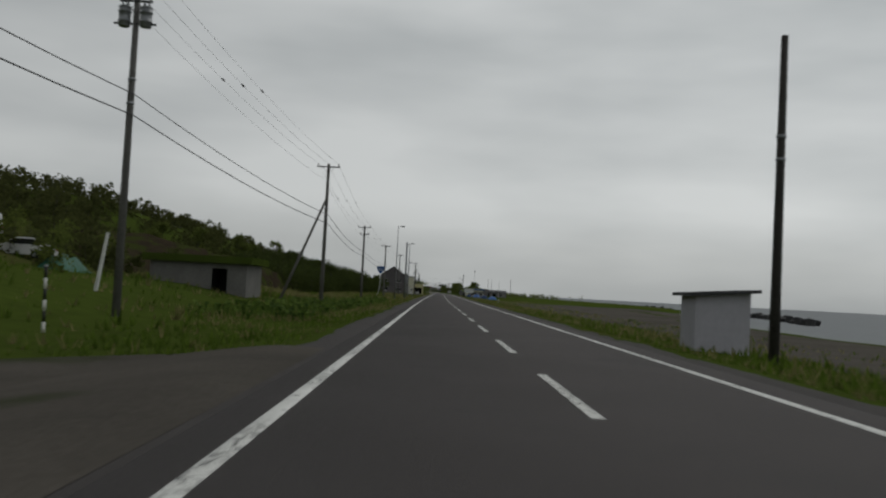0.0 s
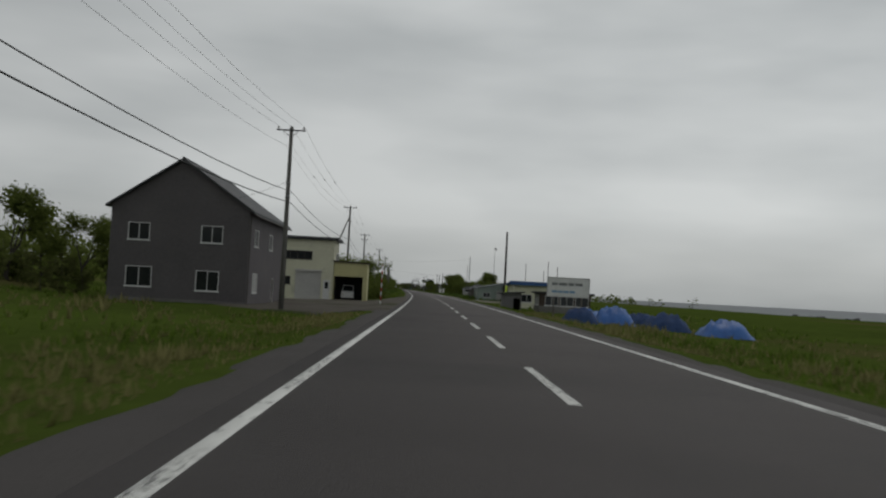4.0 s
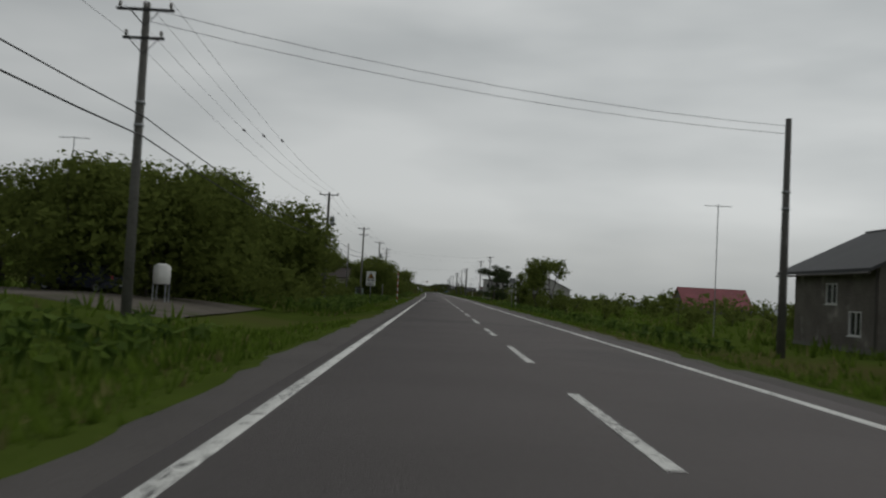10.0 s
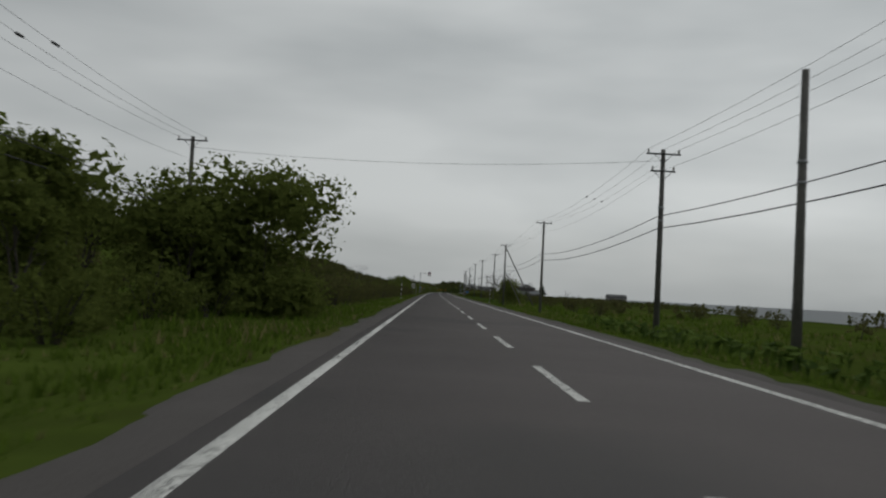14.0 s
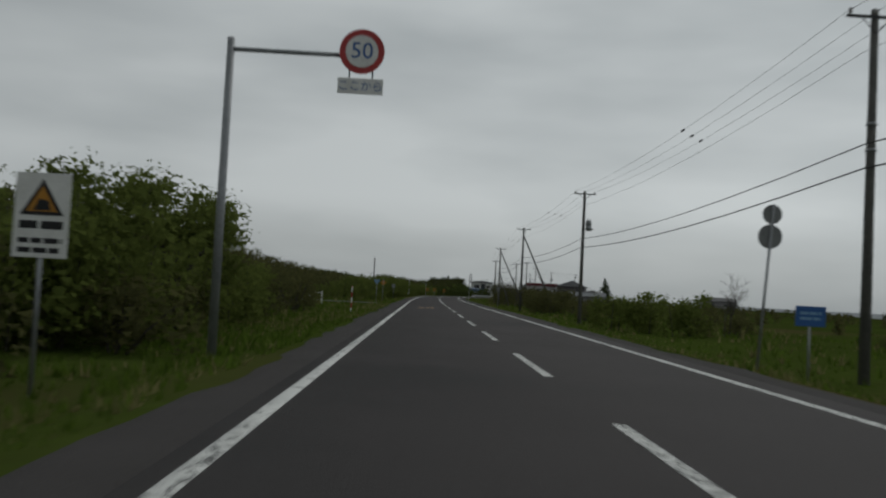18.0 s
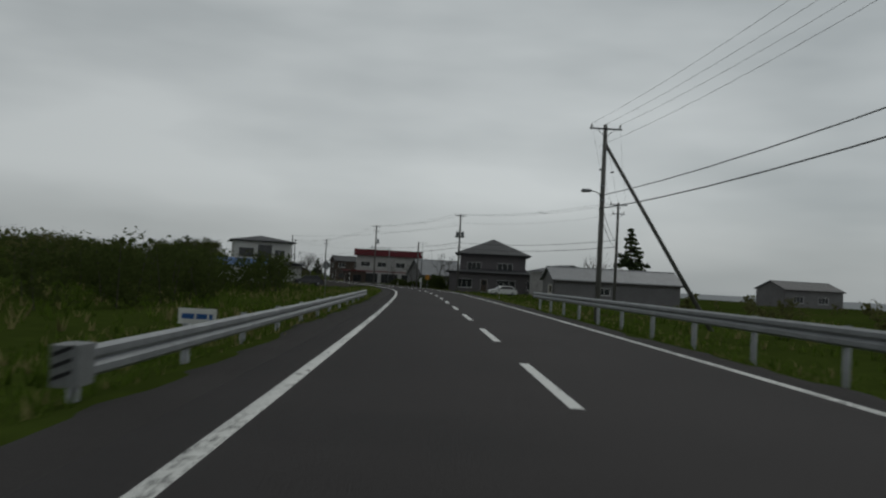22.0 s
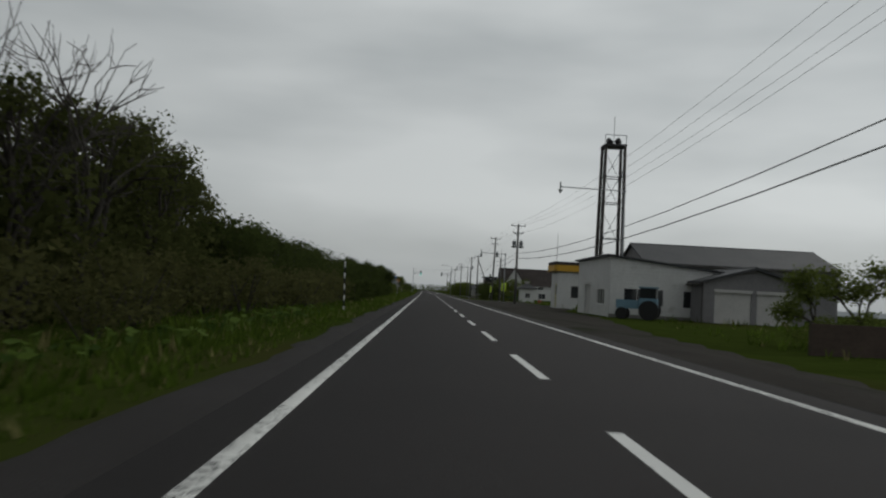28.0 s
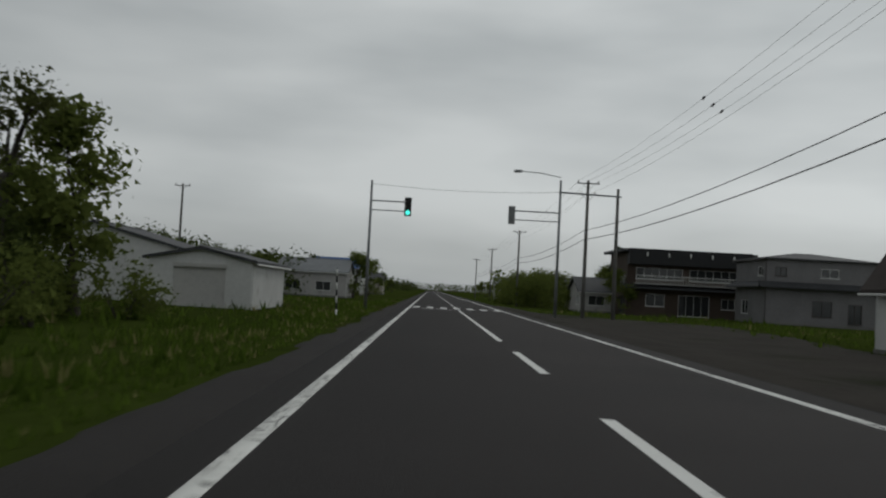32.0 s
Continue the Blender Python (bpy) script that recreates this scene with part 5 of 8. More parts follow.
def band_form(r):
    return Form().tube([(0, 0, -0.05), (0, 0, 0.05)], r + 0.012, 12)


def utility_pole(s, lat, top, dark=False, arms=1, brace=None, prop=None, drums=0, lean=0.0, lamp=False, box=False, thin=False, tip=0.0, arm_w=1.8, drum_at=0.70):
    z0 = height(s, lat)
    h = round(top - z0, 1)
    mat = DARK_POLE if dark else CONCRETE_POLE
    extra = ", a transformer on it" if drums else ", propped by a slanting strut" if brace else ", a street light on it" if lamp else ""
    what = ("thin " if thin else "") + ("dark wooden utility pole" if dark else "grey concrete utility pole") + (" with crossarms" if arms else " without arms") + extra
    ob = thing("utility_pole", s, lat, what, "utility pole", "poles along the road", z0, lean=lean, tip=tip)
    r0, r1 = (0.10, 0.07) if thin else (0.17, 0.11)
    part("shaft", shared(("shaft", h, r0, dark), lambda: shaft_form(h, r0, r1), mat, True), mat, ob)
    for i in range(arms):
        z = h - 0.25 - i * 0.9
        w = arm_w if i == 0 else 1.3
        a = part("crossarm", shared(("crossarm", w), lambda: arm_form(w), DARK_STEEL), DARK_STEEL, ob)
        a.location = (0, 0, z)
        for u in (-0.44, 0.0, 0.44) if i == 0 else (-0.42, 0.42):
            n = part("insulator", shared(("insulator", 1), insulator_form, CERAMIC, True), CERAMIC, a)
            n.location = (u * w, -0.11, 0.04)
    if not thin:
        for z in (h * 0.69, h * 0.62):
            b = part("cable_band", shared(("cable_band", r0), lambda: band_form(0.145), STEEL, True), STEEL, ob)
            b.location = (0, 0, z)
    if brace:
        dx, hb = brace
        f = Form().tube([(dx, 0, -0.3 + height(s, lat + dx) - z0), (0.05 if dx > 0 else -0.05, 0, h * hb)], [0.13, 0.09], 8)
        part("strut", f, mat, ob, "slanting dark prop", True)
    if prop:
        dx, hb = prop
        f = Form().tube([(dx, 0, -0.3 + height(s, lat + dx) - z0), (0.05, 0, h * hb)], [0.11, 0.08], 8)
        part("strut", f, mat, ob, "shorter slanting prop", True)
    for i in range(drums):
        d = part("transformer", shared(("transformer", 1), transformer_form, STEEL, True), STEEL, ob, "grey transformer can")
        d.location = ((0.42 if i == 0 else -0.42), -0.1, h * drum_at)
        part("lid", shared(("lid", 1), lid_form, STEEL, True), STEEL, d)
        part("bracket", shared(("bracket", i), lambda: Form().box(-0.42, 0.0, 0.1, 0.42, 0.06, 0.17), DARK_STEEL), DARK_STEEL, d)
    if box:
        part("switch_box", Form().box(-0.25, -0.45, h * 0.5, 0.25, -0.16, h * 0.5 + 0.8, 0.03), GREY_BACK, ob, "grey metal switch box")
    if lamp:
        lamp_arm(ob, h * 0.64, -1 if lat > 0 else 1, 0.6)
    return ob


def lamp_arm(ob, z, sg, reach=1.6):
    a = part("lamp_arm", Form().tube([(0, 0, z), (sg * reach * 0.5, 0, z + 0.22), (sg * reach, 0, z + 0.28)], 0.03, 6), STEEL, ob, "", True)
    hd = Form()
    hd.tube([(sg * reach, 0, z + 0.28), (sg * (reach + 0.1), 0, z + 0.29), (sg * (reach + 0.5), 0, z + 0.27), (sg * (reach + 0.6), 0, z + 0.25)], [0.05, 0.1, 0.11, 0.04], 8)
    part("lamp_head", hd, STEEL, a, "", True)


# seaward and landward lines of poles: distance, offset, top, options
LEFT = [(-15, -13.5, 11.0, {}), (41, -14.1, 13.2, dict(arms=2, drums=2, drum_at=0.84)), (76.6, -10.6, 10.8, dict(brace=(-3.5, 0.75))), (125, -11.5, 9.4, dict(arms=2)), (177.8, -11.8, 9.5, {}),
        (230, -11.5, 9.8, {}), (282, -11.2, 9.8, {}), (331, -10.8, 11.0, dict(arms=1)), (395.6, -12.2, 11.8, dict(brace=(-4.4, 0.88))), (444.8, -12.8, 11.0, dict(arms=2, lamp=True)), (502.6, -11.7, 10.7, dict(brace=(-3.6, 0.62))),
        (558, -11.2, 10.6, dict(drums=1)), (608.5, -10.9, 9.4, dict(drums=1)), (655.6, -11.1, 10.5, dict(drums=1, brace=(-3.8, 0.72))), (696.3, -11.3, 9.8, dict(arms=2)), (751.4, -12, 9.8, dict(drums=1)),
        (804.4, -12.9, 10.2, dict(arms=2)), (851.8, -13.2, 10.6, dict(drums=1, brace=(-3, 0.6))), (899, -13.9, 11.3, dict(arms=3, arm_w=2.2)), (938, -15, 9, dict(arms=0)), (978, -16.6, 9.6, dict(arms=1))]
RIGHT = [(920.3, 11.6, 10.2, dict(arms=2)), (971, 9.8, 9.2, dict(arms=2)), (1028, 10.6, 9.8, dict(arms=1)), (1085, 10.8, 10.0, dict(brace=(5.6, 0.94), prop=(3.4, 0.56), arms=1)), (1129.3, 11.8, 10.1, {}),
         (1172.8, 11.2, 10.1, {}), (1217.5, 11.1, 10.3, {}), (1265.6, 11, 10.1, dict(drums=1)), (1308, 10.4, 10, dict(brace=(4.8, 0.9))), (1352.9, 10.3, 9.5, dict(brace=(4.8, 0.93), prop=(2.0, 0.58))), (1389.8, 9.8, 8.6, {}),
         (1427.6, 11.6, 9.4, {}), (1454, 10.8, 10.8, dict(lamp=True)), (1495.5, 8.2, 10.4, dict(brace=(6.6, 0.9), lamp=True)), (1535.5, 18.8, 10.0, dict(arms=2)), (1581.5, 11.0, 11.5, dict(drums=2)), (1627.5, 9.1, 11.6, dict(drums=1, arms=2)),
         (1676.5, 9.8, 10.1, dict(arms=2)), (1720, 10.0, 11.2, dict(box=True, arms=2)), (1768, 9.2, 10.0, {}), (1821, 9.4, 9.8, {}), (1912, 8.9, 9.8, dict(drums=2, arms=2)),
         (1961, 9.5, 11.0, dict(lean=1.5, drums=1, arms=2)), (2011.5, 9.8, 9.7, dict(brace=(3.8, 0.9), arms=1)), (2063.5, 11.0, 11.3, dict(drums=1, arms=2)), (2112, 10.2, 10.5, dict(arms=2)), (2165, 10, 10, {}), (2220, 10, 10, {}), (2280, 10, 10, {})]
LONE = [(33.8, 8.9, 9.9, dict(dark=True, arms=0, box=False)), (386.6, 8.1, 8.8, dict(dark=True, arms=0)), (493.5, 10.6, 9.6, dict(arms=0, thin=True)), (521, 28, 9.6, dict(arms=0, thin=True)), (559.6, 14.8, 9.4, dict(arms=0, thin=True)),
        (604.6, 9.3, 7.3, dict(arms=0, dark=True)), (651.5, 9.7, 7.8, dict(arms=0, lean=4, dark=True)), (702.4, 11.3, 8.5, dict(arms=0)), (557.7, -15.2, 8.8, dict(arms=0, thin=True)), (533, -13.6, 6.6, dict(arms=0, thin=True)),
        (586, -10.8, 5.2, dict(arms=0, thin=True)), (787, -13.4, 6.8, dict(arms=0, thin=True)), (897, 12.45, 10.6, dict(arms=2)), (951.5, 9.2, 8.6, dict(arms=0)), (580, 47, 11, dict(arms=0)),
        (1605, 11.0, 7.8, dict(arms=0)), (1601, -12.0, 7.5, dict(arms=0, thin=True)), (1400.6, -19.2, 8.2, dict(arms=0, dark=True)), (2145, -31, 12.0, dict(arms=1)),
        (1955, 10.4, 7.3, dict(arms=0)), (2111, 12.4, 9.8, dict(arms=0)), (2060, -37.7, 10.7, dict(arms=0, dark=True)), (1962, 13.9, 9.0, dict(arms=0, thin=True)), (815, -10.2, 1.9, dict(arms=0, thin=True)), (470, 26, 8.5, dict(arms=0, thin=True)), (540, 36, 8.5, dict(arms=0, thin=True))]
for s, lat, top, opt in LEFT + RIGHT + LONE:
    utility_pole(s, lat, top, **opt)


def wire(name, pts, r, mat, label, sag=0.012, spacers=0.0):
    """One wire hung from point to point."""
    f = Form()
    line = []
    for (a, b) in zip(pts[:-1], pts[1:]):
        a, b = Vector(a), Vector(b)
        d = (b - a).length * sag
        for i in range(8):
            u = i / 8
            p = a.lerp(b, u)
            p.z -= 4 * d * u * (1 - u)
            line.append(p)
    line.append(Vector(pts[-1]))
    f.tube(line, r, 4)
    me = f.mesh(name, True)
    me.materials.append(mat)
    ob = new(name, me)
    ob.scale = (K, K, K)
    tagged(ob, label, "cable", "overhead lines")
    if spacers:
        for (a, b) in zip(pts[:-1], pts[1:]):
            a, b = Vector(a), Vector(b)
            if not 15 < (b - a).length < 75:
                continue
            p = a.lerp(b, spacers)
            p.z -= 4 * (b - a).length * sag * spacers * (1 - spacers)
            k = part("spacer", shared(("spacer", 1), lambda: Form().tube([(0, -0.3, 0), (0, -0.22, 0), (0, 0.22, 0), (0, 0.3, 0)], [0.02, 0.055, 0.055, 0.02], 6), DARK_STEEL, True), DARK_STEEL, ob)
            k.location = p
    return ob


def on_pole(s, lat, z, dx=0.0):
    x, y = road(s, lat + dx)
    return (x, y, z)


for line, offs in ((LEFT, ((-0.8, 0.0), (0.0, 0.0), (0.8, 0.0))), (RIGHT, ((-0.8, 0.0), (0.0, 0.0), (0.8, 0.0)))):
    for dx, dz in offs:
        wire("power_line", [on_pole(s, q, top - 0.02, dx) for s, q, top, o in line], 0.008, THIN_WIRE, "thin overhead power line", spacers=0.38 + 0.03 * dx)
    wire("power_line", [on_pole(s, q, top - 1.25, -0.3) for s, q, top, o in line], 0.008, THIN_WIRE, "thin overhead power line")
    for frac, r in ((0.645, 0.022), (0.585, 0.026)) if line is LEFT else ((0.64, 0.022), (0.575, 0.026)):
        wire("telephone_cable", [on_pole(s, q, height(s, q) + (top - height(s, q)) * frac, -0.16 if q > 0 else 0.16) for s, q, top, o in line], r, CABLE, "thick black telephone cable", 0.010)
for a, b, r in (((696.3, -11.3, 9.6), (702.4, 11.3, 8.2), 0.012), ((696.3, -11.3, 9.2), (702.4, 11.3, 7.9), 0.012), ((899, -13.9, 10.9), (897, 12.45, 10.2), 0.012), ((899, -13.9, 10.5), (920.3, 10.9, 9.6), 0.012),
                ((899, -13.9, 7.2), (938, -15, 6.4), 0.02), ((978, -16.6, 9.0), (971, 9.8, 8.6), 0.012), ((1601, -12.0, 7.4), (1581.5, 11.0, 9.8), 0.012), ((1601, -12.0, 6.7), (1627.5, 8.8, 7.2), 0.014),
                ((2099, -6.0, 7.9), (2099, 6.5, 8.0), 0.014), ((1605, 11.0, 7.6), (1581.5, 11.0, 7.0), 0.016), ((444.8, -12.4, 7), (477, -14, 6), 0.012), ((331, -10.8, 7.5), (340, -18, 6.6), 0.014),
                ((502.6, -11.7, 8), (493.5, 10.6, 9.0), 0.012), ((1720, 9.1, 7), (1700, 16, 5), 0.014), ((1961, 10.1, 6.4), (1975, 20, 4.5), 0.014), ((2063.5, 10.8, 7), (2072, 20, 6), 0.014)):
    wire("service_cable", [on_pole(*a), on_pole(*b)], r * 0.7, CABLE, "black service cable slung between poles", 0.02)


def street_lamp(s, lat, top, reach=1.4):
    z0 = height(s, lat)
    h = top - z0
    ob = thing("street_lamp", s, lat, "slim grey street lamp with a short arm over the road", "street lamp", "street lamps", z0)
    sg = 1 if lat < 0 else -1
    part("post", Form().tube([(0, 0, -0.2), (0, 0, h * 0.55), (0, 0, h)], [0.09, 0.075, 0.045], 10), STEEL, ob, "", True)
    part("base_plate", Form().box(-0.16, -0.16, -0.02, 0.16, 0.16, 0.04), STEEL, ob)
    lamp_arm(ob, h - 0.3, sg, reach * 0.6)
    return ob


street_lamp(144.8, -8.0, 10.9, 0.7)
street_lamp(182, -7.4, 10.2, 0.5)


def mast(s, lat, top, label, cups=True, lattice=False):
    z0 = height(s, lat)
    h = top - z0
    ob = thing("antenna_mast", s, lat, label, "mast", "", z0)
    part("post", Form().tube([(0, 0, -0.2), (0, 0, h)], [0.08, 0.035], 8), DARK_STEEL, ob, "", True)
    part("antenna_rod", Form().tube([(0, 0, h - 0.9), (0, 0, h + 0.9)], 0.012, 5), STEEL, ob)
    if cups:
        part("loudspeaker", Form().tube([(0, -0.1, h - 0.55), (0, -0.35, h - 0.55), (0, -0.6, h - 0.55)], [0.06, 0.1, 0.26], 12), GREY_BACK, ob, "grey horn loudspeaker", True)
        part("loudspeaker", Form().tube([(0.1, 0, h - 0.75), (0.35, 0, h - 0.75), (0.6, 0, h - 0.75)], [0.06, 0.1, 0.26], 12), GREY_BACK, ob, "grey horn loudspeaker", True)
        part("control_box", Form().box(-0.22, -0.4, 1.2, 0.22, -0.09, 2.0, 0.02), GREY_BACK, ob)
    return ob


mast(540, 21.2, 14.6, "tall dark steel mast with horn loudspeakers on top")
mast(1990, 25, 14.2, "tall thin antenna mast", False)
mast(2019, 15.8, 11.8, "thin antenna mast beside the house", False)


def tv_antenna(s, lat, z, h=3.5, label="thin mast with a television aerial"):
    ob = thing("tv_antenna", s, lat, label, "antenna", "", z)
    part("post", Form().tube([(0, 0, -0.3), (0, 0, h)], 0.025, 6), STEEL, ob)
    part("boom", Form().tube([(-0.8, 0, h - 0.1), (0.8, 0, h - 0.1)], 0.015, 5), STEEL, ob)
    for i in range(7):
        part("element", shared(("element", 1), lambda: Form().tube([(0, -0.35, 0), (0, 0.35, 0)], 0.009, 4), STEEL), STEEL, ob).location = (-0.7 + i * 0.23, 0, h - 0.09)
    return ob


# ---- signs and markers ----
def snow_pole(s, lat, h=2.2, red=False, lean=0.0, round_top=False, arrow=False):
    z0 = height(s, lat)
    ob = thing("snow_pole", s, lat, ("red" if red else "black") + " and white banded snow pole on the verge", "snow pole", "snow poles", z0, lean=lean)
    n = max(4, int(h / 0.3))
    for i in range(n):
        z = -0.1 if i == 0 else h * i / n
        key = ("band", round(h / n, 3), i == 0)
        a, b = 0.0, h / n + (0.1 if i == 0 else 0)
        me = shared((*key, i % 2, red), lambda: Form().tube([(0, 0, a), (0, 0, b)], 0.045, 8), (WHITE_PAINT if i % 2 == 0 else (RED_PAINT if red else BLACK_PAINT)), True)
        part("band", me, WHITE_PAINT, ob).location = (0, 0, z)
    if round_top:
        part("reflector", Form().plate(circle(0.16, 16, 0, h + 0.15), -0.03, 0.02), GREY_BACK, ob, "round reflector")
    else:
        part("cap", Form().tube([(0, 0, h), (0, 0, h + 0.04), (0, 0, h + 0.06)], [0.055, 0.055, 0.02], 8), RED_PAINT if red else STEEL, ob)
    return ob


for s, q, h, red in ((31.7, -12.9, 1.9, False), (180, -6.3, 2.7, False), (190, 10.9, 2.9, False), (342, -5.2, 2.9, True), (486, -10.8, 2.8, True), (573, 7.5, 2.9, False), 
                     (758, -5.5, 3.0, True), (764, 6.8, 3.3, False), (860, 6.6, 2.6, False), (1057, -6.4, 2.6, False), (1056, 6.6, 2.6, False), (1155, -6.3, 2.4, False), (1150, 5.9, 2.3, False),
                     (1250, -6.6, 1.7, True), (1346, 4.9, 1.9, False), (1346, -5.4, 2.9, False), (1563, -7.4, 2.4, False), (1536, 7.2, 1.8, False), (1655, -5.7, 2.4, False), (1655, 7.6, 2.9, False),
                     (1852, -6.4, 2.8, False), (1956, -6.9, 2.8, False), (2083, -6.2, 2.2, False)):
    snow_pole(s, q, h, red, lean=RNG.uniform(-2, 2))
snow_pole(1408, -8.0, 3.5, False, 0, True)


def bars(ob, name, x0, x1, z0, z1, rows, y, mat, seed=0):
    """Plain bars in place of writing."""
    rng = np.random.default_rng(seed)
    for i in range(rows):
        z = z1 - (z1 - z0) * (i + 0.5) / rows
        h = (z1 - z0) / rows * 0.55
        x = x0
        while x < x1 - 0.02:
            w = h * rng.uniform(1.6, 3.0)
            part(name, Form().box(x, y - 0.004, z - h / 2, min(x + w, x1), y, z + h / 2), mat, ob)
            x += w + h * 0.4


def warning_sign(s, lat, top, sg=1):
    z0 = height(s, lat)
    h = top - z0
    w, p = 0.9, 1.4
    ob = thing("warning_sign", s, lat, "white caution board with a black and yellow triangle", "sign", "", z0)
    part("post", Form().tube([(0, 0.06, -0.2), (0, 0.06, h)], 0.04, 8), STEEL, ob, "", True)
    b = part("board", Form().box(-w / 2, 0, h - p, w / 2, 0.02, h), WHITE_PAINT, ob, "white board")
    part("triangle", Form().plate([(-0.36, h - 0.70), (0.36, h - 0.70), (0, h - 0.10)], -0.006, 0.0), BLACK_PAINT, b, "black triangle")
    part("symbol", Form().plate([(-0.25, h - 0.64), (0.25, h - 0.64), (0, h - 0.22)], -0.010, -0.006), SIGN_YELLOW, b, "yellow triangle field")
    part("symbol", Form().plate([(-0.15, h - 0.62), (0.15, h - 0.62), (0.10, h - 0.46), (-0.05, h - 0.43)], -0.013, -0.010), BLACK_PAINT, b, "black symbol")
    bars(b, "writing", -0.36, 0.36, h - 0.98, h - 0.74, 1, 0, BLACK_PAINT, 1)
    bars(b, "writing", -0.36, 0.36, h - 1.36, h - 1.04, 2, 0, BLACK_PAINT, 2)
    return ob


warning_sign(758, -8.2, 2.8)
warning_sign(1206, -8.35, 2.85)
warning_sign(1712, -7.7, 2.6)


def sign_back(s, lat, top, shape="round", r=0.3, lean=0.0, two=False, mat=GREY_BACK, label="", yaw=0.0, z0=None):
    z0 = height(s, lat) if z0 is None else z0
    h = top - z0
    ob = thing("road_sign", s, lat, label or "road sign seen from its plain grey back on a steel post", "sign", "", z0, yaw=yaw, lean=lean)
    part("post", Form().tube([(0, -0.05, -0.2), (0, -0.05, h)], 0.035, 8), STEEL, ob, "", True)
    if shape == "round":
        poly = circle(r, 20, 0, h - r)
    elif shape == "triangle":
        poly = [(-r, h), (0, h - 1.7 * r), (r, h)]
    elif shape == "diamond":
        poly = [(-r, h - r), (0, h - 2 * r), (r, h - r), (0, h)]
    else:
        poly = [(-r, h - 2 * r), (r, h - 2 * r), (r, h), (-r, h)]
    part("plate", Form().plate(poly, -0.015, 0.005), mat, ob)
    if two:
        part("plate", Form().plate(circle(r * 1.25, 20, 0, h - 2 * r - r * 1.3), -0.015, 0.005), mat, ob)
    return ob


sign_back(236, 8.2, 3.4, "square")
sign_back(1213, 6.2, 3.8, "round", 0.24, 4.0, True)
sign_back(1351, -8.4, 2.0, "square", 0.3)
sign_back(1385, -12.6, 2.2, "square", 0.36)
sign_back(1334, 9.2, 2.2, "triangle", 0.4)
sign_back(1318, -8.0, 2.4, "diamond", 0.42, mat=SIGN_YELLOW, label="orange curve warning sign on a steel post")
sign_back(1312, -8.5, 2.3, "triangle", 0.42, mat=PALE_BLUE, label="faded blue route sign on a steel post")
sign_back(1520, -9.0, 2.4, "diamond", 0.42)
bs = thing("information_board", 1216, 8.8, "small blue information board on a steel post", "sign")
part("post", Form().tube([(0, 0.03, -0.2), (0, 0.03, 2.2)], 0.035, 8), STEEL, bs, "", True)
bp_ = part("board", Form().box(-0.42, -0.03, 1.66, 0.42, 0.0, 2.22), BLUE_SIGN, bs, "blue board")
bars(bp_, "writing", -0.3, 0.3, 1.8, 2.1, 2, -0.03, PALE_BLUE, 5)

# blue route shield on its bent post
r = thing("route_sign", 168, -11.9, "blue route 244 shield sign on a bent white post", "sign")
part("post", Form().tube([(-0.75, 0.05, -0.2), (-0.25, 0.05, 0.9), (0, 0.05, 2.2), (0.02, 0.05, 4.9)], 0.045, 8), WHITE_PAINT, r, "", True)
def shield(k):
    return [(x * k, 5.0 + z * k) for x, z in ((-0.62, 0.62), (0.0, 0.72), (0.62, 0.62), (0.74, 0.45), (0.6, -0.05), (0.16, -0.66), (0.0, -0.74), (-0.16, -0.66), (-0.6, -0.05), (-0.74, 0.45))]
p = part("shield", Form().plate(shield(1.0), 0, 0.02), WHITE_PAINT, r, "white-rimmed shield")
part("field", Form().plate(shield(0.94), -0.006, 0), BLUE_SIGN, p, "blue field")
bars(p, "writing", -0.22, 0.22, 5.42, 5.58, 1, -0.006, WHITE_PAINT, 3)


def lettering(text, size, mat, parent, x, z, y=-0.012, name="writing", flat=False, squeeze=1.0):
    c = bpy.data.curves.new("writing", "FONT")
    c.body, c.size, c.align_x, c.align_y, c.extrude = text, size, "CENTER", "CENTER", 0.002
    c.resolution_u = 3
    o = new("writing_source", c)
    me = bpy.data.meshes.new_from_object(o.evaluated_get(bpy.context.evaluated_depsgraph_get()))
    bpy.data.objects.remove(o)
    me.materials.clear()
    me.materials.append(mat)
    ob = new(name, me)
    ob.parent = parent
    ob.matrix_basis = Matrix.LocRotScale((x, y, z), Euler((0 if flat else radians(90), 0, 0)), (squeeze, 1, 1))
    return ob


lettering("244", 0.58, WHITE_PAINT, p, 0, 5.03)

# overhead limit sign
a = thing("overhead_sign", 1210.5, -6.45, "steel arm over the road holding a round speed limit 50 sign", "sign")
za = height(1210.5, -6.45)
part("post", Form().tube([(0, 0, -0.2), (0, 0, 6.5 - za)], [0.10, 0.08], 10), STEEL, a, "", True)
part("arm", Form().tube([(0, 0, 6.25 - za), (2.7, 0, 6.25 - za)], 0.05, 8), STEEL, a, "", True)
d = part("disc", Form().plate(circle(0.49, 28, 2.85, 6.33 - za), -0.10, -0.07), RED_PAINT, a, "red-rimmed disc")
part("face", Form().plate(circle(0.355, 28, 2.85, 6.33 - za), -0.108, -0.10), WHITE_PAINT, d, "white face")
lettering("50", 0.5, BLUE_SIGN, d, 2.85, 6.33 - za, -0.112)
pl = part("plate", Form().box(2.36, -0.10, 5.40 - za, 3.34, -0.07, 5.74 - za), WHITE_PAINT, a, "white plate under the disc")
for x in (2.6, 3.1):
    part("hanger", Form().tube([(x, -0.06, 5.7 - za), (x, -0.06, 5.95 - za)], 0.018, 6), DARK_STEEL, a)
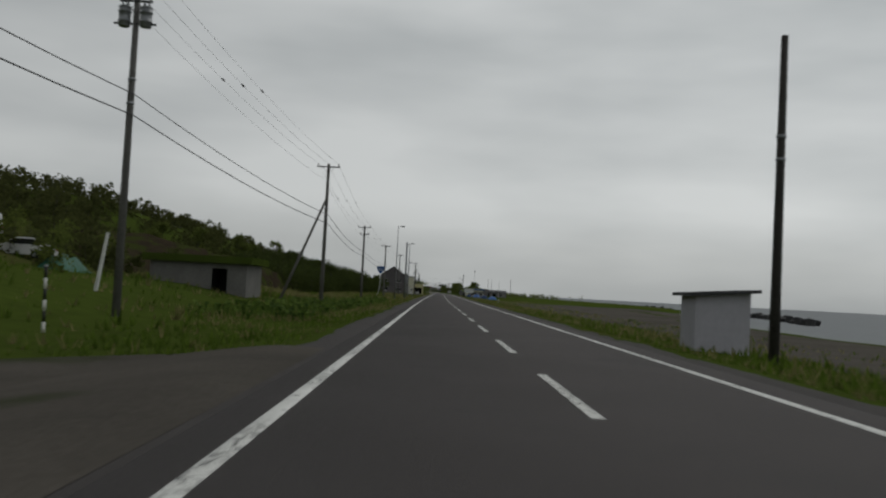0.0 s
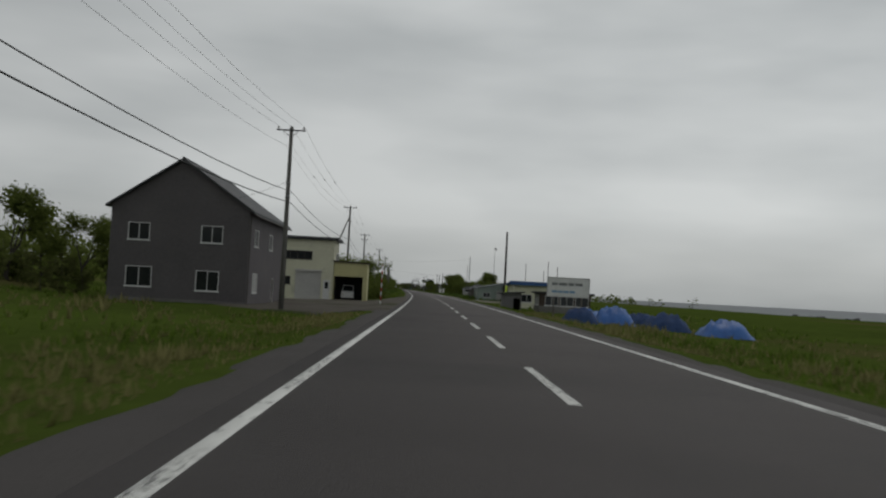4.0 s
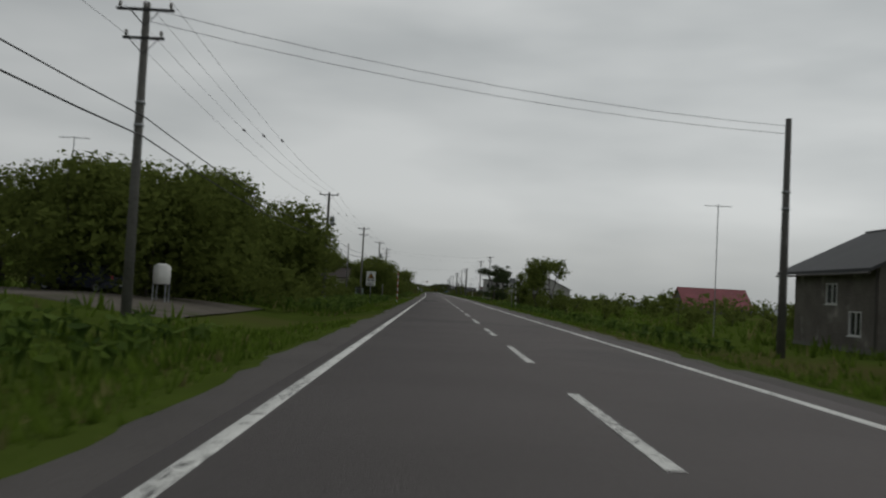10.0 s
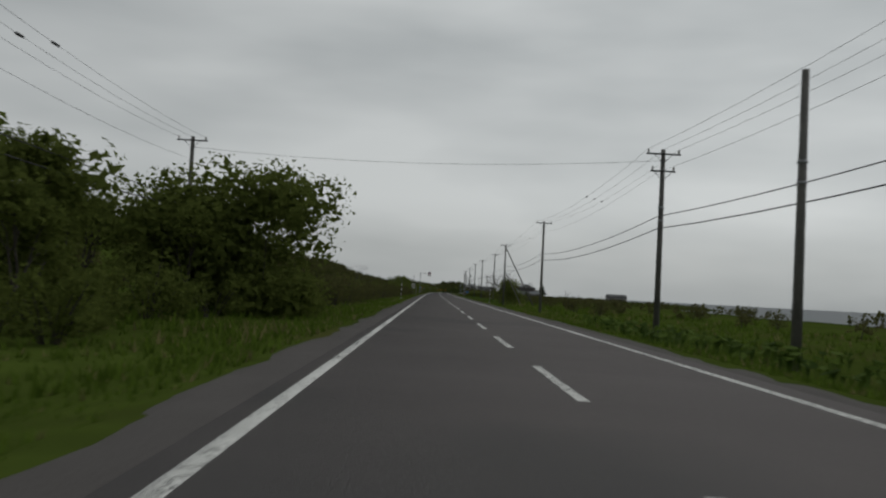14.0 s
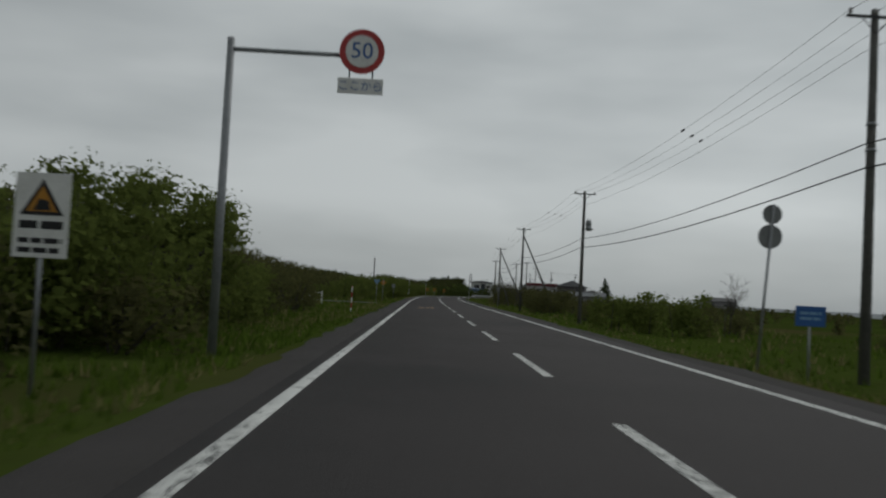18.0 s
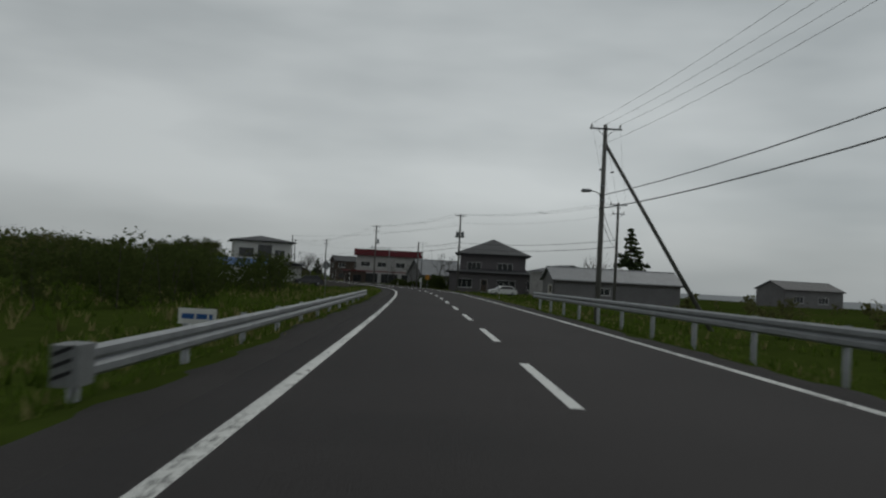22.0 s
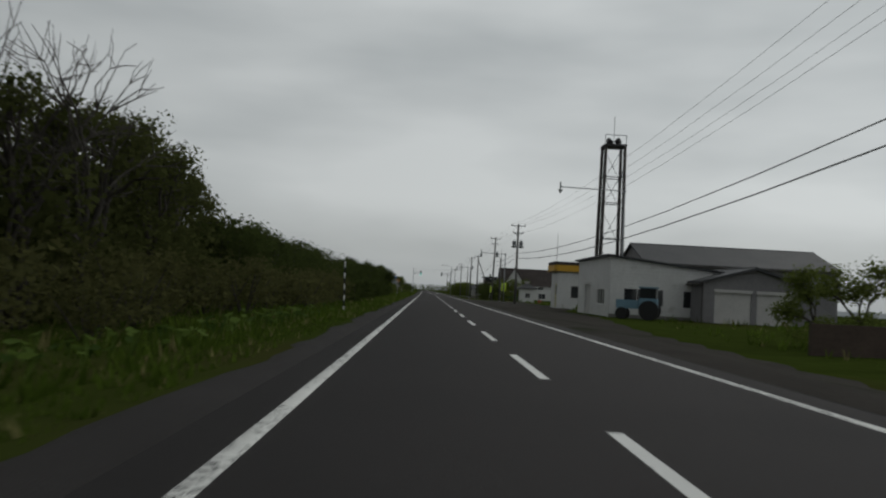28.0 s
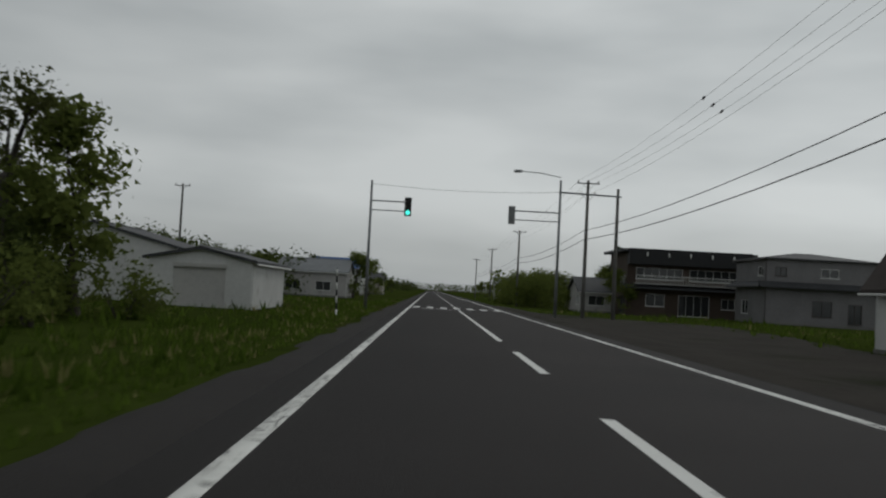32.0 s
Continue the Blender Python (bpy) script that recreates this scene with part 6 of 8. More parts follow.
lettering("ここから", 0.245, BLUE_SIGN, pl, 2.85, 5.56 - za, -0.104)

# limit painted on the lane
for s in (1254.0,):
    o = thing("road_marking", s, -1.75, "faded orange 50 painted on the asphalt lane", "road marking", "", 0.0165)
    lettering("50", 1.5, ORANGE_PAINT, o, 0, 0, 0.0, "digits", True, 1.0).scale = (0.8, 4.2, 0.5)


def chevron(s, lat):
    z0 = height(s, lat)
    ob = thing("chevron_sign", s, lat, "orange chevron board with a black arrow on a post", "sign", "bend chevrons", z0)
    h = 1.75 - z0
    part("post", Form().tube([(0, 0.05, -0.2), (0, 0.05, h)], 0.035, 8), STEEL, ob, "", True)
    b = part("board", Form().box(-0.3, 0, h - 0.75, 0.3, 0.02, h), SIGN_YELLOW, ob)
    part("arrow", Form().plate([(-0.16, h - 0.7), (0.02, h - 0.7), (0.2, h - 0.375), (0.02, h - 0.05), (-0.16, h - 0.05), (0.02, h - 0.375)], -0.006, 0), BLACK_PAINT, b, "black arrow")


for s, q in ((1410, -8.0), (1426, -9.4), (1435, -8.8)):
    chevron(s, q)


def guardrail(s0, s1, lat, dz):
    """W-beam rail on posts, with a rounded end."""
    ob = thing("guardrail", s0, lat, "galvanised steel guardrail on round posts", "guardrail", "bridge guardrails", dz)
    prof = [(0.0, 0.50), (0.05, 0.54), (0.05, 0.61), (0.0, 0.66), (0.05, 0.71), (0.05, 0.78), (0.0, 0.82)]
    sg = 1 if lat < 0 else -1
    v, f = [], []
    rows = np.arange(s0, s1 + 0.01, 2.0)
    h0 = ob.matrix_basis.to_3x3().inverted()
    base = ob.matrix_basis.translation
    def local(s, q, z):
        x, y = road(s, q)
        return h0 @ (Vector((x * K, y * K, (z + dz) * K)) - base)
    for s in rows:
        for dx, z in prof:
            v.append(local(s, lat + sg * dx, z))
    n = len(prof)
    for i in range(len(rows) - 1):
        for k in range(n - 1):
            f.append((i * n + k, i * n + k + 1, (i + 1) * n + k + 1, (i + 1) * n + k))
    part("beam", Form().add(v, f), STEEL, ob)
    for i, s in enumerate(rows[::2]):
        p = local(s, lat - sg * 0.10, 0)
        q = part("post", shared(("rail_post", 1), lambda: Form().tube([(0, 0, -1.0), (0, 0, 0.83)], 0.06, 8), STEEL, True), STEEL, ob)
        q.location = p
    e = local(s0, lat, 0.66)
    part("end_cap", Form().box(e.x - 0.16, e.y - 0.5, e.z - 0.19, e.x + 0.1, e.y + 0.02, e.z + 0.19, 0.06), GREY_BACK, ob, "grey end terminal")
    for k in range(3):
        part("stripe", Form().plate([(e.x - 0.12, e.z - 0.14 + k * 0.11), (e.x + 0.06, e.z - 0.06 + k * 0.11), (e.x + 0.06, e.z - 0.02 + k * 0.11), (e.x - 0.12, e.z - 0.10 + k * 0.11)], e.y - 0.506, e.y - 0.5), BLACK_PAINT, ob, "black stripe")


guardrail(1454.5, 1502, -4.8, -0.36)
guardrail(1440, 1498, 5.0, 0.04)


nm = thing("bridge_name_board", 1466, -6.6, "small white bridge name board behind the guardrail", "sign")
part("board", Form().box(-0.42, 0, 0.5, 0.42, 0.02, 0.85), WHITE_PAINT, nm, "white board")
bars(nm, "writing", -0.34, 0.34, 0.57, 0.78, 1, 0, BLUE_SIGN, 6)
for x in (-0.3, 0.3):
    part("post", Form().tube([(x, 0.04, -0.2), (x, 0.04, 0.85)], 0.025, 6), STEEL, nm)


def arrow_sign(s, lat, top, reach=3.2):
    """Post with an arm over the road edge and a down arrow on it."""
    z0 = height(s, lat)
    h = top - z0
    ob = thing("edge_arrow_sign", s, lat, "grey post with an arm holding a road-edge arrow", "sign", "edge arrows", z0)
    part("post", Form().tube([(0, 0, -0.2), (0, 0, h)], [0.08, 0.065], 10), STEEL, ob, "", True)
    part("arm", Form().tube([(0, 0, h - 0.12), (-reach, 0, h - 0.05)], 0.04, 8), STEEL, ob, "", True)
    x = -reach
    part("arrow", Form().plate([(x - 0.06, h + 0.35), (x - 0.06, h - 0.25), (x - 0.22, h - 0.25), (x, h - 0.62), (x + 0.22, h - 0.25), (x + 0.06, h - 0.25), (x + 0.06, h + 0.35)], -0.03, 0.0), GREY_BACK, ob, "down-pointing arrow plate")
    part("collar", Form().tube([(0, 0, h - 0.22), (0, 0, h - 0.02)], 0.10, 10), STEEL, ob, "", True)


for s, q, top in ((1607.6, 6.4, 6.5), (1765, 8.3, 6.8), (1920.6, 8.2, 6.5), (2013.5, 8.2, 6.9), (1690, 8.9, 6.7)):
    arrow_sign(s, q, top)

arrow_sign(1876.5, 14.2, 10.4, 5.4)
sign_back(764.6, 6.4, 3.0, "square", 0.28)


def flag(s, lat, h=2.9, lean=3.0, drop=1.1, green=True):
    ob = thing("roadside_flag", s, lat, "lime yellow traffic safety flag hanging on a thin pole", "flag", "lime flags", lean=lean)
    part("pole", Form().tube([(0, 0, -0.2), (0, 0, h)], 0.016, 6), WHITE_PAINT, ob)
    v, f = [], []
    for i in range(9):
        for j in range(4):
            u, w = j / 3, i / 8
            v.append((u * 0.26 * (1 - 0.25 * w) + 0.01, 0.06 * math.sin(w * 7 + u * 3) * u, h - 0.05 - w * drop - 0.18 * u))
    for i in range(8):
        for j in range(3):
            a = i * 4 + j
            f.append((a, a + 1, a + 5, a + 4))
    part("cloth", Form().add(v, f), FLAG, ob, "lime yellow cloth")


for s, q in ((385, 7.9), (576, -11.7), (1926, 8.6), (1932, 8.7), (1958, 8.9), (2036, 12.5)):
    flag(s, q)


# traffic-counter pole
c = thing("camera_pole", 168, -7.4, "thick grey roadside pole with stacked metal cabinets and a camera", "pole")
part("shaft", Form().tube([(0, 0, -0.3), (0, 0, 10.2)], [0.19, 0.14], 12), STEEL, c, "", True)
for z, h, w in ((1.0, 1.2, 0.28), (2.6, 1.8, 0.36)):
    b = part("cabinet", Form().box(0.17, -0.2, z, 0.17 + w, 0.2, z + h, 0.03), GREY_BACK, c, "grey metal cabinet")
    part("cabinet_door", Form().box(0.2, -0.21, z + 0.05, 0.14 + w, -0.2, z + h - 0.05), STEEL, b)
    part("latch", Form().box(0.12 + w, -0.23, z + h * 0.5, 0.135 + w, -0.21, z + h * 0.5 + 0.12), DARK_STEEL, b)
part("camera_arm", Form().tube([(0, 0, 9.7), (0.5, 0, 9.8)], 0.035, 6), STEEL, c)
part("road_camera", Form().box(0.4, -0.4, 9.7, 0.6, 0.1, 9.9, 0.03), WHITE_PAINT, c, "white camera housing")


def signal(s, lat, top, head, heads_back=False):
    z0 = height(s, lat)
    ob = thing("traffic_light", s, lat, "traffic light seen from behind on a post" if heads_back else "traffic light with a lit green lamp on a post", "traffic light", "crossing signals", z0)
    part("post", Form().tube([(0, 0, -0.2), (0, 0, top - z0)], [0.11, 0.08], 10), STEEL, ob, "", True)
    x, z = head - lat, 6.5 - z0
    part("arm", Form().tube([(0, 0, z + 0.3), (x, 0, z + 0.3)], 0.045, 8), STEEL, ob, "", True)
    part("arm", Form().tube([(0, 0, z - 0.3), (x, 0, z - 0.3)], 0.035, 8), STEEL, ob, "", True)
    hd = part("signal_head", Form().box(x - 0.22, -0.12, z - 0.6, x + 0.22, 0.12, z + 0.6, 0.05), GREY_BACK if heads_back else DARK_STEEL, ob)
    for k, nm in enumerate(("green_lamp", "amber_lamp", "red_lamp")):
        zz = z - 0.38 + k * 0.38
        y = 0.13 if heads_back else -0.13
        part("visor", Form().tube([(x, y * 0.9, zz), (x, y * 2.2, zz)], [0.17, 0.18], 14, False), BLACK_PAINT, hd, "", True)
        part(nm, Form().plate(circle(0.15, 16, x, zz), y - 0.004, y + 0.004), GREEN_LAMP if (k == 0 and not heads_back) else DARK_STEEL, hd, "lit green lamp" if (k == 0 and not heads_back) else "dark lamp")
    return ob


signal(2099, -6.0, 8.1, -3.6)
rs = signal(2101, 6.5, 9.0, 3.3, True)
part("cross_arm", Form().tube([(0, 0, 8.2 - height(2101, 6.5)), (4.1, 0, 8.1 - height(2101, 6.5))], 0.06, 8), STEEL, rs)
lamp_arm(rs, 9.2 - height(2101, 6.5), -1, 2.6)
wp = sign_back(2050, -9.6, 3.7, "square", 0.45, mat=SIGN_YELLOW, label="orange pedestrian warning sign with a white plate below")
part("plate", Form().box(-0.4, -0.02, 2.0, 0.4, 0.0, 2.4), WHITE_PAINT, wp, "white plate")

# ---- buildings ----
def holed(form, at, w, h, holes, deep, inward, z0=0.0):
    """A wall face with real openings; at(u, z, d) gives the point u along, z up and d inwards."""
    us = sorted({0.0, w, *[min(max(o[0], 0.0), w) for o in holes], *[min(max(o[0] + o[2], 0.0), w) for o in holes]})
    zs = sorted({z0, h, *[min(max(o[1], z0), h) for o in holes], *[min(max(o[1] + o[3], z0), h) for o in holes]})
    for a, b in zip(us[:-1], us[1:]):
        for c, d in zip(zs[:-1], zs[1:]):
            m, n = (a + b) / 2, (c + d) / 2
            if any(o[0] < m < o[0] + o[2] and o[1] < n < o[1] + o[3] for o in holes):
                continue
            form.quad(at(a, c, 0), at(b, c, 0), at(b, d, 0), at(a, d, 0))
    for o in holes:
        a, b, c, d = o[0], o[0] + o[2], o[1], o[1] + o[3]
        form.quad(at(a, c, 0), at(a, d, 0), at(a, d, deep), at(a, c, deep))
        form.quad(at(b, d, 0), at(b, c, 0), at(b, c, deep), at(b, d, deep))
        form.quad(at(a, d, 0), at(b, d, 0), at(b, d, deep), at(a, d, deep))
        form.quad(at(b, c, 0), at(a, c, 0), at(a, c, deep), at(b, c, deep))


def bar(form, at, a, c, b, d, n0, n1):
    """A box on a wall face from (a, c) to (b, d), n0 to n1 inwards."""
    p = [at(u, z, n) for n in (n0, n1) for z in (c, d) for u in (a, b)]
    form.add(p, ((0, 1, 3, 2), (4, 6, 7, 5), (0, 4, 5, 1), (2, 3, 7, 6), (0, 2, 6, 4), (1, 5, 7, 3)))


def opening(ob, at, o):
    u, z, w, h, kind = o[:5]
    if kind in ("window", "curtain", "band", "dark_window"):
        frm = FRAME_DARK if kind == "dark_window" else FRAME_WHITE
        wn_ = part("window", Form().add(*edge_bars(at, u, z, w, h, 0.05, -0.02, 0.10)), frm, ob)
        panes = max(2, int(round(w / 0.9))) if w > 0.7 else 1
        pane = Form()
        for i in range(panes):
            x0 = u + 0.05 + (w - 0.1) * i / panes
            x1 = u + 0.05 + (w - 0.1) * (i + 1) / panes
            part("pane", Form().quad(at(x0, z + 0.05, 0.07), at(x1, z + 0.05, 0.07), at(x1, z + h - 0.05, 0.07), at(x0, z + h - 0.05, 0.07)), CURTAIN if kind == "curtain" else GLASS, wn_)
            if i:
                mull = Form()
                bar(mull, at, x0 - 0.02, z + 0.05, x0 + 0.02, z + h - 0.05, 0.02, 0.08)
                part("mullion", mull, frm, wn_)
        sill = Form()
        bar(sill, at, u - 0.05, z - 0.06, u + w + 0.05, z, -0.07, 0.05)
        part("sill", sill, frm, wn_)
    elif kind == "shutter":
        f = Form()
        n = int(h / 0.16)
        for i in range(n):
            f.add([at(u, z + h * i / n, 0.12), at(u + w, z + h * i / n, 0.12), at(u + w, z + h * (i + 0.15) / n, 0.105), at(u, z + h * (i + 0.15) / n, 0.105), at(u + w, z + h * (i + 0.9) / n, 0.105), at(u, z + h * (i + 0.9) / n, 0.105), at(u + w, z + h * (i + 1) / n, 0.12), at(u, z + h * (i + 1) / n, 0.12)], ((0, 1, 2, 3), (3, 2, 4, 5), (5, 4, 6, 7)))
        bar(f, at, u, z, u + w, z + 0.08, 0.07, 0.13)
        me_ = f.mesh("roller_shutter")
        bm_ = bmesh.new()
        bm_.from_mesh(me_)
        bmesh.ops.remove_doubles(bm_, verts=bm_.verts, dist=0.0005)
        bm_.to_mesh(me_)
        bm_.free()
        part("roller_shutter", me_, SHUTTER, ob, "pale roller shutter, closed")
        f = Form()
        bar(f, at, u - 0.06, z + h, u + w + 0.06, z + h + 0.22, -0.1, 0.05)
        part("shutter_box", f, SHUTTER, ob)
    elif kind == "door":
        f = Form()
        bar(f, at, u + 0.04, z, u + w - 0.04, z + h - 0.04, 0.05, 0.10)
        dr = part("door", f, o[5] if len(o) > 5 else W_BROWN, ob)
        f = Form()
        bar(f, at, u + w * 0.25, z + h * 0.55, u + w * 0.75, z + h * 0.9, 0.04, 0.05)
        part("pane", f, GLASS, dr)
        f = Form()
        bar(f, at, u + w * 0.82, z + h * 0.45, u + w * 0.87, z + h * 0.55, 0.0, 0.05)
        part("handle", f, STEEL, dr)
        part("door_frame", Form().add(*edge_bars(at, u, z, w, h, 0.04, -0.01, 0.11)), FRAME_WHITE, ob)
    elif kind == "void":
        f = Form()
        bar(f, at, u - 0.0, z, u + w, z + h, 2.4, 2.45)
        part("inner_wall", f, DARK_VOID, ob, "dark open interior")
        f = Form()
        f.quad(at(u, z, 0.12), at(u, z + h, 0.12), at(u, z + h, 2.4), at(u, z, 2.4))
        f.quad(at(u + w, z + h, 0.12), at(u + w, z, 0.12), at(u + w, z, 2.4), at(u + w, z + h, 2.4))
        f.quad(at(u, z + h, 0.12), at(u + w, z + h, 0.12), at(u + w, z + h, 2.4), at(u, z + h, 2.4))
        f.quad(at(u + w, z + 0.02, 0.12), at(u, z + 0.02, 0.12), at(u, z + 0.02, 2.4), at(u + w, z + 0.02, 2.4))
        part("inner_lining", f, DARK_VOID, ob)


def edge_bars(at, u, z, w, h, t, n0, n1):
    f = Form()
    bar(f, at, u, z, u + t, z + h, n0, n1)
    bar(f, at, u + w - t, z, u + w, z + h, n0, n1)
    bar(f, at, u + t, z + h - t, u + w - t, z + h, n0, n1)
    bar(f, at, u + t, z, u + w - t, z + t, n0, n1)
    return f.v, f.f


def building(name, label, s, lat, w, d, h, roof, rise, wall, cover, front=(), flank=(), category="house", yaw=0.0, over=0.35, base=0.25, upper=None, chimney=None, group="", z=None, gable=None, other=()):
    """A building with its near corner at (s, lat); w across the road, d along it. front openings face down the road, flank ones face the road."""
    left = lat < 0
    x0, x1 = (-w, 0.0) if left else (0.0, w)
    zc = min(height(s, lat), height(s + d, lat), height(s, lat + (x0 if left else x1))) if z is None else z
    ob = thing(name, s, lat, label, category, group, zc, yaw)
    g = Form()
    def at_s(u, z, n):
        return (x0 + u, n, z)
    def at_n(u, z, n):
        return (x1 - u, d - n, z)
    if left:
        def at_r(u, z, n):
            return (x1 - n, u, z)
        def at_o(u, z, n):
            return (x0 + n, d - u, z)
    else:
        def at_r(u, z, n):
            return (x0 + n, d - u, z)
        def at_o(u, z, n):
            return (x1 - n, u, z)
    fl = list(flank) if left else [(d - o[0] - o[2], *o[1:]) for o in flank]
    zb = -0.6
    holed(g, at_s, w, h, [o[:4] for o in front], 0.12, 1, zb)
    holed(g, at_n, w, h, [], 0.12, 1, zb)
    holed(g, at_r, d, h, [o[:4] for o in fl], 0.12, 1, zb)
    holed(g, at_o, d, h, [o[:4] for o in other], 0.12, 1, zb)
    cx, cy = (x0 + x1) / 2, d / 2
    r = Form()
    th = 0.14
    a, b, c, e = x0 - over, x1 + over, -over, d + over
    drop = rise * over / (w / 2) if roof == "gable_y" else rise * over / (d / 2)
    if roof == "gable_y":
        g.add([(x0, 0, h), (x1, 0, h), (cx, 0, h + rise)], ((0, 1, 2),))
        g.add([(x0, d, h), (x1, d, h), (cx, d, h + rise)], ((1, 0, 2),))
        r.plate([(a, h - drop), (cx, h + rise), (b, h - drop), (b, h - drop + th), (cx, h + rise + th * 1.2), (a, h - drop + th)], c, e)
    elif roof == "gable_x":
        g.add([(x0, 0, h), (x0, d, h), (x0, cy, h + rise)], ((1, 0, 2),))
        g.add([(x1, 0, h), (x1, d, h), (x1, cy, h + rise)], ((0, 1, 2),))
        r.side([(c, h - drop), (cy, h + rise), (e, h - drop), (e, h - drop + th), (cy, h + rise + th * 1.2), (c, h - drop + th)], a, b)
    elif roof == "hip":
        k = min(w, d) / 2
        if w >= d:
            p, q = (x0 + k, cy), (x1 - k, cy)
        else:
            p, q = (cx, k), (cx, d - k)
        lo = h - 0.05
        v = [(a, c, lo), (b, c, lo), (b, e, lo), (a, e, lo), (a, c, lo + th), (b, c, lo + th), (b, e, lo + th), (a, e, lo + th), (p[0], p[1], h + rise), (q[0], q[1], h + rise)]
        f = [(3, 2, 1, 0), (0, 1, 5, 4), (1, 2, 6, 5), (2, 3, 7, 6), (3, 0, 4, 7)]
        f += [(4, 5, 9, 8), (5, 6, 9), (6, 7, 8, 9), (7, 4, 8)] if w >= d else [(4, 5, 8), (5, 6, 9, 8), (6, 7, 9), (7, 4, 8, 9)]
        r.add(v, f)
    elif roof in ("mono_s", "mono_r", "mono_l", "mono_n"):
        def zz(x, y):
            u = {"mono_s": 1 - (y - c) / (e - c), "mono_n": (y - c) / (e - c), "mono_r": (x - a) / (b - a), "mono_l": 1 - (x - a) / (b - a)}[roof]
            return h + rise * u
        v = [(x, y, zz(x, y) + k) for k in (0.01, th) for x, y in ((a, c), (b, c), (b, e), (a, e))]
        r.add(v, [(3, 2, 1, 0), (4, 5, 6, 7), (0, 1, 5, 4), (1, 2, 6, 5), (2, 3, 7, 6), (3, 0, 4, 7)])
        t = [(x, y, h) for x, y in ((x0, 0), (x1, 0), (x1, d), (x0, d))] + [(x, y, zz(x, y)) for x, y in ((x0, 0), (x1, 0), (x1, d), (x0, d))]
        g.add(t, [(0, 1, 5, 4), (1, 2, 6, 5), (2, 3, 7, 6), (3, 0, 4, 7)])
    else:
        r.box(a, c, h, b, e, h + max(rise, 0.2))
    part("wall", g, wall, ob)
    part("roof", r, cover, ob)
    if base > 0:
        f = Form()
        f.box(x0 - 0.04, -0.04, -0.6, x1 + 0.04, 0.02, base) if not any(o[1] < base for o in front) else None
        (f.box(x1 - 0.02, -0.04, -0.6, x1 + 0.04, d + 0.04, base) if left else f.box(x0 - 0.04, -0.04, -0.6, x0 + 0.02, d + 0.04, base)) if not any(o[1] < base for o in flank) else None
        if f.v:
            part("plinth", f, W_CONCRETE, ob, "grey concrete plinth")
    if upper:
        f = Form()
        f.box(x0 - 0.03, -0.03, upper - 0.12, x1 + 0.03, d + 0.03, upper + 0.12)
        part("storey_band", f, cover, ob, "dark band between the storeys")
    if roof in ("gable_x", "gable_y"):
        f = Form()
        if roof == "gable_x":
            f.tube([(a, cy, h + rise + th * 1.25), (b, cy, h + rise + th * 1.25)], 0.07, 6)
        else:
            f.tube([(cx, c, h + rise + th * 1.25), (cx, e, h + rise + th * 1.25)], 0.07, 6)
        part("ridge_cap", f, cover, ob)
    if roof in ("gable_x", "hip", "gable_y"):
        f = Form()
        gx = b + 0.05 if left else a - 0.05
        if roof != "gable_x":
            f.tube([(gx, c, h - 0.08 - (drop if roof == "gable_y" else 0)), (gx, e, h - 0.08 - (drop if roof == "gable_y" else 0))], 0.055, 6)
        else:
            f.tube([(a, c - 0.05, h - drop - 0.03), (b, c - 0.05, h - drop - 0.03)], 0.055, 6)
        part("gutter", f, FRAME_WHITE if wall in (W_WHITE, W_CREAM, W_PALE) else FRAME_DARK, ob)
        f = Form()
        px = x1 + 0.06 if left else x0 - 0.06
        f.tube([(px, 0.1, 0), (px, 0.1, h - 0.15)], 0.04, 6)
        part("downpipe", f, FRAME_WHITE if wall in (W_WHITE, W_CREAM, W_PALE) else FRAME_DARK, ob)
    if chimney:
        px, py, ph = chimney
        ch = part("chimney", Form().box(px - 0.28, py - 0.28, h - 0.2, px + 0.28, py + 0.28, h + rise + ph, 0.03), W_CONCRETE, ob)
        part("chimney_cap", Form().box(px - 0.34, py - 0.34, h + rise + ph, px + 0.34, py + 0.34, h + rise + ph + 0.08), W_CONCRETE, ch)
    for o in front:
        opening(ob, at_s, o)
    for o in fl:
        opening(ob, at_r, o)
    for o in other:
        opening(ob, at_o, o)
    return ob


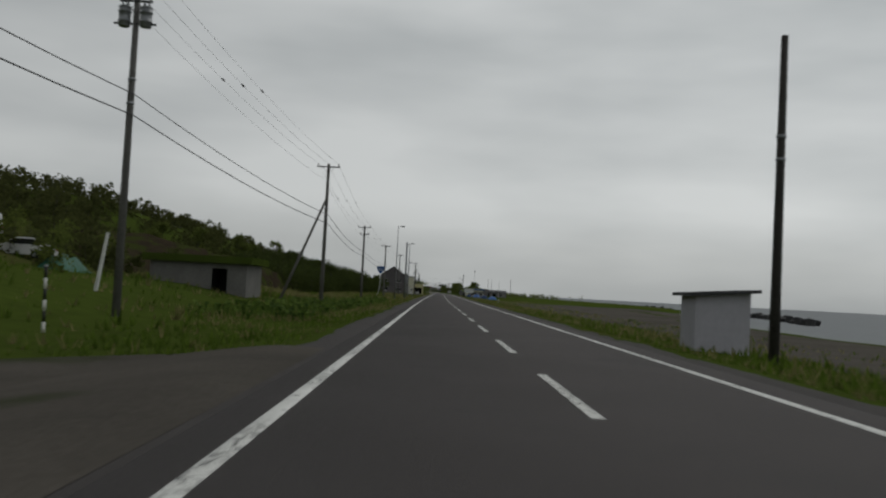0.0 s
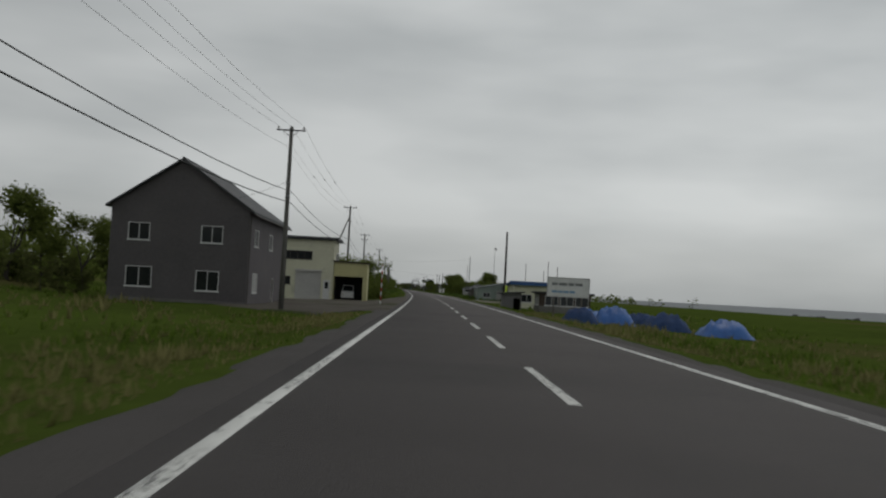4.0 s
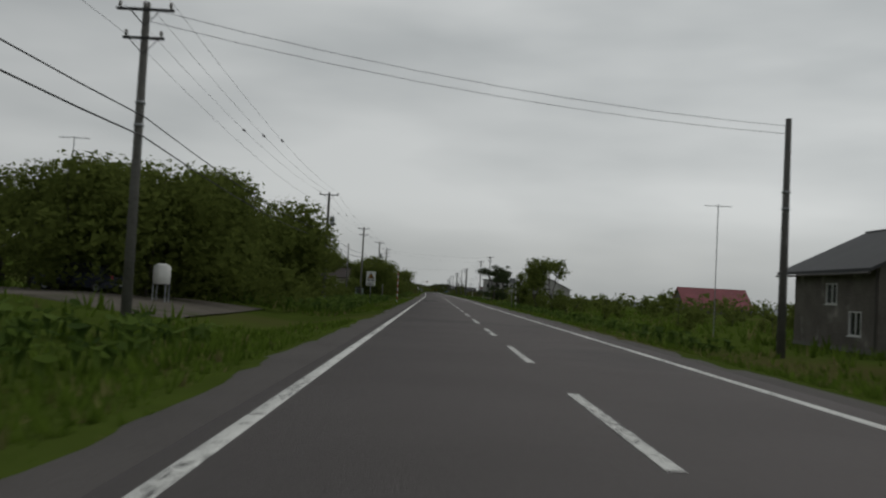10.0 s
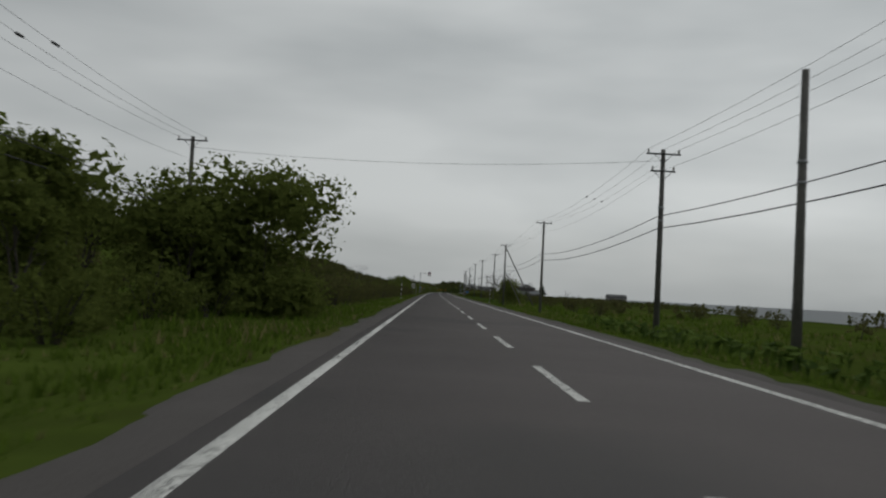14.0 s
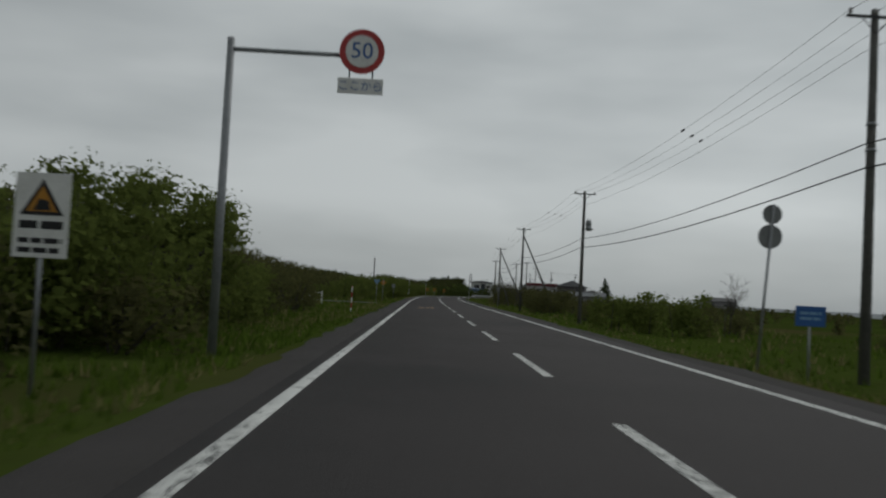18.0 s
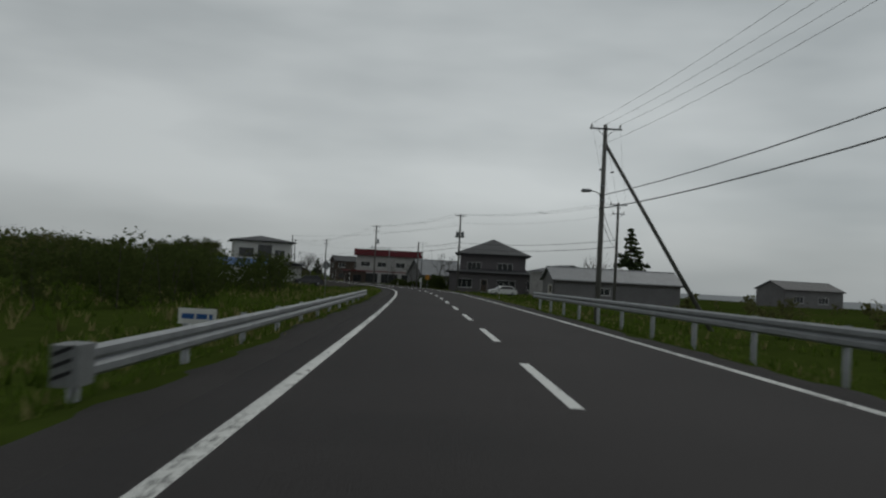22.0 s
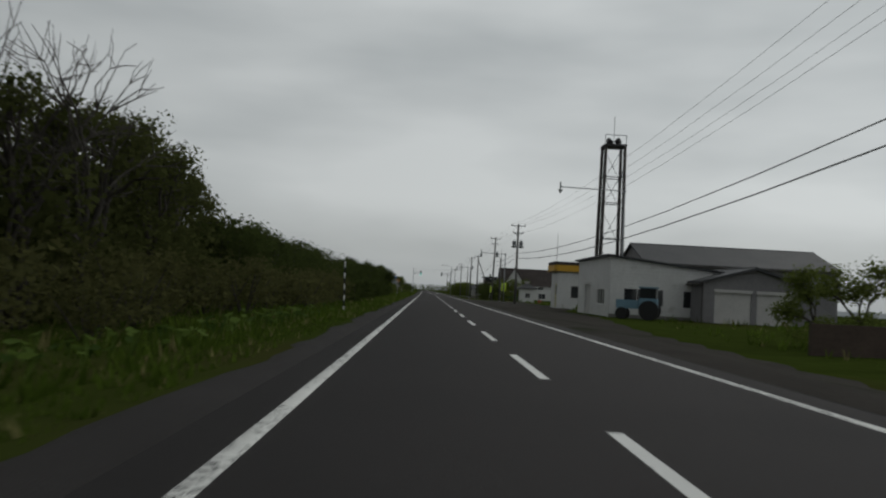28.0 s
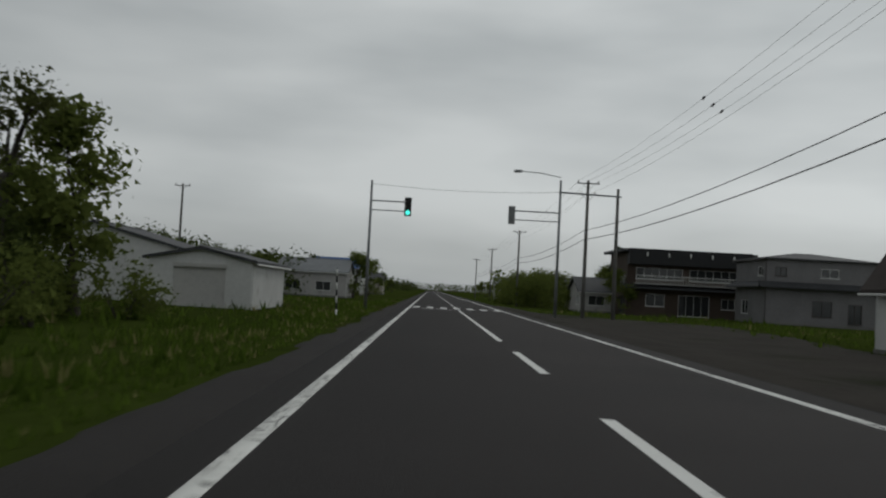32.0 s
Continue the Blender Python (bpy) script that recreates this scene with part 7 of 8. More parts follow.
def car(name, label, s, lat, yaw, paint, van=False, long=4.2):
    """A parked car: body, glass, wheels, lights."""
    ob = thing(name, s, lat, label, "car", "", yaw=yaw)
    w, h = (1.5, 1.8) if van else (1.66, 1.45)
    L = long / 2
    if van:
        prof = [(-L, 0.35), (-L, 1.0), (-L + 0.15, h - 0.08), (-L + 0.4, h), (L - 0.9, h), (L - 0.35, 1.05), (L - 0.05, 0.9), (L, 0.5), (L, 0.3), (-L + 0.1, 0.25)]
        glass = [(-L + 0.35, 1.08), (-L + 0.45, h - 0.14), (L - 0.95, h - 0.14), (L - 0.55, 1.08)]
    else:
        prof = [(-L, 0.4), (-L + 0.02, 0.85), (-L + 0.35, 0.95), (-L + 0.7, h - 0.05), (-L + 1.0, h), (L - 1.75, h), (L - 1.05, 0.95), (L - 0.25, 0.82), (L, 0.6), (L, 0.3), (-L + 0.1, 0.25)]
        glass = [(-L + 0.55, 0.98), (-L + 0.85, h - 0.1), (L - 1.8, h - 0.1), (L - 1.25, 0.98)]
    bm = bmesh.new()
    n = len(prof)
    rings = []
    for x, k in ((-w / 2, 0.0), (-w / 2 + 0.04, 1.0), (w / 2 - 0.04, 1.0), (w / 2, 0.0)):
        rings.append([bm.verts.new((x * (1 - 0.12 * max(0, (z - 0.95) / 0.6)), y * (0.985 if k == 0 else 1), z - (0.03 if k == 0 and z > 0.6 else 0))) for y, z in prof])
    for p, q in zip(rings[:-1], rings[1:]):
        for i in range(n):
            bm.faces.new((p[i], q[i], q[(i + 1) % n], p[(i + 1) % n]))
    bm.faces.new(rings[0][::-1])
    bm.faces.new(rings[-1])
    bmesh.ops.recalc_face_normals(bm, faces=bm.faces)
    me = bpy.data.meshes.new("body")
    bm.to_mesh(me)
    bm.free()
    part("body", me, paint, ob)
    for sx in (-1, 1):
        x = sx * (w / 2 - 0.03)
        part("side_glass", Form().side(glass, min(x, x + sx * 0.012), max(x, x + sx * 0.012)), GLASS, ob)
        for y in (-L + 0.75, L - 0.75):
            ty = part("wheel", Form().tube([(sx * (w / 2 - 0.2), y, 0.29), (sx * (w / 2 - 0.02), y, 0.29), (sx * (w / 2 + 0.01), y, 0.29)], [0.29, 0.29, 0.25], 16), RUBBER, ob, "black tyre")
            part("rim", Form().tube([(sx * (w / 2 + 0.0), y, 0.29), (sx * (w / 2 + 0.02), y, 0.29)], [0.18, 0.16], 12), STEEL, ty)
        part("headlight", Form().box(sx * w * 0.36 - 0.14, L - 0.10, 0.58, sx * w * 0.36 + 0.14, L + 0.01, 0.74), CURTAIN, ob, "clear headlight")
        part("tail_light", Form().box(sx * w * 0.42 - 0.07, -L - 0.01, 0.6, sx * w * 0.42 + 0.07, -L + 0.08, 0.9), RED_PAINT, ob, "red tail light")
    y0, z0, y1, z1 = (-L + 0.02, 1.05, -L + 0.17, h - 0.14) if van else (-L + 0.38, 1.0, -L + 0.68, h - 0.1)
    part("rear_glass", Form().quad((-w * 0.4, y0 - 0.015, z0), (w * 0.4, y0 - 0.015, z0), (w * 0.36, y1 - 0.015, z1), (-w * 0.36, y1 - 0.015, z1)), GLASS, ob)
    y0, z0, y1, z1 = (L - 0.40, 1.1, L - 0.86, h - 0.08) if van else (L - 1.1, 1.0, L - 1.70, h - 0.06)
    part("windscreen", Form().quad((w * 0.41, y0 + 0.03, z0), (-w * 0.41, y0 + 0.03, z0), (-w * 0.37, y1 + 0.03, z1), (w * 0.37, y1 + 0.03, z1)), GLASS, ob)
    part("bumper", Form().box(-w / 2 + 0.02, -L - 0.05, 0.32, w / 2 - 0.02, -L + 0.08, 0.55, 0.04), paint, ob)
    part("number_plate", Form().box(-0.17, -L - 0.06, 0.40, 0.17, -L - 0.05, 0.52), WHITE_PAINT, ob, "plain pale plate")
    return ob


def shack_openings(w, h):
    return [(w * 0.35, 0.0, 0.9, min(1.9, h - 0.3), "door")]


def heap(name, label, s, lat, w, d, h, mat, seed, category="nets"):
    rng = np.random.default_rng(seed)
    v, f = [], []
    n, m = 15, 11
    for i in range(n):
        for j in range(m):
            x, y = (i / (n - 1) - 0.5), (j / (m - 1) - 0.5)
            e = max(0.0, 1 - (2 * abs(x)) ** 3) * max(0.0, 1 - (2 * abs(y)) ** 3)
            v.append((x * w, y * d, -0.05 + h * e * (0.7 + 0.45 * rng.random())))
    for i in range(n - 1):
        for j in range(m - 1):
            a = i * m + j
            f.append((a, a + m, a + m + 1, a + 1))
    return solid(name, Form().add(v, f), mat, s, lat, label, category, smooth=True)


# -- at the start --
building("bus_shelter", "small pale lilac sheet-metal shelter with a dark lean-to roof", 40.0, 8.2, 2.1, 2.0, 2.2, "mono_r", 0.22, W_LILAC, R_DARK, category="shelter", over=0.3, base=0)
pp = thing("leaning_post", 50, -18.3, "white leaning wooden post in the meadow", "post", lean=8)
part("shaft", Form().tube([(0, 0, -0.3), (0, 0, 2.9)], [0.10, 0.08], 8), WHITE_PAINT, pp)
car("parked_car", "white car parked in the yard", 70, -31, 80, CAR_WHITE)
car("parked_car", "white van parked in the yard", 72, -35.5, 70, CAR_WHITE, True, 3.6)
building("turf_store", "low concrete store with a turf roof against the bank", 76, -16.4, 7.5, 6, 2.6, "flat", 0.55, W_CONCRETE, EARTH, front=[(4.8, 0.2, 1.2, 2.0, "void")], category="store", base=0, over=0.5)
heap("covered_boat", "small green boat lying in the grass", 66, -26.5, 2.2, 4.6, 1.1, GREEN_PAINT, 12, "boat")
# -- forecourt --
building("gabled_house", "mauve-grey two-storey house with a gabled front", 337, -14.2, 9.5, 16, 6.6, "gable_y", 3.2, W_MAUVE, R_DARK,
         front=[(1.2, 4.2, 1.5, 1.2, "window"), (6.2, 4.2, 1.5, 1.2, "window"), (1.2, 1.0, 1.8, 1.4, "window"), (6.0, 0.9, 1.6, 1.4, "window")],
         flank=[(2, 4.2, 1.6, 1.2, "window"), (8, 4.2, 1.6, 1.2, "window"), (2, 0.9, 1.8, 1.4, "curtain"), (10, 0, 0.9, 2.0, "door")], upper=None)
building("workshop_building", "cream two-storey workshop with a window band and roller shutter", 380, -12.55, 12.5, 6, 6.9, "flat", 0.35, W_CREAM, R_DARK,
         front=[(4.0, 4.6, 6.0, 0.95, "dark_window"), (3.6, 1.6, 4.0, 0.95, "dark_window"), (8.15, 0, 3.0, 3.2, "shutter"), (11.4, 0.1, 0.8, 2.2, "door", FRAME_WHITE)], flank=[(3, 4.6, 3, 1.0, "window")], category="building", base=0, over=0.45)
building("garage", "cream garage with an open dark doorway", 380.2, -8.6, 3.9, 3.2, 4.35, "mono_l", 0.12, W_YELLOW, R_BROWN, front=[(0.12, 0, 3.3, 2.8, "void")], category="garage", base=0, over=0.2)
car("parked_van", "white van parked inside the garage mouth", 383.4, -10.9, 180, CAR_WHITE, True, 3.4)
car("parked_car", "white car parked beside the gabled house", 360, -19, 100, CAR_WHITE)
rsh = building("roadside_shed", "white sheet shed with a blue metal roof", 390, 9.6, 7.2, 7, 2.9, "mono_s", 0.5, W_CREAM, R_BLUE, front=[(4.2, 0.9, 1.6, 1.1, "window"), (1.0, 0.9, 1.4, 1.0, "window")], flank=[(2, 0.8, 2.0, 1.1, "window")], category="shed", base=0, over=0.5)
part("fascia", Form().box(-0.55, -0.60, 3.05, 7.75, -0.52, 3.55), R_BLUE, rsh, "blue metal fascia")
building("grey_shed", "weathered grey shed with a dark open doorway", 373.0, 6.7, 2.0, 2.6, 1.7, "mono_r", 0.25, W_GREY, R_DARK, front=[(1.15, 0.0, 0.7, 1.3, "void")], category="shed", base=0, over=0.35)
building("window_hut", "low dark hut walled with white-framed windows", 369.5, 10.2, 5.4, 4, 2.0, "flat", 0.15, W_BROWN, R_DARK,
         front=[(0.6, 0.75, 1.4, 1.05, "window"), (2.2, 0.75, 1.4, 1.05, "window"), (3.8, 0.75, 1.4, 1.05, "window")], flank=[(0.3, 0.75, 1.5, 1.1, "window"), (2.1, 0.75, 1.5, 1.1, "window")], category="hut", base=0.7)
sb = thing("signboard", 345.5, 9.3, "large white faded signboard on two posts", "signboard")
for x in (-1.1, 1.1):
    part("post", Form().box(x - 0.06, 0.02, -0.3, x + 0.06, 0.14, 2.5), W_OLDWOOD, sb)
part("board", Form().box(-1.65, -0.03, 1.75, 1.65, 0.02, 3.25), WHITE_PAINT, sb, "white faded board")
part("board_frame", Form().add(*edge_bars(lambda u, z, n: (u, n, z), -1.68, 1.72, 3.36, 1.56, 0.05, -0.05, 0.03)), W_PALE, sb)
bars(sb, "writing", -1.3, 1.2, 2.55, 2.95, 1, -0.031, GREY_BACK, 8)
bars(sb, "writing", -1.3, 0.6, 2.0, 2.3, 1, -0.031, PALE_BLUE, 9)


for s, q, w, d, h, mat in ((338, 9.0, 2.6, 2.5, 1.1, NETTING), (341, 12.0, 3.0, 3, 1.3, TARP), (336, 14.5, 3.2, 3, 1.2, NETTING), (333, 17.5, 3.4, 3, 1.1, TARP), (345, 15, 3, 3, 1.0, NETTING), (350, 12, 2.5, 3, 0.9, TARP)):
    heap("fishing_net", "bundled blue fishing net under a tarpaulin" if mat is TARP else "bundled dark blue fishing net", s, q, w, d, h, mat, int(s))
# -- village on the left --
building("dark_house", "pale two-storey house with dark eaves and dark windows", 452, -17.5, 9, 9, 6.0, "hip", 1.0, W_PALE, R_DARK,
         front=[(1, 3.4, 2.4, 1.6, "dark_window"), (5.0, 3.6, 1.2, 1.4, "dark_window"), (7.0, 3.6, 1.2, 1.4, "dark_window"), (0.5, 0.4, 4.6, 2.1, "dark_window"), (5.6, 0.9, 1.0, 1.0, "window"), (7.3, 0.1, 1.0, 2.0, "door")], flank=[(2, 3.5, 2, 1.2, "dark_window"), (5, 0.6, 2, 1.4, "dark_window")], upper=2.9, over=0.7)
building("white_building", "white two-storey building with a row of windows over garage openings", 477, -11.8, 11.5, 9, 6.0, "gable_x", 0.7, W_WHITE, R_GREY,
         front=[(0.9, 4.0, 1.5, 1.0, "dark_window"), (3.7, 4.0, 1.5, 1.0, "dark_window"), (6.4, 4.0, 1.5, 1.0, "dark_window"), (9.2, 4.0, 1.5, 1.0, "dark_window"), (5.3, 0, 2.4, 2.2, "shutter"), (7.9, 0, 2.8, 2.2, "void"), (0.8, 0.6, 2.4, 1.8, "window")], category="building", base=0)
building("low_grey_shed", "low grey shed with a shallow gabled roof", 466, 17.2, 10.4, 14, 3.2, "gable_y", 0.9, W_GREY, R_GREY, front=[(0.8, 0.5, 1.6, 2.0, "door", FRAME_WHITE), (3.0, 0.9, 1.4, 1.0, "window"), (7.0, 0, 2.4, 2.3, "void")], category="shed", base=0)
building("low_green_shed", "faded green sheet shed with a sloping roof", 478, 11.6, 6.6, 12, 2.7, "mono_r", 1.5, W_GREEN, R_GREY, front=[(1.2, 0.7, 1.6, 1.1, "window"), (4.2, 0, 1.6, 2.1, "shutter")], flank=[(2, 0.6, 2, 1.4, "window"), (7, 0, 1.6, 2.0, "door")], category="shed", base=0)
building("far_shed", "small grey shed with a gabled roof", 494, 11.2, 4, 6, 2.3, "gable_y", 0.9, W_OLDWOOD, R_DARK, flank=[(1, 0.7, 1.4, 1.0, "window")], category="shed", base=0)
building("yard_shed", "low dark shed beside the gravel yard", 462, 25, 8, 9, 2.6, "gable_x", 0.9, W_GREY, R_DARK, front=[(1, 0, 2.0, 2.0, "void"), (4.5, 0.8, 1.6, 1.1, "window")], category="shed", base=0)
building("white_house", "pale grey house with a dark hip roof beside trees", 542, -16.3, 9, 15.4, 3.9, "hip", 1.7, W_PALE, R_DARK, front=[(1, 1.2, 1.5, 1.3, "window"), (5.4, 1.2, 2, 1.4, "curtain")], flank=[(4.0, 1.25, 2.8, 1.6, "window"), (11.6, 1.5, 1.7, 0.9, "window")], over=0.45)
building("two_storey_hut", "beige two-storey workshop with long dark window rows", 557.6, 14.0, 9.0, 6.0, 2.55, "gable_y", 1.45, W_PALE, R_GREY, front=[(0.25, 1.62, 1.5, 0.72, "window"), (1.95, 1.62, 1.5, 0.72, "window"), (3.65, 1.62, 1.5, 0.72, "window"), (5.35, 1.62, 1.5, 0.72, "window"), (7.05, 1.62, 1.5, 0.72, "window"), (2.0, 0.35, 1.5, 0.75, "window"), (3.7, 0.35, 1.5, 0.75, "window")], flank=[(1.4, 1.7, 0.7, 0.5, "window"), (1.4, 0.2, 0.6, 0.8, "window")], over=0.3, base=0)
building("old_wooden_house", "old silvered wooden house with a low gabled roof", 549.4, 18.2, 5.0, 7.2, 2.45, "gable_y", 1.2, W_OLDWOOD, R_GREY, front=[(0.3, 0.15, 4.2, 0.8, "void"), (1.0, 1.4, 1.3, 0.6, "window")], flank=[(2.2, 0.5, 0.8, 0.7, "window"), (4.6, 0.2, 0.8, 0.7, "window")], over=0.35, base=0)
heap("covered_boat", "boat under a blue tarpaulin", 520, 18.4, 4.0, 5.0, 1.5, TARP, 5, "boat")
building("white_hut", "small white sheet-metal hut", 548, 27.5, 3, 3, 2.2, "mono_s", 0.3, W_WHITE, R_GREY, front=[(0.6, 0.8, 1.2, 0.9, "window")], category="hut", base=0)
pn = thing("slanted_board", 614, 9.6, "white slanted panel on a timber stand", "panel", tip=-12)
part("sheet", Form().box(-1.0, 0, 0.5, 1.0, 0.03, 2.3), WHITE_PAINT, pn)
for x in (-0.8, 0.8):
    part("leg", Form().box(x - 0.05, 0.03, -0.2, x + 0.05, 0.12, 2.2), W_OLDWOOD, pn)
gb = thing("litter_station", 572, -11.45, "red-framed box with green mesh panels beside the entrance", "waste box")
part("frame", Form().add(*edge_bars(lambda u, z, n: (u, n, z), -0.9, 0.1, 1.8, 1.5, 0.14, -0.05, 0.05)), RED_PAINT, gb, "faded red frame")
for x in (-0.74, 0.04):
    part("panel", Form().box(x, 0.0, 0.26, x + 0.7, 0.04, 1.44), GREEN_PAINT, gb, "green mesh panel")
part("lid", Form().box(-0.98, -0.1, 1.6, 0.98, 1.0, 1.68), W_BROWN, gb)
part("body", Form().box(-0.88, 0.06, 0.05, 0.88, 0.9, 1.58), W_BROWN, gb)
building("dark_hut", "small dark tilted hut beside the verge", 631.0, -12.1, 1.5, 1.4, 1.4, "mono_l", 0.25, W_BROWN, R_DARK, front=[(0.3, 0.1, 0.7, 1.1, "void")], category="hut", base=0, over=0.15)
building("hidden_house", "dark-roofed house behind the hedge", 672, -25.5, 9, 8, 6.0, "gable_x", 2.2, W_BROWN, R_DARK, front=[(4.5, 3.0, 1.4, 1.0, "window")])
building("grey_roof_house", "low white house with a grey metal roof behind bushes", 690, 14.2, 10, 8, 3.2, "gable_x", 1.5, W_PALE, R_GREY, front=[(1, 0.9, 1.6, 1.3, "window"), (4.4, 0.9, 1.6, 1.3, "window"), (7.6, 0.1, 1.4, 2.2, "dark_window")])
building("small_grey_house", "small grey house with a gabled roof", 700, 28, 7, 7, 2.8, "gable_y", 1.4, W_GREY, R_GREY, front=[(1, 0.9, 1.4, 1.0, "window")])
building("weathered_house", "weathered wooden house with dark eaves and small windows", 707, 17.2, 8, 9, 4.0, "gable_y", 2.0, W_OLDWOOD, R_DARK, front=[(0.5, 2.0, 0.9, 1.0, "window"), (2.4, 2.0, 1.4, 1.0, "window"), (0.5, 0.5, 0.9, 0.9, "window"), (2.4, 0.4, 1.4, 1.1, "window"), (5, 0.6, 1.8, 1.2, "window")], flank=[(1.5, 0.8, 1.2, 1.1, "window"), (4, 2.2, 1.2, 1.0, "window")], over=0.7)
building("red_barn", "low barn with a faded red roof", 855, 50.4, 14, 11, 1.4, "gable_x", 3.8, W_OLDWOOD, R_REDPINK, category="barn", base=0)
tv_antenna(720, 14.2, height(720, 14.2), 7.6)
tv_antenna(716, -21.3, height(716, -21.3), 8.2)
tk = thing("water_tank", 712, -15.0, "small white tank on a steel stand", "tank")
part("vessel", Form().tube([(0, 0, 0.9), (0, 0, 0.95), (0, 0, 1.75), (0, 0, 1.9)], [0.36, 0.42, 0.42, 0.2], 14), WHITE_PAINT, tk, "", True)
for x in (-0.3, 0.3):
    for y in (-0.3, 0.3):
        part("leg", Form().box(x - 0.03, y - 0.03, -0.2, x + 0.03, y + 0.03, 0.95), STEEL, tk)
car("parked_car", "dark car parked at the wood's edge", 713, -19.3, 80, CAR_NAVY)
building("long_low_house", "long low house with a brown roof behind the trees", 854, -19.5, 16, 7, 2.9, "gable_x", 1.7, W_BEIGE, R_BROWN, z=height(854, -21) + 0.7, front=[(2, 0.9, 2.2, 1.2, "window"), (8, 0.9, 2.2, 1.2, "window")])
building("small_shelter", "small grey shelter beside the entrance", 836, -14.9, 1.4, 1.4, 1.5, "mono_s", 0.2, W_GREEN, R_DARK, front=[(0.2, 0.2, 1.0, 1.4, "void")], category="shelter", base=0, over=0.15)
building("grey_gable_house", "grey house with a pale gabled front", 884, 20.0, 11, 9, 3.8, "gable_y", 2.5, W_PALE, R_GREY, front=[(0.6, 0.8, 0.9, 1.7, "dark_window"), (2.0, 0.8, 0.9, 1.7, "dark_window"), (4.0, 1.0, 2.0, 1.2, "window"), (7.2, 0.8, 3.0, 1.6, "dark_window"), (4.6, 3.6, 1.8, 1.1, "dark_window")], flank=[(1.5, 0.9, 2, 1.2, "window")])
building("two_gable_house", "dark-roofed house behind the leaf bed", 936, -20.5, 15, 9, 2.9, "gable_x", 2.7, W_PALE, R_DARK, front=[(1, 0.9, 1.8, 1.2, "curtain"), (6, 0.9, 1.8, 1.2, "window")])
building("gable_porch", "small white gable of the dark-roofed house", 933, -22.0, 3.0, 3.5, 3.3, "gable_y", 1.5, W_WHITE, R_DARK, front=[(0.8, 1.2, 1.4, 1.1, "window")], category="porch", over=0.5)
building("gable_porch", "small white gable of the dark-roofed house", 933, -29.5, 3.0, 3.5, 3.3, "gable_y", 1.5, W_WHITE, R_DARK, front=[(0.8, 1.2, 1.4, 1.1, "window")], category="porch", over=0.5)
building("white_block", "white two-storey block with two rows of windows", 943, 14.3, 12.6, 6, 5.9, "flat", 0.25, W_PALE, R_GREY,
         front=[(0.6 + i * 2.4, 3.7, 1.8, 1.1, "window") for i in range(5)] + [(0.6 + i * 2.4, 1.0, 1.8, 1.2, "window") for i in range(3)] + [(8.5, 0, 3.0, 2.4, "shutter")], flank=[(1, 3.7, 1.8, 1, "window")], category="building", upper=2.7)
wall_ = solid("block_wall", Form().box(-12, 0, -0.4, 0, 0.2, 1.0), W_CONCRETE, 934, -15.0, "grey concrete block wall", "wall", yaw=8)
fence = solid("sheet_fence", Form().box(-12, 0.22, 0.2, 0, 0.26, 1.9), W_TEAL, 934, -15.0, "teal corrugated sheet fence on a block wall", "fence", yaw=8)
bb = thing("blank_signboard", 905, 13.9, "blank grey back of a signboard on two posts", "signboard")
for x in (-0.7, 0.7):
    part("post", Form().box(x - 0.05, -0.1, -0.3, x + 0.05, 0.0, 4.5), STEEL, bb)
part("board", Form().box(-1.05, 0.0, 2.8, 1.05, 0.04, 4.7), W_PALE, bb)
for z in (3.2, 3.75, 4.3):
    part("batten", Form().box(-1.0, -0.05, z - 0.03, 1.0, 0.0, z + 0.03), STEEL, bb)
# -- gate on the scrub stretch --
gt = thing("field_gate", 1296, -15.0, "white gate posts with a long rail", "gate")
for x in (-0.2, 1.2):
    part("post", Form().box(x - 0.07, -0.07, -0.3, x + 0.07, 0.07, 1.5), WHITE_PAINT, gt)
part("rail", Form().box(-0.2, -0.04, 1.2, 1.2, 0.04, 1.3), WHITE_PAINT, gt)
part("rail", Form().tube([(-9, 0, 0.35), (8, 0, 0.4)], 0.035, 6), STEEL, gt)
# -- beyond the bend --
building("gable_garage", "grey garage with a low ridge roof beside the road", 1548, 15.5, 15, 6, 2.6, "gable_x", 1.3, W_GREY, R_GREY, front=[(5.2, 1.0, 1.4, 0.8, "window")], flank=[(1.2, 0, 2.0, 2.0, "door", W_BEIGE)], category="garage", base=0)
building("low_gable_house", "pale grey two-storey house with a low gable", 1580, 24.8, 8.3, 8, 4.0, "gable_y", 0.9, W_PALE, R_DARK, front=[(4.2, 2.9, 2.0, 1.0, "dark_window"), (4.0, 0, 2.8, 2.1, "shutter"), (1, 0.9, 1.2, 1.0, "window")], category="house", base=0)
building("hip_roof_house", "dark two-storey house with a pyramid roof", 1598, 16.6, 11.2, 11.0, 6.6, "hip", 2.9, W_MAUVE, R_DARK,
         front=[(1.2, 3.9, 2.4, 1.3, "window"), (6.4, 3.9, 2.6, 1.3, "window")], flank=[(0.8, 4.1, 1.6, 1.2, "window"), (3.6, 4.1, 1.6, 1.2, "dark_window")], over=0.9, yaw=-20)
building("house_wing", "wide dark ground floor with low eaves round the pyramid-roofed house", 1595, 13.8, 18.4, 13.4, 3.4, "hip", 1.0, W_MAUVE, R_DARK,
         front=[(1.2, 0.8, 2.6, 1.5, "window"), (5.2, 0.2, 1.2, 2.1, "door"), (8.0, 0.8, 3.0, 1.5, "window"), (13, 0.8, 2.6, 1.5, "window")], flank=[(1, 0.9, 2.6, 1.4, "window"), (5.5, 0.9, 2.6, 1.4, "dark_window")], category="house wing", over=0.7, yaw=-20)
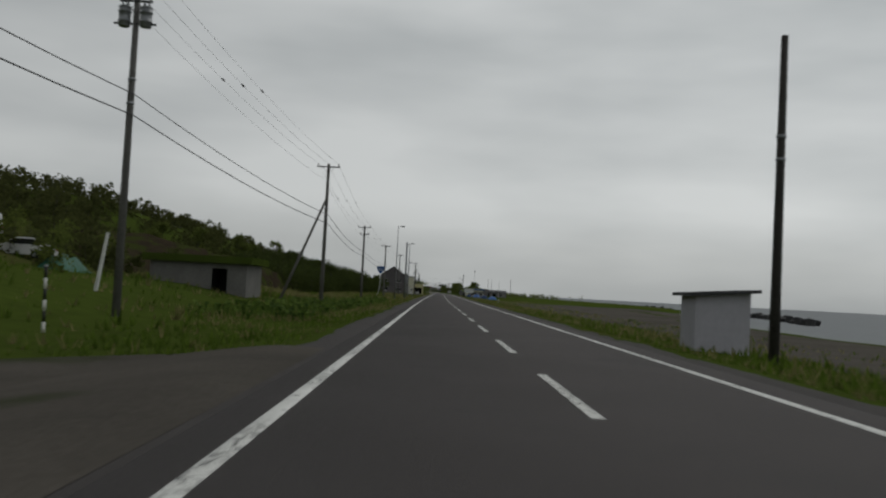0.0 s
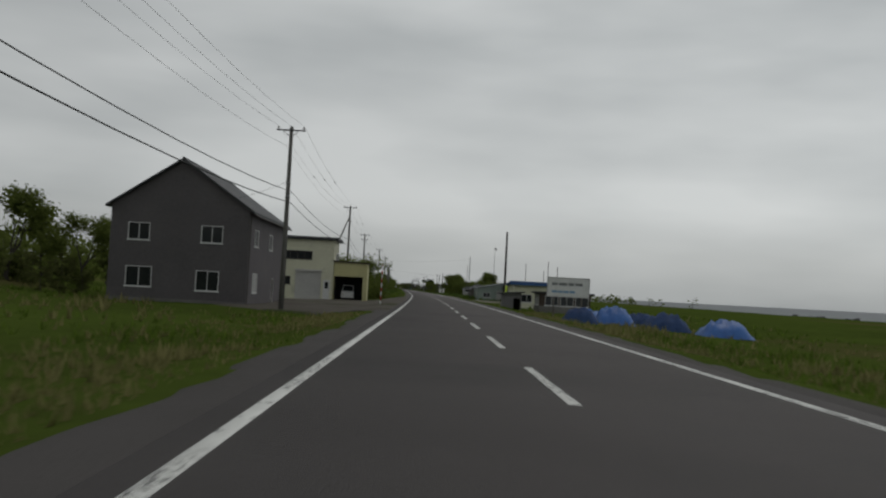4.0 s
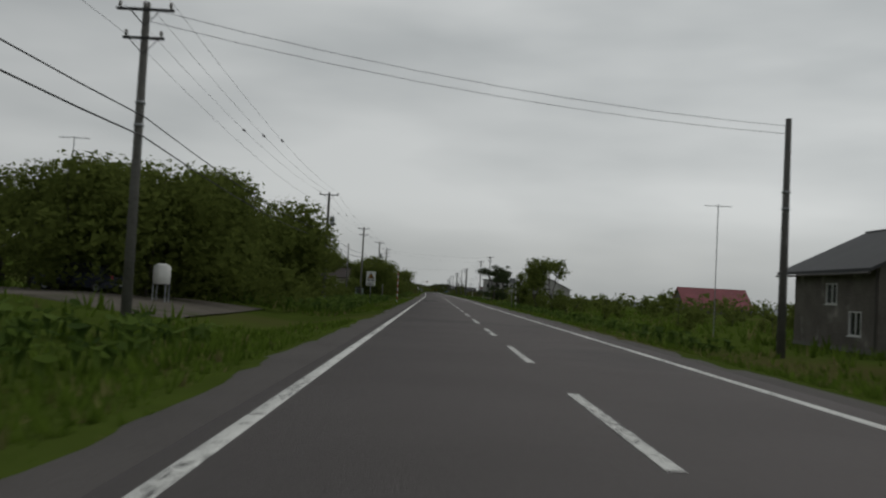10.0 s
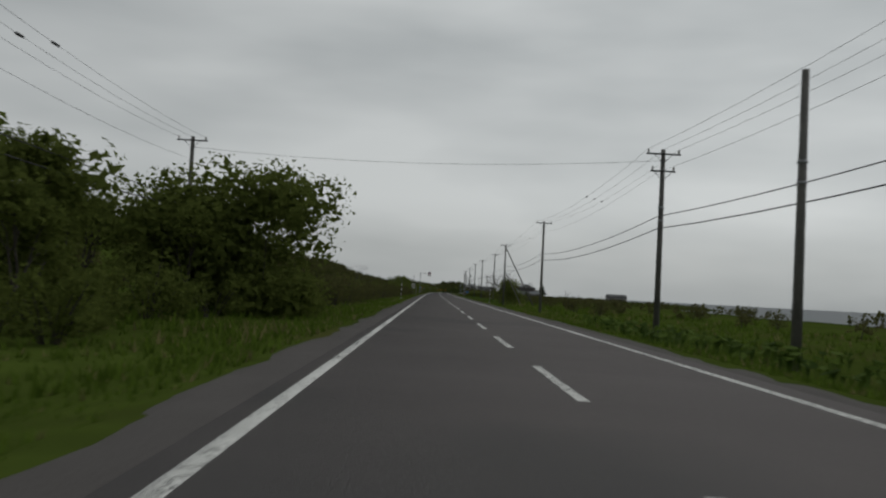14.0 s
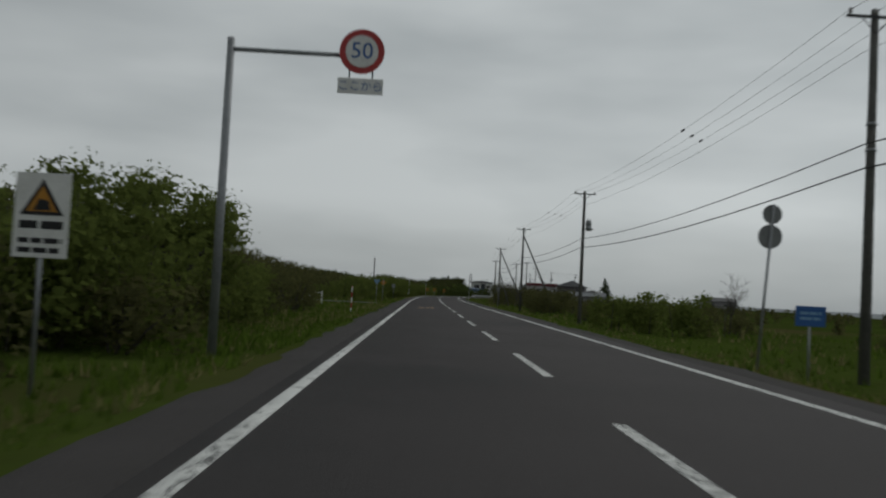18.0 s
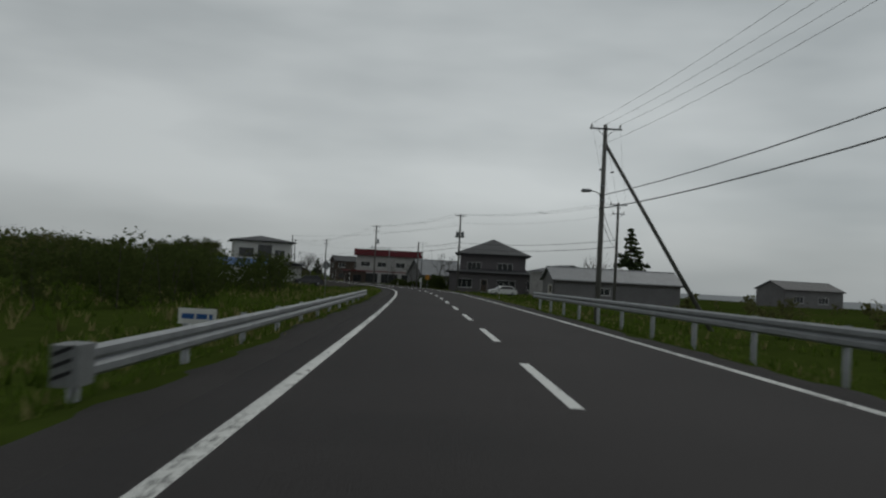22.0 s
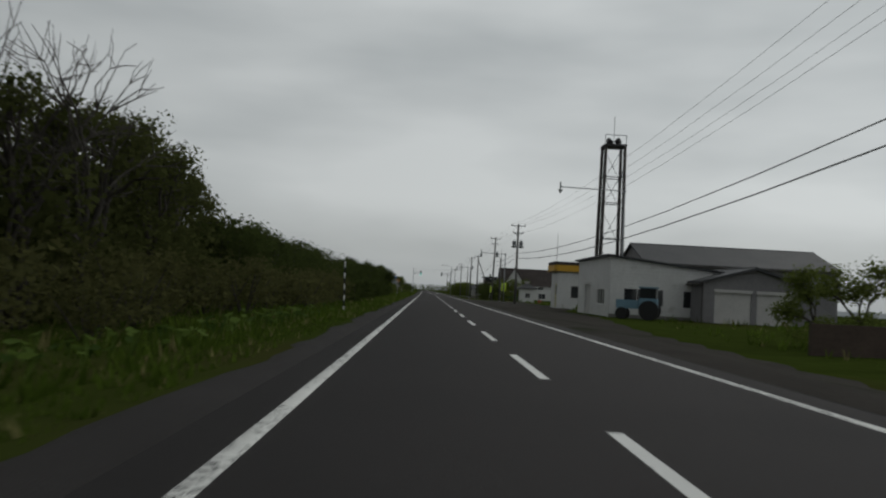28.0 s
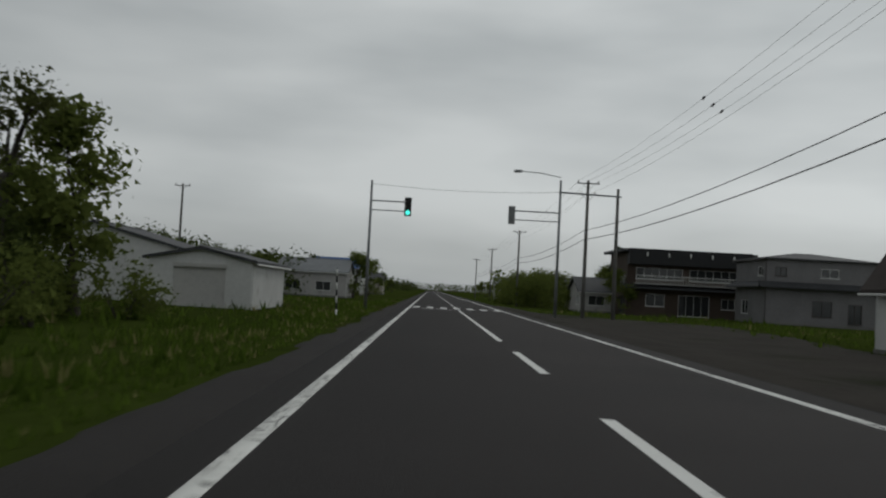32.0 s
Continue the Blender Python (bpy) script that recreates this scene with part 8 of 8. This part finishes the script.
ap = tv_antenna(1592, 8.0, height(1592, 8.0), 7.8, "white and dark post with a television aerial and lamp")
part("sleeve", Form().tube([(0, 0, -0.2), (0, 0, 2.0)], 0.09, 8), WHITE_PAINT, ap, "white lower post")
part("dark_post", Form().tube([(0, 0, 2.0), (0, 0, 5.6)], 0.07, 8), DARK_STEEL, ap)
part("lamp_head", Form().tube([(-0.05, -0.12, 5.75), (-0.05, 0.12, 5.75)], [0.2, 0.16], 12), WHITE_PAINT, ap, "round white lamp", True)
part("meter_box", Form().box(-0.3, -0.2, 1.35, -0.05, 0.05, 1.7, 0.02), WHITE_PAINT, ap, "small white box")
part("bracket", Form().tube([(-0.5, 0, 5.5), (0.1, 0, 5.5)], 0.02, 5), DARK_STEEL, ap)
nb = thing("notice_box", 1591.5, 8.9, "orange notice box on a thin post", "notice box")
part("case", Form().box(-0.32, -0.15, 1.75, 0.32, 0.1, 2.5, 0.04), SIGN_YELLOW, nb)
part("post", Form().tube([(0, 0, -0.3), (0, 0, 1.8)], 0.035, 6), STEEL, nb)
building("low_grey_house", "low house with a steep grey roof among bare trees", 1624, 18.2, 9, 10, 2.8, "gable_x", 2.9, W_GREY, R_GREY, front=[(1, 0.8, 1.8, 1.3, "window"), (5.2, 0.8, 1.8, 1.3, "window")], flank=[(1, 0.8, 2, 1.2, "window")])
car("parked_car", "white car parked before the houses", 1579, 17.4, 95, CAR_WHITE)
wd = building("white_dark_house", "white and dark two-storey house with a flat-eaved hip roof", 1589, -13.7, 8.4, 9.2, 6.3, "hip", 1.0, W_WHITE, R_DARK,
         front=[(0.7, 3.9, 2.2, 1.3, "dark_window"), (3.5, 3.5, 2.1, 2.3, "dark_window"), (6.0, 3.9, 1.6, 1.2, "window"), (0.3, 0.3, 4.6, 2.1, "dark_window"), (5.2, 0.7, 2.6, 1.5, "dark_window")], flank=[(1.2, 3.7, 2.2, 1.3, "window"), (5.4, 3.7, 1.6, 1.3, "window"), (1, 0.2, 2.6, 1.9, "dark_window"), (5, 0.1, 0.9, 2.0, "door")], over=0.7, upper=2.9)
part("skirt_roof", Form().side([(-1.3, 2.8), (-0.02, 3.2), (-0.02, 3.34), (-1.3, 2.92)], -8.4, 2.2), R_DARK, wd, "dark skirt roof between the storeys")
part("porch_roof", Form().plate([(0.04, 3.2), (2.3, 2.8), (2.3, 2.92), (0.04, 3.34)], -1.3, 9.6), R_DARK, wd, "dark lean-to roof over the porch")
part("porch", Form().box(0.04, 0.6, 0.55, 1.9, 9.0, 2.84), W_WHITE, wd, "white enclosed porch")
part("porch_base", Form().box(0.03, 0.56, -0.6, 1.93, 9.04, 0.56), W_CONCRETE, wd, "dark porch base")
for a, b in ((1.4, 2.6), (3.6, 5.6), (6.6, 8.2)):
    q = part("porch_window", Form().box(1.86, a, 0.8, 1.93, b, 2.5), FRAME_DARK, wd)
    for c in (a + 0.06, (a + b) / 2 + 0.03):
        part("pane", Form().box(1.925, c, 0.87, 1.94, c + (b - a) / 2 - 0.1, 2.43), GLASS, q)
building("tall_shed", "white tall shed with double doors and a dark eave", 1606.0, -11.9, 3.7, 6, 4.6, "mono_s", 0.3, W_PALE, R_DARK, front=[(1.6, 0.1, 0.95, 3.0, "door", W_BEIGE), (2.6, 0.1, 0.95, 3.0, "door", W_BEIGE)], category="shed", base=0)
building("blue_roof_shed", "low shed with a blue roof", 1577, -17.8, 6.5, 5, 2.3, "mono_n", 1.1, W_WHITE, R_BLUE, category="shed", base=0)
car("parked_car", "black car parked beside the shed", 1581, -11.6, 95, CAR_BLACK)
building("red_roof_house", "white two-storey house with a wine-red roof", 1665, 15.0, 15.2, 6.5, 6.9, "flat", 1.5, W_PALE, R_RED,
         front=[(1.0, 4.2, 2.2, 1.2, "window"), (5, 4.2, 2.2, 1.2, "window"), (9.5, 4.2, 2.2, 1.2, "window"), (1, 0.4, 4.2, 2.2, "dark_window"), (6, 0.4, 4.0, 2.2, "dark_window"), (11, 0.4, 3.2, 2.2, "dark_window")], flank=[(1.5, 4.2, 2.2, 1.2, "window"), (4.2, 4.2, 1.6, 1.2, "window"), (1, 0.8, 2.6, 1.5, "dark_window")], over=0.7, upper=3.1, yaw=-14)
building("brown_shop", "dark brown low building before the red-roofed house", 1656, 11.4, 3.6, 7, 2.9, "flat", 0.25, W_BROWN, R_RED, front=[(0.6, 0.5, 2.0, 1.6, "dark_window")], flank=[(0.8, 0.2, 2.6, 2.0, "dark_window"), (4.4, 0, 1.6, 2.1, "door")], category="shop", base=0)
building("brown_house", "brown timber house behind bare trees", 1724, 23.5, 13, 7, 6.2, "gable_x", 1.4, W_BROWN, R_DARK, front=[(1, 4.2, 2.2, 1.2, "window"), (6, 4.2, 2.2, 1.2, "window"), (1.2, 1.0, 3.0, 1.4, "dark_window"), (6.4, 1.0, 2.4, 1.4, "dark_window")], flank=[(1.5, 0.8, 2.4, 1.4, "window"), (2, 4.2, 2.0, 1.2, "window")], upper=3.1)
building("dark_shed", "dark weathered wooden roadside shed", 1735, 12, 6, 8, 2.6, "gable_y", 1.2, W_BROWN, R_DARK, category="shed", base=0)
building("dark_shed", "dark wooden shed with a blue tarpaulin", 1790, 14, 7, 9, 2.8, "gable_y", 1.2, W_OLDWOOD, R_DARK, category="shed", base=0)
heap("tarpaulin", "crumpled blue tarpaulin over stored timber", 1770, 10.5, 2.4, 3, 1.0, TARP, 4, "tarpaulin")
# tower of four poles
tw = thing("siren_tower", 1878, 13.4, "tower of four grey posts with a platform and sirens", "tower")
zt = height(1878, 13.4)
for x in (-0.95, 0.95):
    for y in (-0.95, 0.95):
        part("leg", Form().tube([(x, y, -0.3), (x * 0.85, y * 0.85, 14.3)], [0.17, 0.13], 8), DARK_POLE, tw, "", True)
for z in (3.2, 6.4, 9.4, 11.6):
    f = Form()
    for p, q in (((-1, -1), (1, -1)), ((1, -1), (1, 1)), ((1, 1), (-1, 1)), ((-1, 1), (-1, -1))):
        f.tube([(p[0] * 0.7, p[1] * 0.7, z), (q[0] * 0.7, q[1] * 0.7, z)], 0.04, 5)
        f.tube([(p[0] * 0.7, p[1] * 0.7, z), (q[0] * 0.7, q[1] * 0.7, z + 2.6)], 0.02, 4)
    part("bracing", f, DARK_STEEL, tw)
part("platform", Form().box(-0.95, -0.95, 14.2, 0.95, 0.95, 14.35), DARK_STEEL, tw)
for k in range(4):
    a = k * math.pi / 2 + 0.5
    part("siren_horn", Form().tube([(math.cos(a) * 0.15, math.sin(a) * 0.15, 14.7), (math.cos(a) * 0.6, math.sin(a) * 0.6, 14.7)], [0.08, 0.28], 10), DARK_STEEL, tw, "", True)
part("rod", Form().tube([(0, 0, 14.3), (0, 0, 16.9)], 0.02, 5), DARK_STEEL, tw)
part("rail", Form().add(*edge_bars(lambda u, z, n: (u, n, z), -0.9, 14.35, 1.8, 0.8, 0.04, -0.9, -0.86)), DARK_STEEL, tw)
building("white_low_building", "white low hall with a row of windows", 1868, 11.6, 8, 14, 3.6, "mono_l", 0.9, W_WHITE, R_DARK, front=[(1.0, 0.9, 3.0, 1.3, "window"), (5.4, 0.9, 2.4, 1.3, "window")], flank=[(2, 0.9, 3, 1.2, "window"), (8, 0, 2.6, 2.4, "shutter")], category="building")
building("grey_garage", "grey garage with two pale shutters and a low gable", 1865, 17.6, 7.2, 9, 2.9, "gable_y", 1.0, W_GREY, R_DARK, front=[(0.8, 0, 2.6, 2.2, "shutter"), (3.8, 0, 2.6, 2.2, "shutter")], category="garage", base=0)
building("hangar", "long barn with a curved-looking grey roof", 1895, 20.8, 20, 14, 5.3, "gable_x", 2.2, W_GREY, R_DARK, category="barn", base=0)
solid("brick_wall", Form().box(0, 0, -0.4, 6, 0.25, 1.2), W_BROWN, 1835, 12.5, "low brown garden wall", "wall")
tr = thing("tractor", 1864, 13.0, "pale blue tractor parked before the hall", "tractor", yaw=70)
part("hood", Form().box(-0.35, 0.1, 0.75, 0.35, 1.7, 1.35, 0.08), TRACTOR_BLUE, tr)
part("cab", Form().box(-0.6, -1.1, 0.9, 0.6, 0.1, 1.5, 0.05), TRACTOR_BLUE, tr)
part("cab_roof", Form().box(-0.62, -1.15, 2.2, 0.62, 0.15, 2.3, 0.05), TRACTOR_BLUE, tr)
part("cab_glass", Form().box(-0.55, -1.05, 1.5, 0.55, 0.05, 2.2), GLASS, tr)
for sx in (-1, 1):
    part("wheel", Form().tube([(sx * 0.55, -0.6, 0.68), (sx * 0.95, -0.6, 0.68)], 0.68, 18), RUBBER, tr, "large rear tyre")
    part("wheel", Form().tube([(sx * 0.5, 1.25, 0.42), (sx * 0.78, 1.25, 0.42)], 0.42, 16), RUBBER, tr, "front tyre")
building("kiosk", "white kiosk with a yellow and brown fascia", 1895, 11.6, 6.4, 4.6, 3.8, "flat", 0.02, W_WHITE, R_BROWN, front=[(1.4, 1.2, 1.5, 1.15, "dark_window")], flank=[(0.5, 0.1, 1.5, 2.5, "door", W_YELLOW)], category="kiosk", base=0, z=0.0)
fa = thing("kiosk_fascia", 1895, 11.6, "yellow fascia under a brown top band round the kiosk roof", "fascia", z=3.83)
part("fascia", Form().box(-0.45, -0.45, 0, 6.75, 5.05, 0.65, 0.3), YELLOW_PAINT, fa, "yellow band")
part("top_band", Form().box(-0.4, -0.4, 0.65, 6.7, 5.0, 1.0, 0.3), R_BROWN, fa, "brown band")
building("hill_house", "low house with a grey roof behind the kiosk", 1930, 22, 10, 8, 3.0, "gable_x", 1.4, W_PALE, R_GREY, front=[(1, 0.9, 2, 1.2, "window"), (6, 0.9, 2, 1.2, "window")])
building("tower_hut", "small white hut with a pyramid roof", 1964, 14.9, 2.5, 2.5, 2.9, "hip", 1.0, W_WHITE, R_DARK, front=[(0.9, 1.2, 0.9, 0.9, "window")], flank=[(0.9, 0.1, 0.9, 2.0, "door")], category="hut", base=0, over=0.55)
part("turret", Form().box(0.9, 0.9, 3.4, 1.6, 1.6, 4.1).box(0.75, 0.75, 4.1, 1.75, 1.75, 4.2), W_PALE, bpy.data.objects["tower_hut"])
dm = thing("oil_drum", 1963, 18.3, "red steel drum beside the hut", "drum")
part("barrel", Form().tube([(0, 0, 0), (0, 0, 0.28), (0, 0, 0.30), (0, 0, 0.32), (0, 0, 0.58), (0, 0, 0.6), (0, 0, 0.62), (0, 0, 0.88)], [0.29, 0.29, 0.305, 0.29, 0.29, 0.305, 0.29, 0.29], 16), RED_PAINT, dm, "", True)
building("roadside_house", "grey house with a dark roof among trees", 2000, 27, 9, 7, 3.2, "gable_x", 1.4, W_GREY, R_DARK, front=[(1, 1.0, 2, 1.1, "window"), (5, 1.0, 2, 1.1, "window")])
# -- the last village --
building("steep_gable_house", "white house with a steep brown roof", 2077, 21.0, 15.5, 5.5, 5.2, "gable_x", 4.2, W_WHITE, R_BROWN, front=[(7.2, 3.4, 1.6, 1.3, "window"), (11.4, 3.4, 1.6, 1.3, "window"), (7.4, 0.7, 2.2, 1.5, "window"), (11.6, 0.7, 2.2, 1.5, "window")], flank=[(1, 0.8, 2, 1.3, "window"), (3.4, 3.6, 1.2, 1.2, "window")], over=0.6)
building("front_gable", "steep white front gable of the brown-roofed house", 2074.8, 22.2, 5.4, 2.5, 5.2, "gable_y", 4.3, W_WHITE, R_BROWN, front=[(1.8, 5.0, 1.6, 1.5, "window"), (1.5, 0.8, 2.2, 1.6, "window")], category="house wing", over=0.5)
building("gable_wing", "low white wing with a brown roof", 2076, 17.6, 3.0, 4, 3.4, "gable_y", 2.2, W_WHITE, R_BROWN, front=[(1.1, 0.8, 1.6, 1.2, "window")], category="house wing", over=0.5)
car("parked_van", "white van parked before the steep-roofed house", 2070, 27.8, 90, CAR_WHITE, True, 4.4)
ct = solid("storage_container", Form().box(0, 0, 0, 2.3, 2.2, 1.9), TARP, 2062, 16.8, "blue steel storage container", "container")
ct = solid("storage_container", Form().box(0, 0, 0, 5.5, 2.4, 1.7), GREEN_PAINT, 2025, 15.8, "green steel storage container", "container")
shop = building("balcony_shop", "black and white two-storey shop with a balcony rail", 2145, 20.8, 14.0, 10, 7.4, "flat", 0.3, W_BROWN, R_DARK, front=[(1.0, 4.3, 5.4, 1.3, "band"), (7.2, 4.3, 5.6, 1.3, "band"), (2.2, 1.2, 2.2, 1.4, "window"), (6.0, 0.2, 3.6, 2.4, "window"), (11.0, 1.2, 1.6, 1.2, "window")], flank=[(1, 3.4, 3, 1.2, "window"), (1, 0.2, 3, 2.0, "dark_window")], category="shop", upper=3.6, over=0.8)
part("fascia", Form().box(-0.1, -1.1, 5.95, 14.1, -0.02, 7.75, 0.02), BLACK_PAINT, shop, "black boarded front over the balcony")
for i in range(5):
    part("fascia_lamp", Form().box(1.9 + i * 2.5, -1.16, 6.9, 2.05 + i * 2.5, -1.1, 7.35), WHITE_PAINT, shop, "small white lamp")
part("porch_roof", Form().side([(-1.5, 3.15), (0.0, 3.5), (0.0, 3.62), (-1.5, 3.27)], -0.5, 15.4), R_DARK, shop, "dark lean-to roof over the ground floor")
bl = thing("balcony_rail", 2143.9, 21.6, "pale railing along the shop's upper floor", "railing", z=height(2145, 20.8) + 3.7)
part("deck", Form().box(0, 0, 0, 12.4, 1.0, 0.12), W_PALE, bl)
part("top_rail", Form().box(0, 0, 0.95, 12.4, 0.05, 1.02), WHITE_PAINT, bl)
_bal = shared(("baluster", 1), lambda: Form().box(-0.02, 0.005, 0.12, 0.02, 0.045, 0.95), WHITE_PAINT)
for i in range(42):
    part("baluster", _bal, WHITE_PAINT, bl).location = (0.05 + i * 0.3, 0, 0)
gh = building("grey_house", "grey two-storey house with hip roof and dark skirt roof", 2130, 31.4, 11, 9, 6.6, "hip", 0.9, W_GREY, R_DARK, front=[(0.8, 4.9, 1.2, 0.9, "dark_window"), (5.4, 4.9, 1.8, 0.9, "window"), (4.6, 1.0, 2.0, 1.6, "dark_window"), (8.2, 0.4, 1.4, 2.0, "dark_window")], flank=[(1, 4.9, 1.4, 0.9, "window"), (5, 1.0, 2, 1.4, "window")])
part("skirt_roof", Form().side([(-1.0, 3.7), (-0.02, 4.25), (-0.02, 4.35), (-1.0, 3.84)], -0.9, 11.9), R_DARK, gh, "dark skirt roof between the storeys")
part("skirt_roof", Form().plate([(-0.9, 3.7), (-0.02, 4.25), (-0.02, 4.35), (-0.9, 3.84)], 0.0, 9.6), R_DARK, gh)
building("white_shed", "white low shed with a shutter and low gabled roof", 2093, -12.2, 5.9, 11.5, 2.75, "gable_y", 0.6, W_WHITE, R_DARK, front=[(1.4, 0, 3.0, 2.3, "shutter")], category="shed", base=0)
building("school_building", "long low grey building behind the meadow", 2085, -36, 18, 9, 3.8, "flat", 0.3, W_PALE, R_GREY, front=[(1 + i * 3.3, 1.2, 2.4, 1.4, "window") for i in range(5)], category="building")
building("white_shed", "white shed with a gabled roof", 2099, -17.6, 12, 10, 3.4, "gable_y", 1.5, W_WHITE, R_DARK, front=[(1, 0.9, 1.4, 1, "window")], category="shed", base=0)
building("far_house", "low house beyond the garages", 1600, 85, 14, 9, 3.6, "gable_x", 1.5, W_GREY, R_DARK, front=[(2, 1.0, 2.4, 1.3, "window"), (8, 1.0, 2.4, 1.3, "window")])
for s, q, w, h, m, rr in ((2152, 16.6, 4.5, 2.6, W_PALE, R_DARK), (2195, 20, 9, 3.2, W_GREY, R_DARK), (2240, 19, 10, 3.6, W_GREY, R_DARK), (2160, -13, 9, 3.4, W_PALE, R_GREY), (2200, -14, 9, 4.8, W_WHITE, R_BLUE), (2250, -13, 9, 3.2, W_BEIGE, R_DARK), (2260, 14, 9, 4, W_PALE, R_GREY)):
    building("far_house", "house farther along the road", s, q, w, 9, h, "gable_x", 1.6, m, rr, front=[(1, 0.9, 2, 1.2, "window"), (5, 0.9, 2, 1.2, "window")], flank=[(1, 0.9, 2, 1.2, "window")])

# breakwater blocks off the beach
_blk = [Form().prism([(math.cos(a + 0.3 * k) * r, math.sin(a + 0.3 * k) * r) for a, r in ((0, 1.3), (0.9, 1.1), (1.7, 1.4), (2.6, 1.0), (3.4, 1.35), (4.3, 1.1), (5.3, 1.25))], -1.0, 1.1 + 0.3 * k).mesh("breakwater_block") for k in range(3)]
for m in _blk:
    m.materials.append(ROCK)
for i in range(210):
    s = RNG.uniform(-20, 620)
    q = float(table([(-400, 82), (250, 100), (330, 122), (700, 150)], s)) + RNG.normal(0, 2.0)
    if math.sin(s * 0.021 + 0.8) < -0.35:
        continue
    o = part("breakwater_block", _blk[i % 3], ROCK)
    o.matrix_basis = spot(s, q, -3.2 + RNG.uniform(-0.3, 1.0), RNG.uniform(0, 360), RNG.uniform(-20, 20), RNG.uniform(-20, 20))
    o.scale = (K, K, K * 0.8)
    tagged(o, "dark wet concrete breakwater block in the shallows", "breakwater block", "breakwater")
